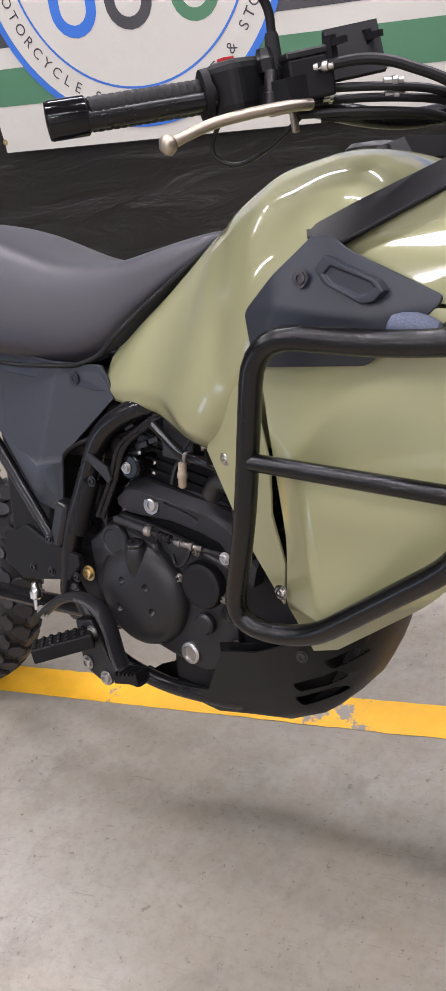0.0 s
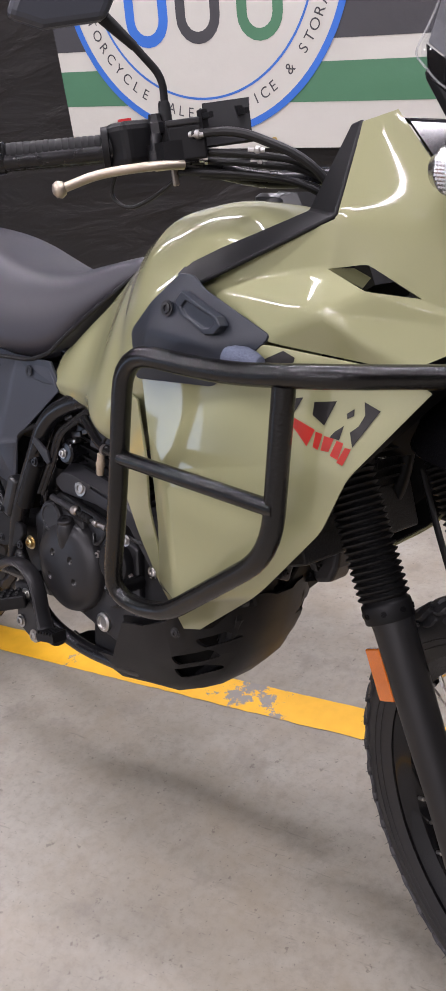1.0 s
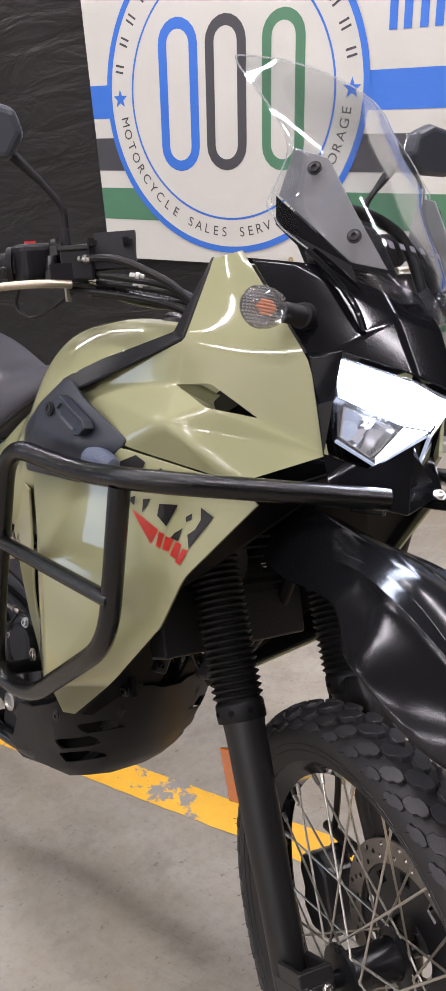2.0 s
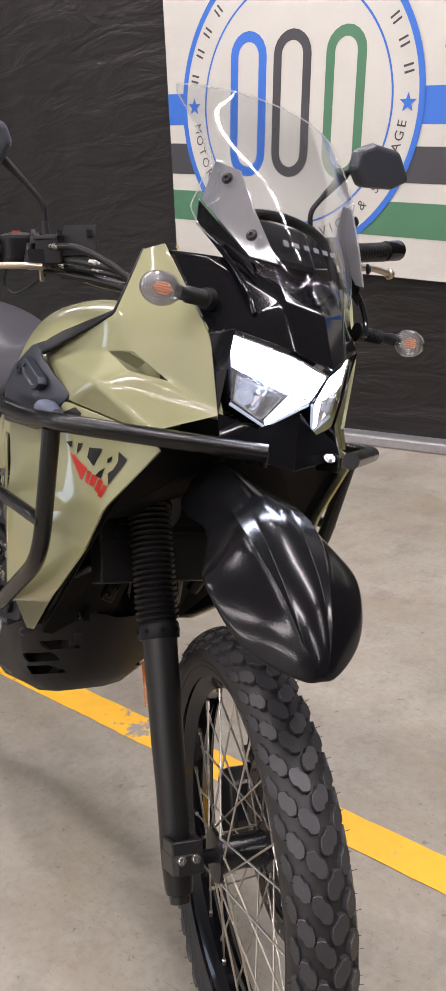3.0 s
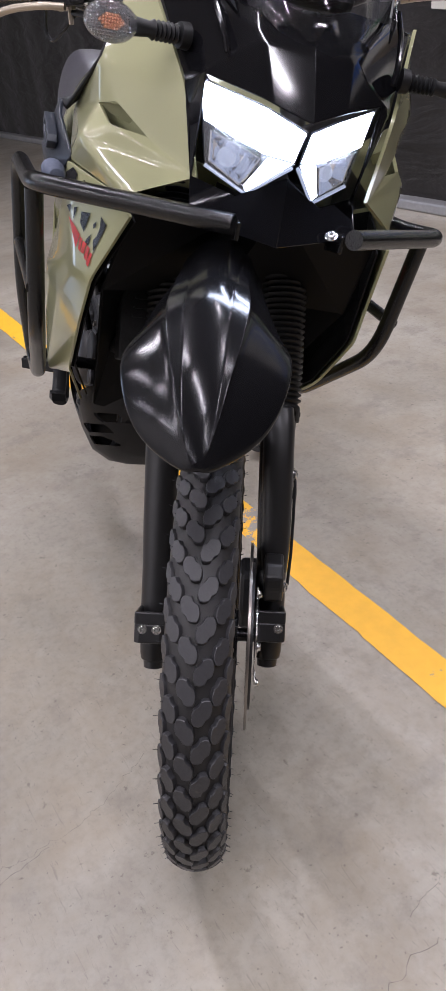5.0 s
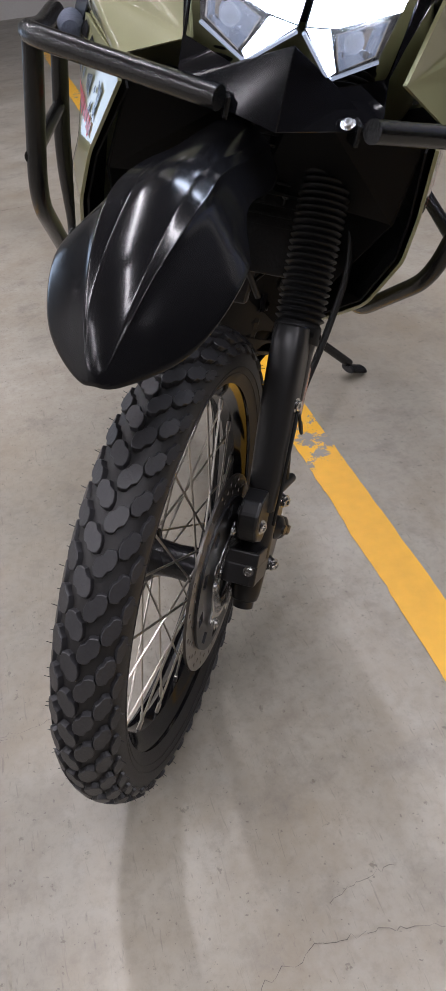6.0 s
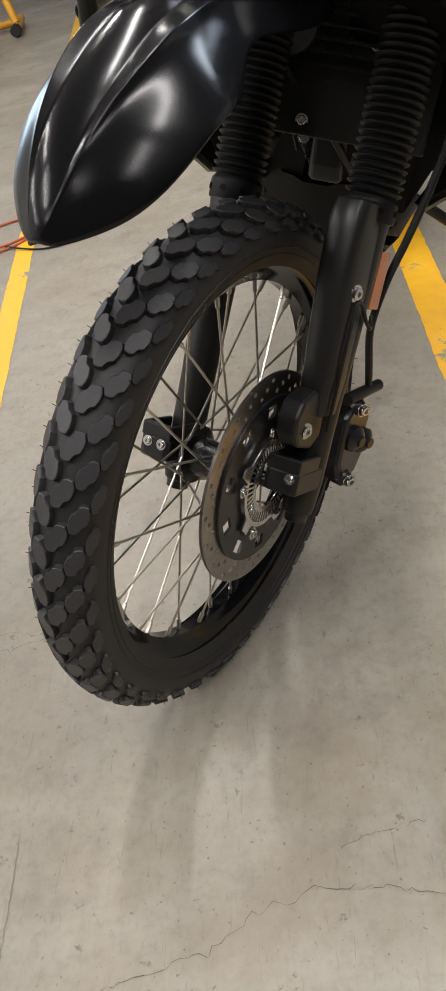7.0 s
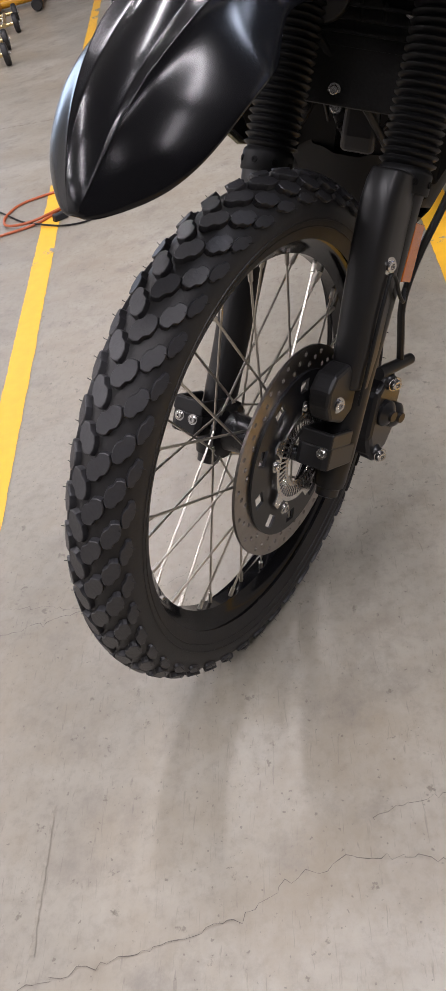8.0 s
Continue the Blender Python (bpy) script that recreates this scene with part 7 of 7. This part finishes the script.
# cracks in the concrete
def crack(points, seed, width=0.0015, wander=0.0030, scuff=False):
    rng = random.Random(seed)
    pts = []
    for (x0, y0), (x1, y1) in zip(points, points[1:]):
        n = max(4, int(math.hypot(x1 - x0, y1 - y0) / 0.008))
        for k in range(n):
            t = k / n
            pts.append((x0 + (x1 - x0) * t + rng.gauss(0, wander), y0 + (y1 - y0) * t + rng.gauss(0, wander)))
    bm = bmesh.new()
    prev = None
    for k, (x, y) in enumerate(pts):
        d = Vector(pts[min(k + 1, len(pts) - 1)]) - Vector(pts[max(k - 1, 0)])
        nrm = Vector((-d.y, d.x)).normalized() * width * (0.25 + 0.75 * rng.random()) * 0.5
        cur = (bm.verts.new((x - nrm.x, y - nrm.y, 0)), bm.verts.new((x + nrm.x, y + nrm.y, 0)))
        if prev:
            bm.faces.new((prev[0], cur[0], cur[1], prev[1]))
        prev = cur
    ob = mesh_object("floor_scuff" if scuff else "floor_crack", bm, SCUFF if scuff else CRACK, False)
    ob.location.z = 0.0012
    tagged(ob, "straight grey rubber scuff on the concrete floor" if scuff else "thin dark crack in the concrete floor", "scuff mark" if scuff else "crack", kind="structure")

CRACK = material("crack_dirt", (0.12, 0.105, 0.09), 0.9, grain=0.3, grain_scale=200)
crack([(1.00, 0.93), (1.005, 0.84), (0.978, 0.75), (0.975, 0.66), (1.00, 0.585), (1.035, 0.53), (1.06, 0.42), (1.09, 0.28), (1.16, 0.05)], 1, 0.0011)
SCUFF = material("rubber_scuff", (0.245, 0.222, 0.178), 0.6, grain=0.35, grain_scale=120, stain=0.7, stain_scale=60, stain_colour=(0.30, 0.276, 0.23))
crack([(0.862, 0.268), (0.92, 0.271), (1.0, 0.272), (1.066, 0.276)], 7, 0.0075, 0.0006, True)
crack([(0.44, -0.02), (0.49, 0.229), (0.483, 0.336), (0.45, 0.42), (0.40, 0.52)], 2, 0.0008)
crack([(0.905, 0.80), (0.902, 0.775), (0.915, 0.750), (0.913, 0.728), (0.938, 0.688)], 3, 0.0009)
crack([(-2.6, 3.2), (-2.80, 0.802), (-2.75, 0.40), (-2.95, -0.33), (-3.05, -0.90), (-3.0, -3)], 4, 0.004)
crack([(0.505, 0.045), (0.535, 0.100), (0.520, 0.165), (0.500, 0.235), (0.485, 0.300)], 11, 0.0012)
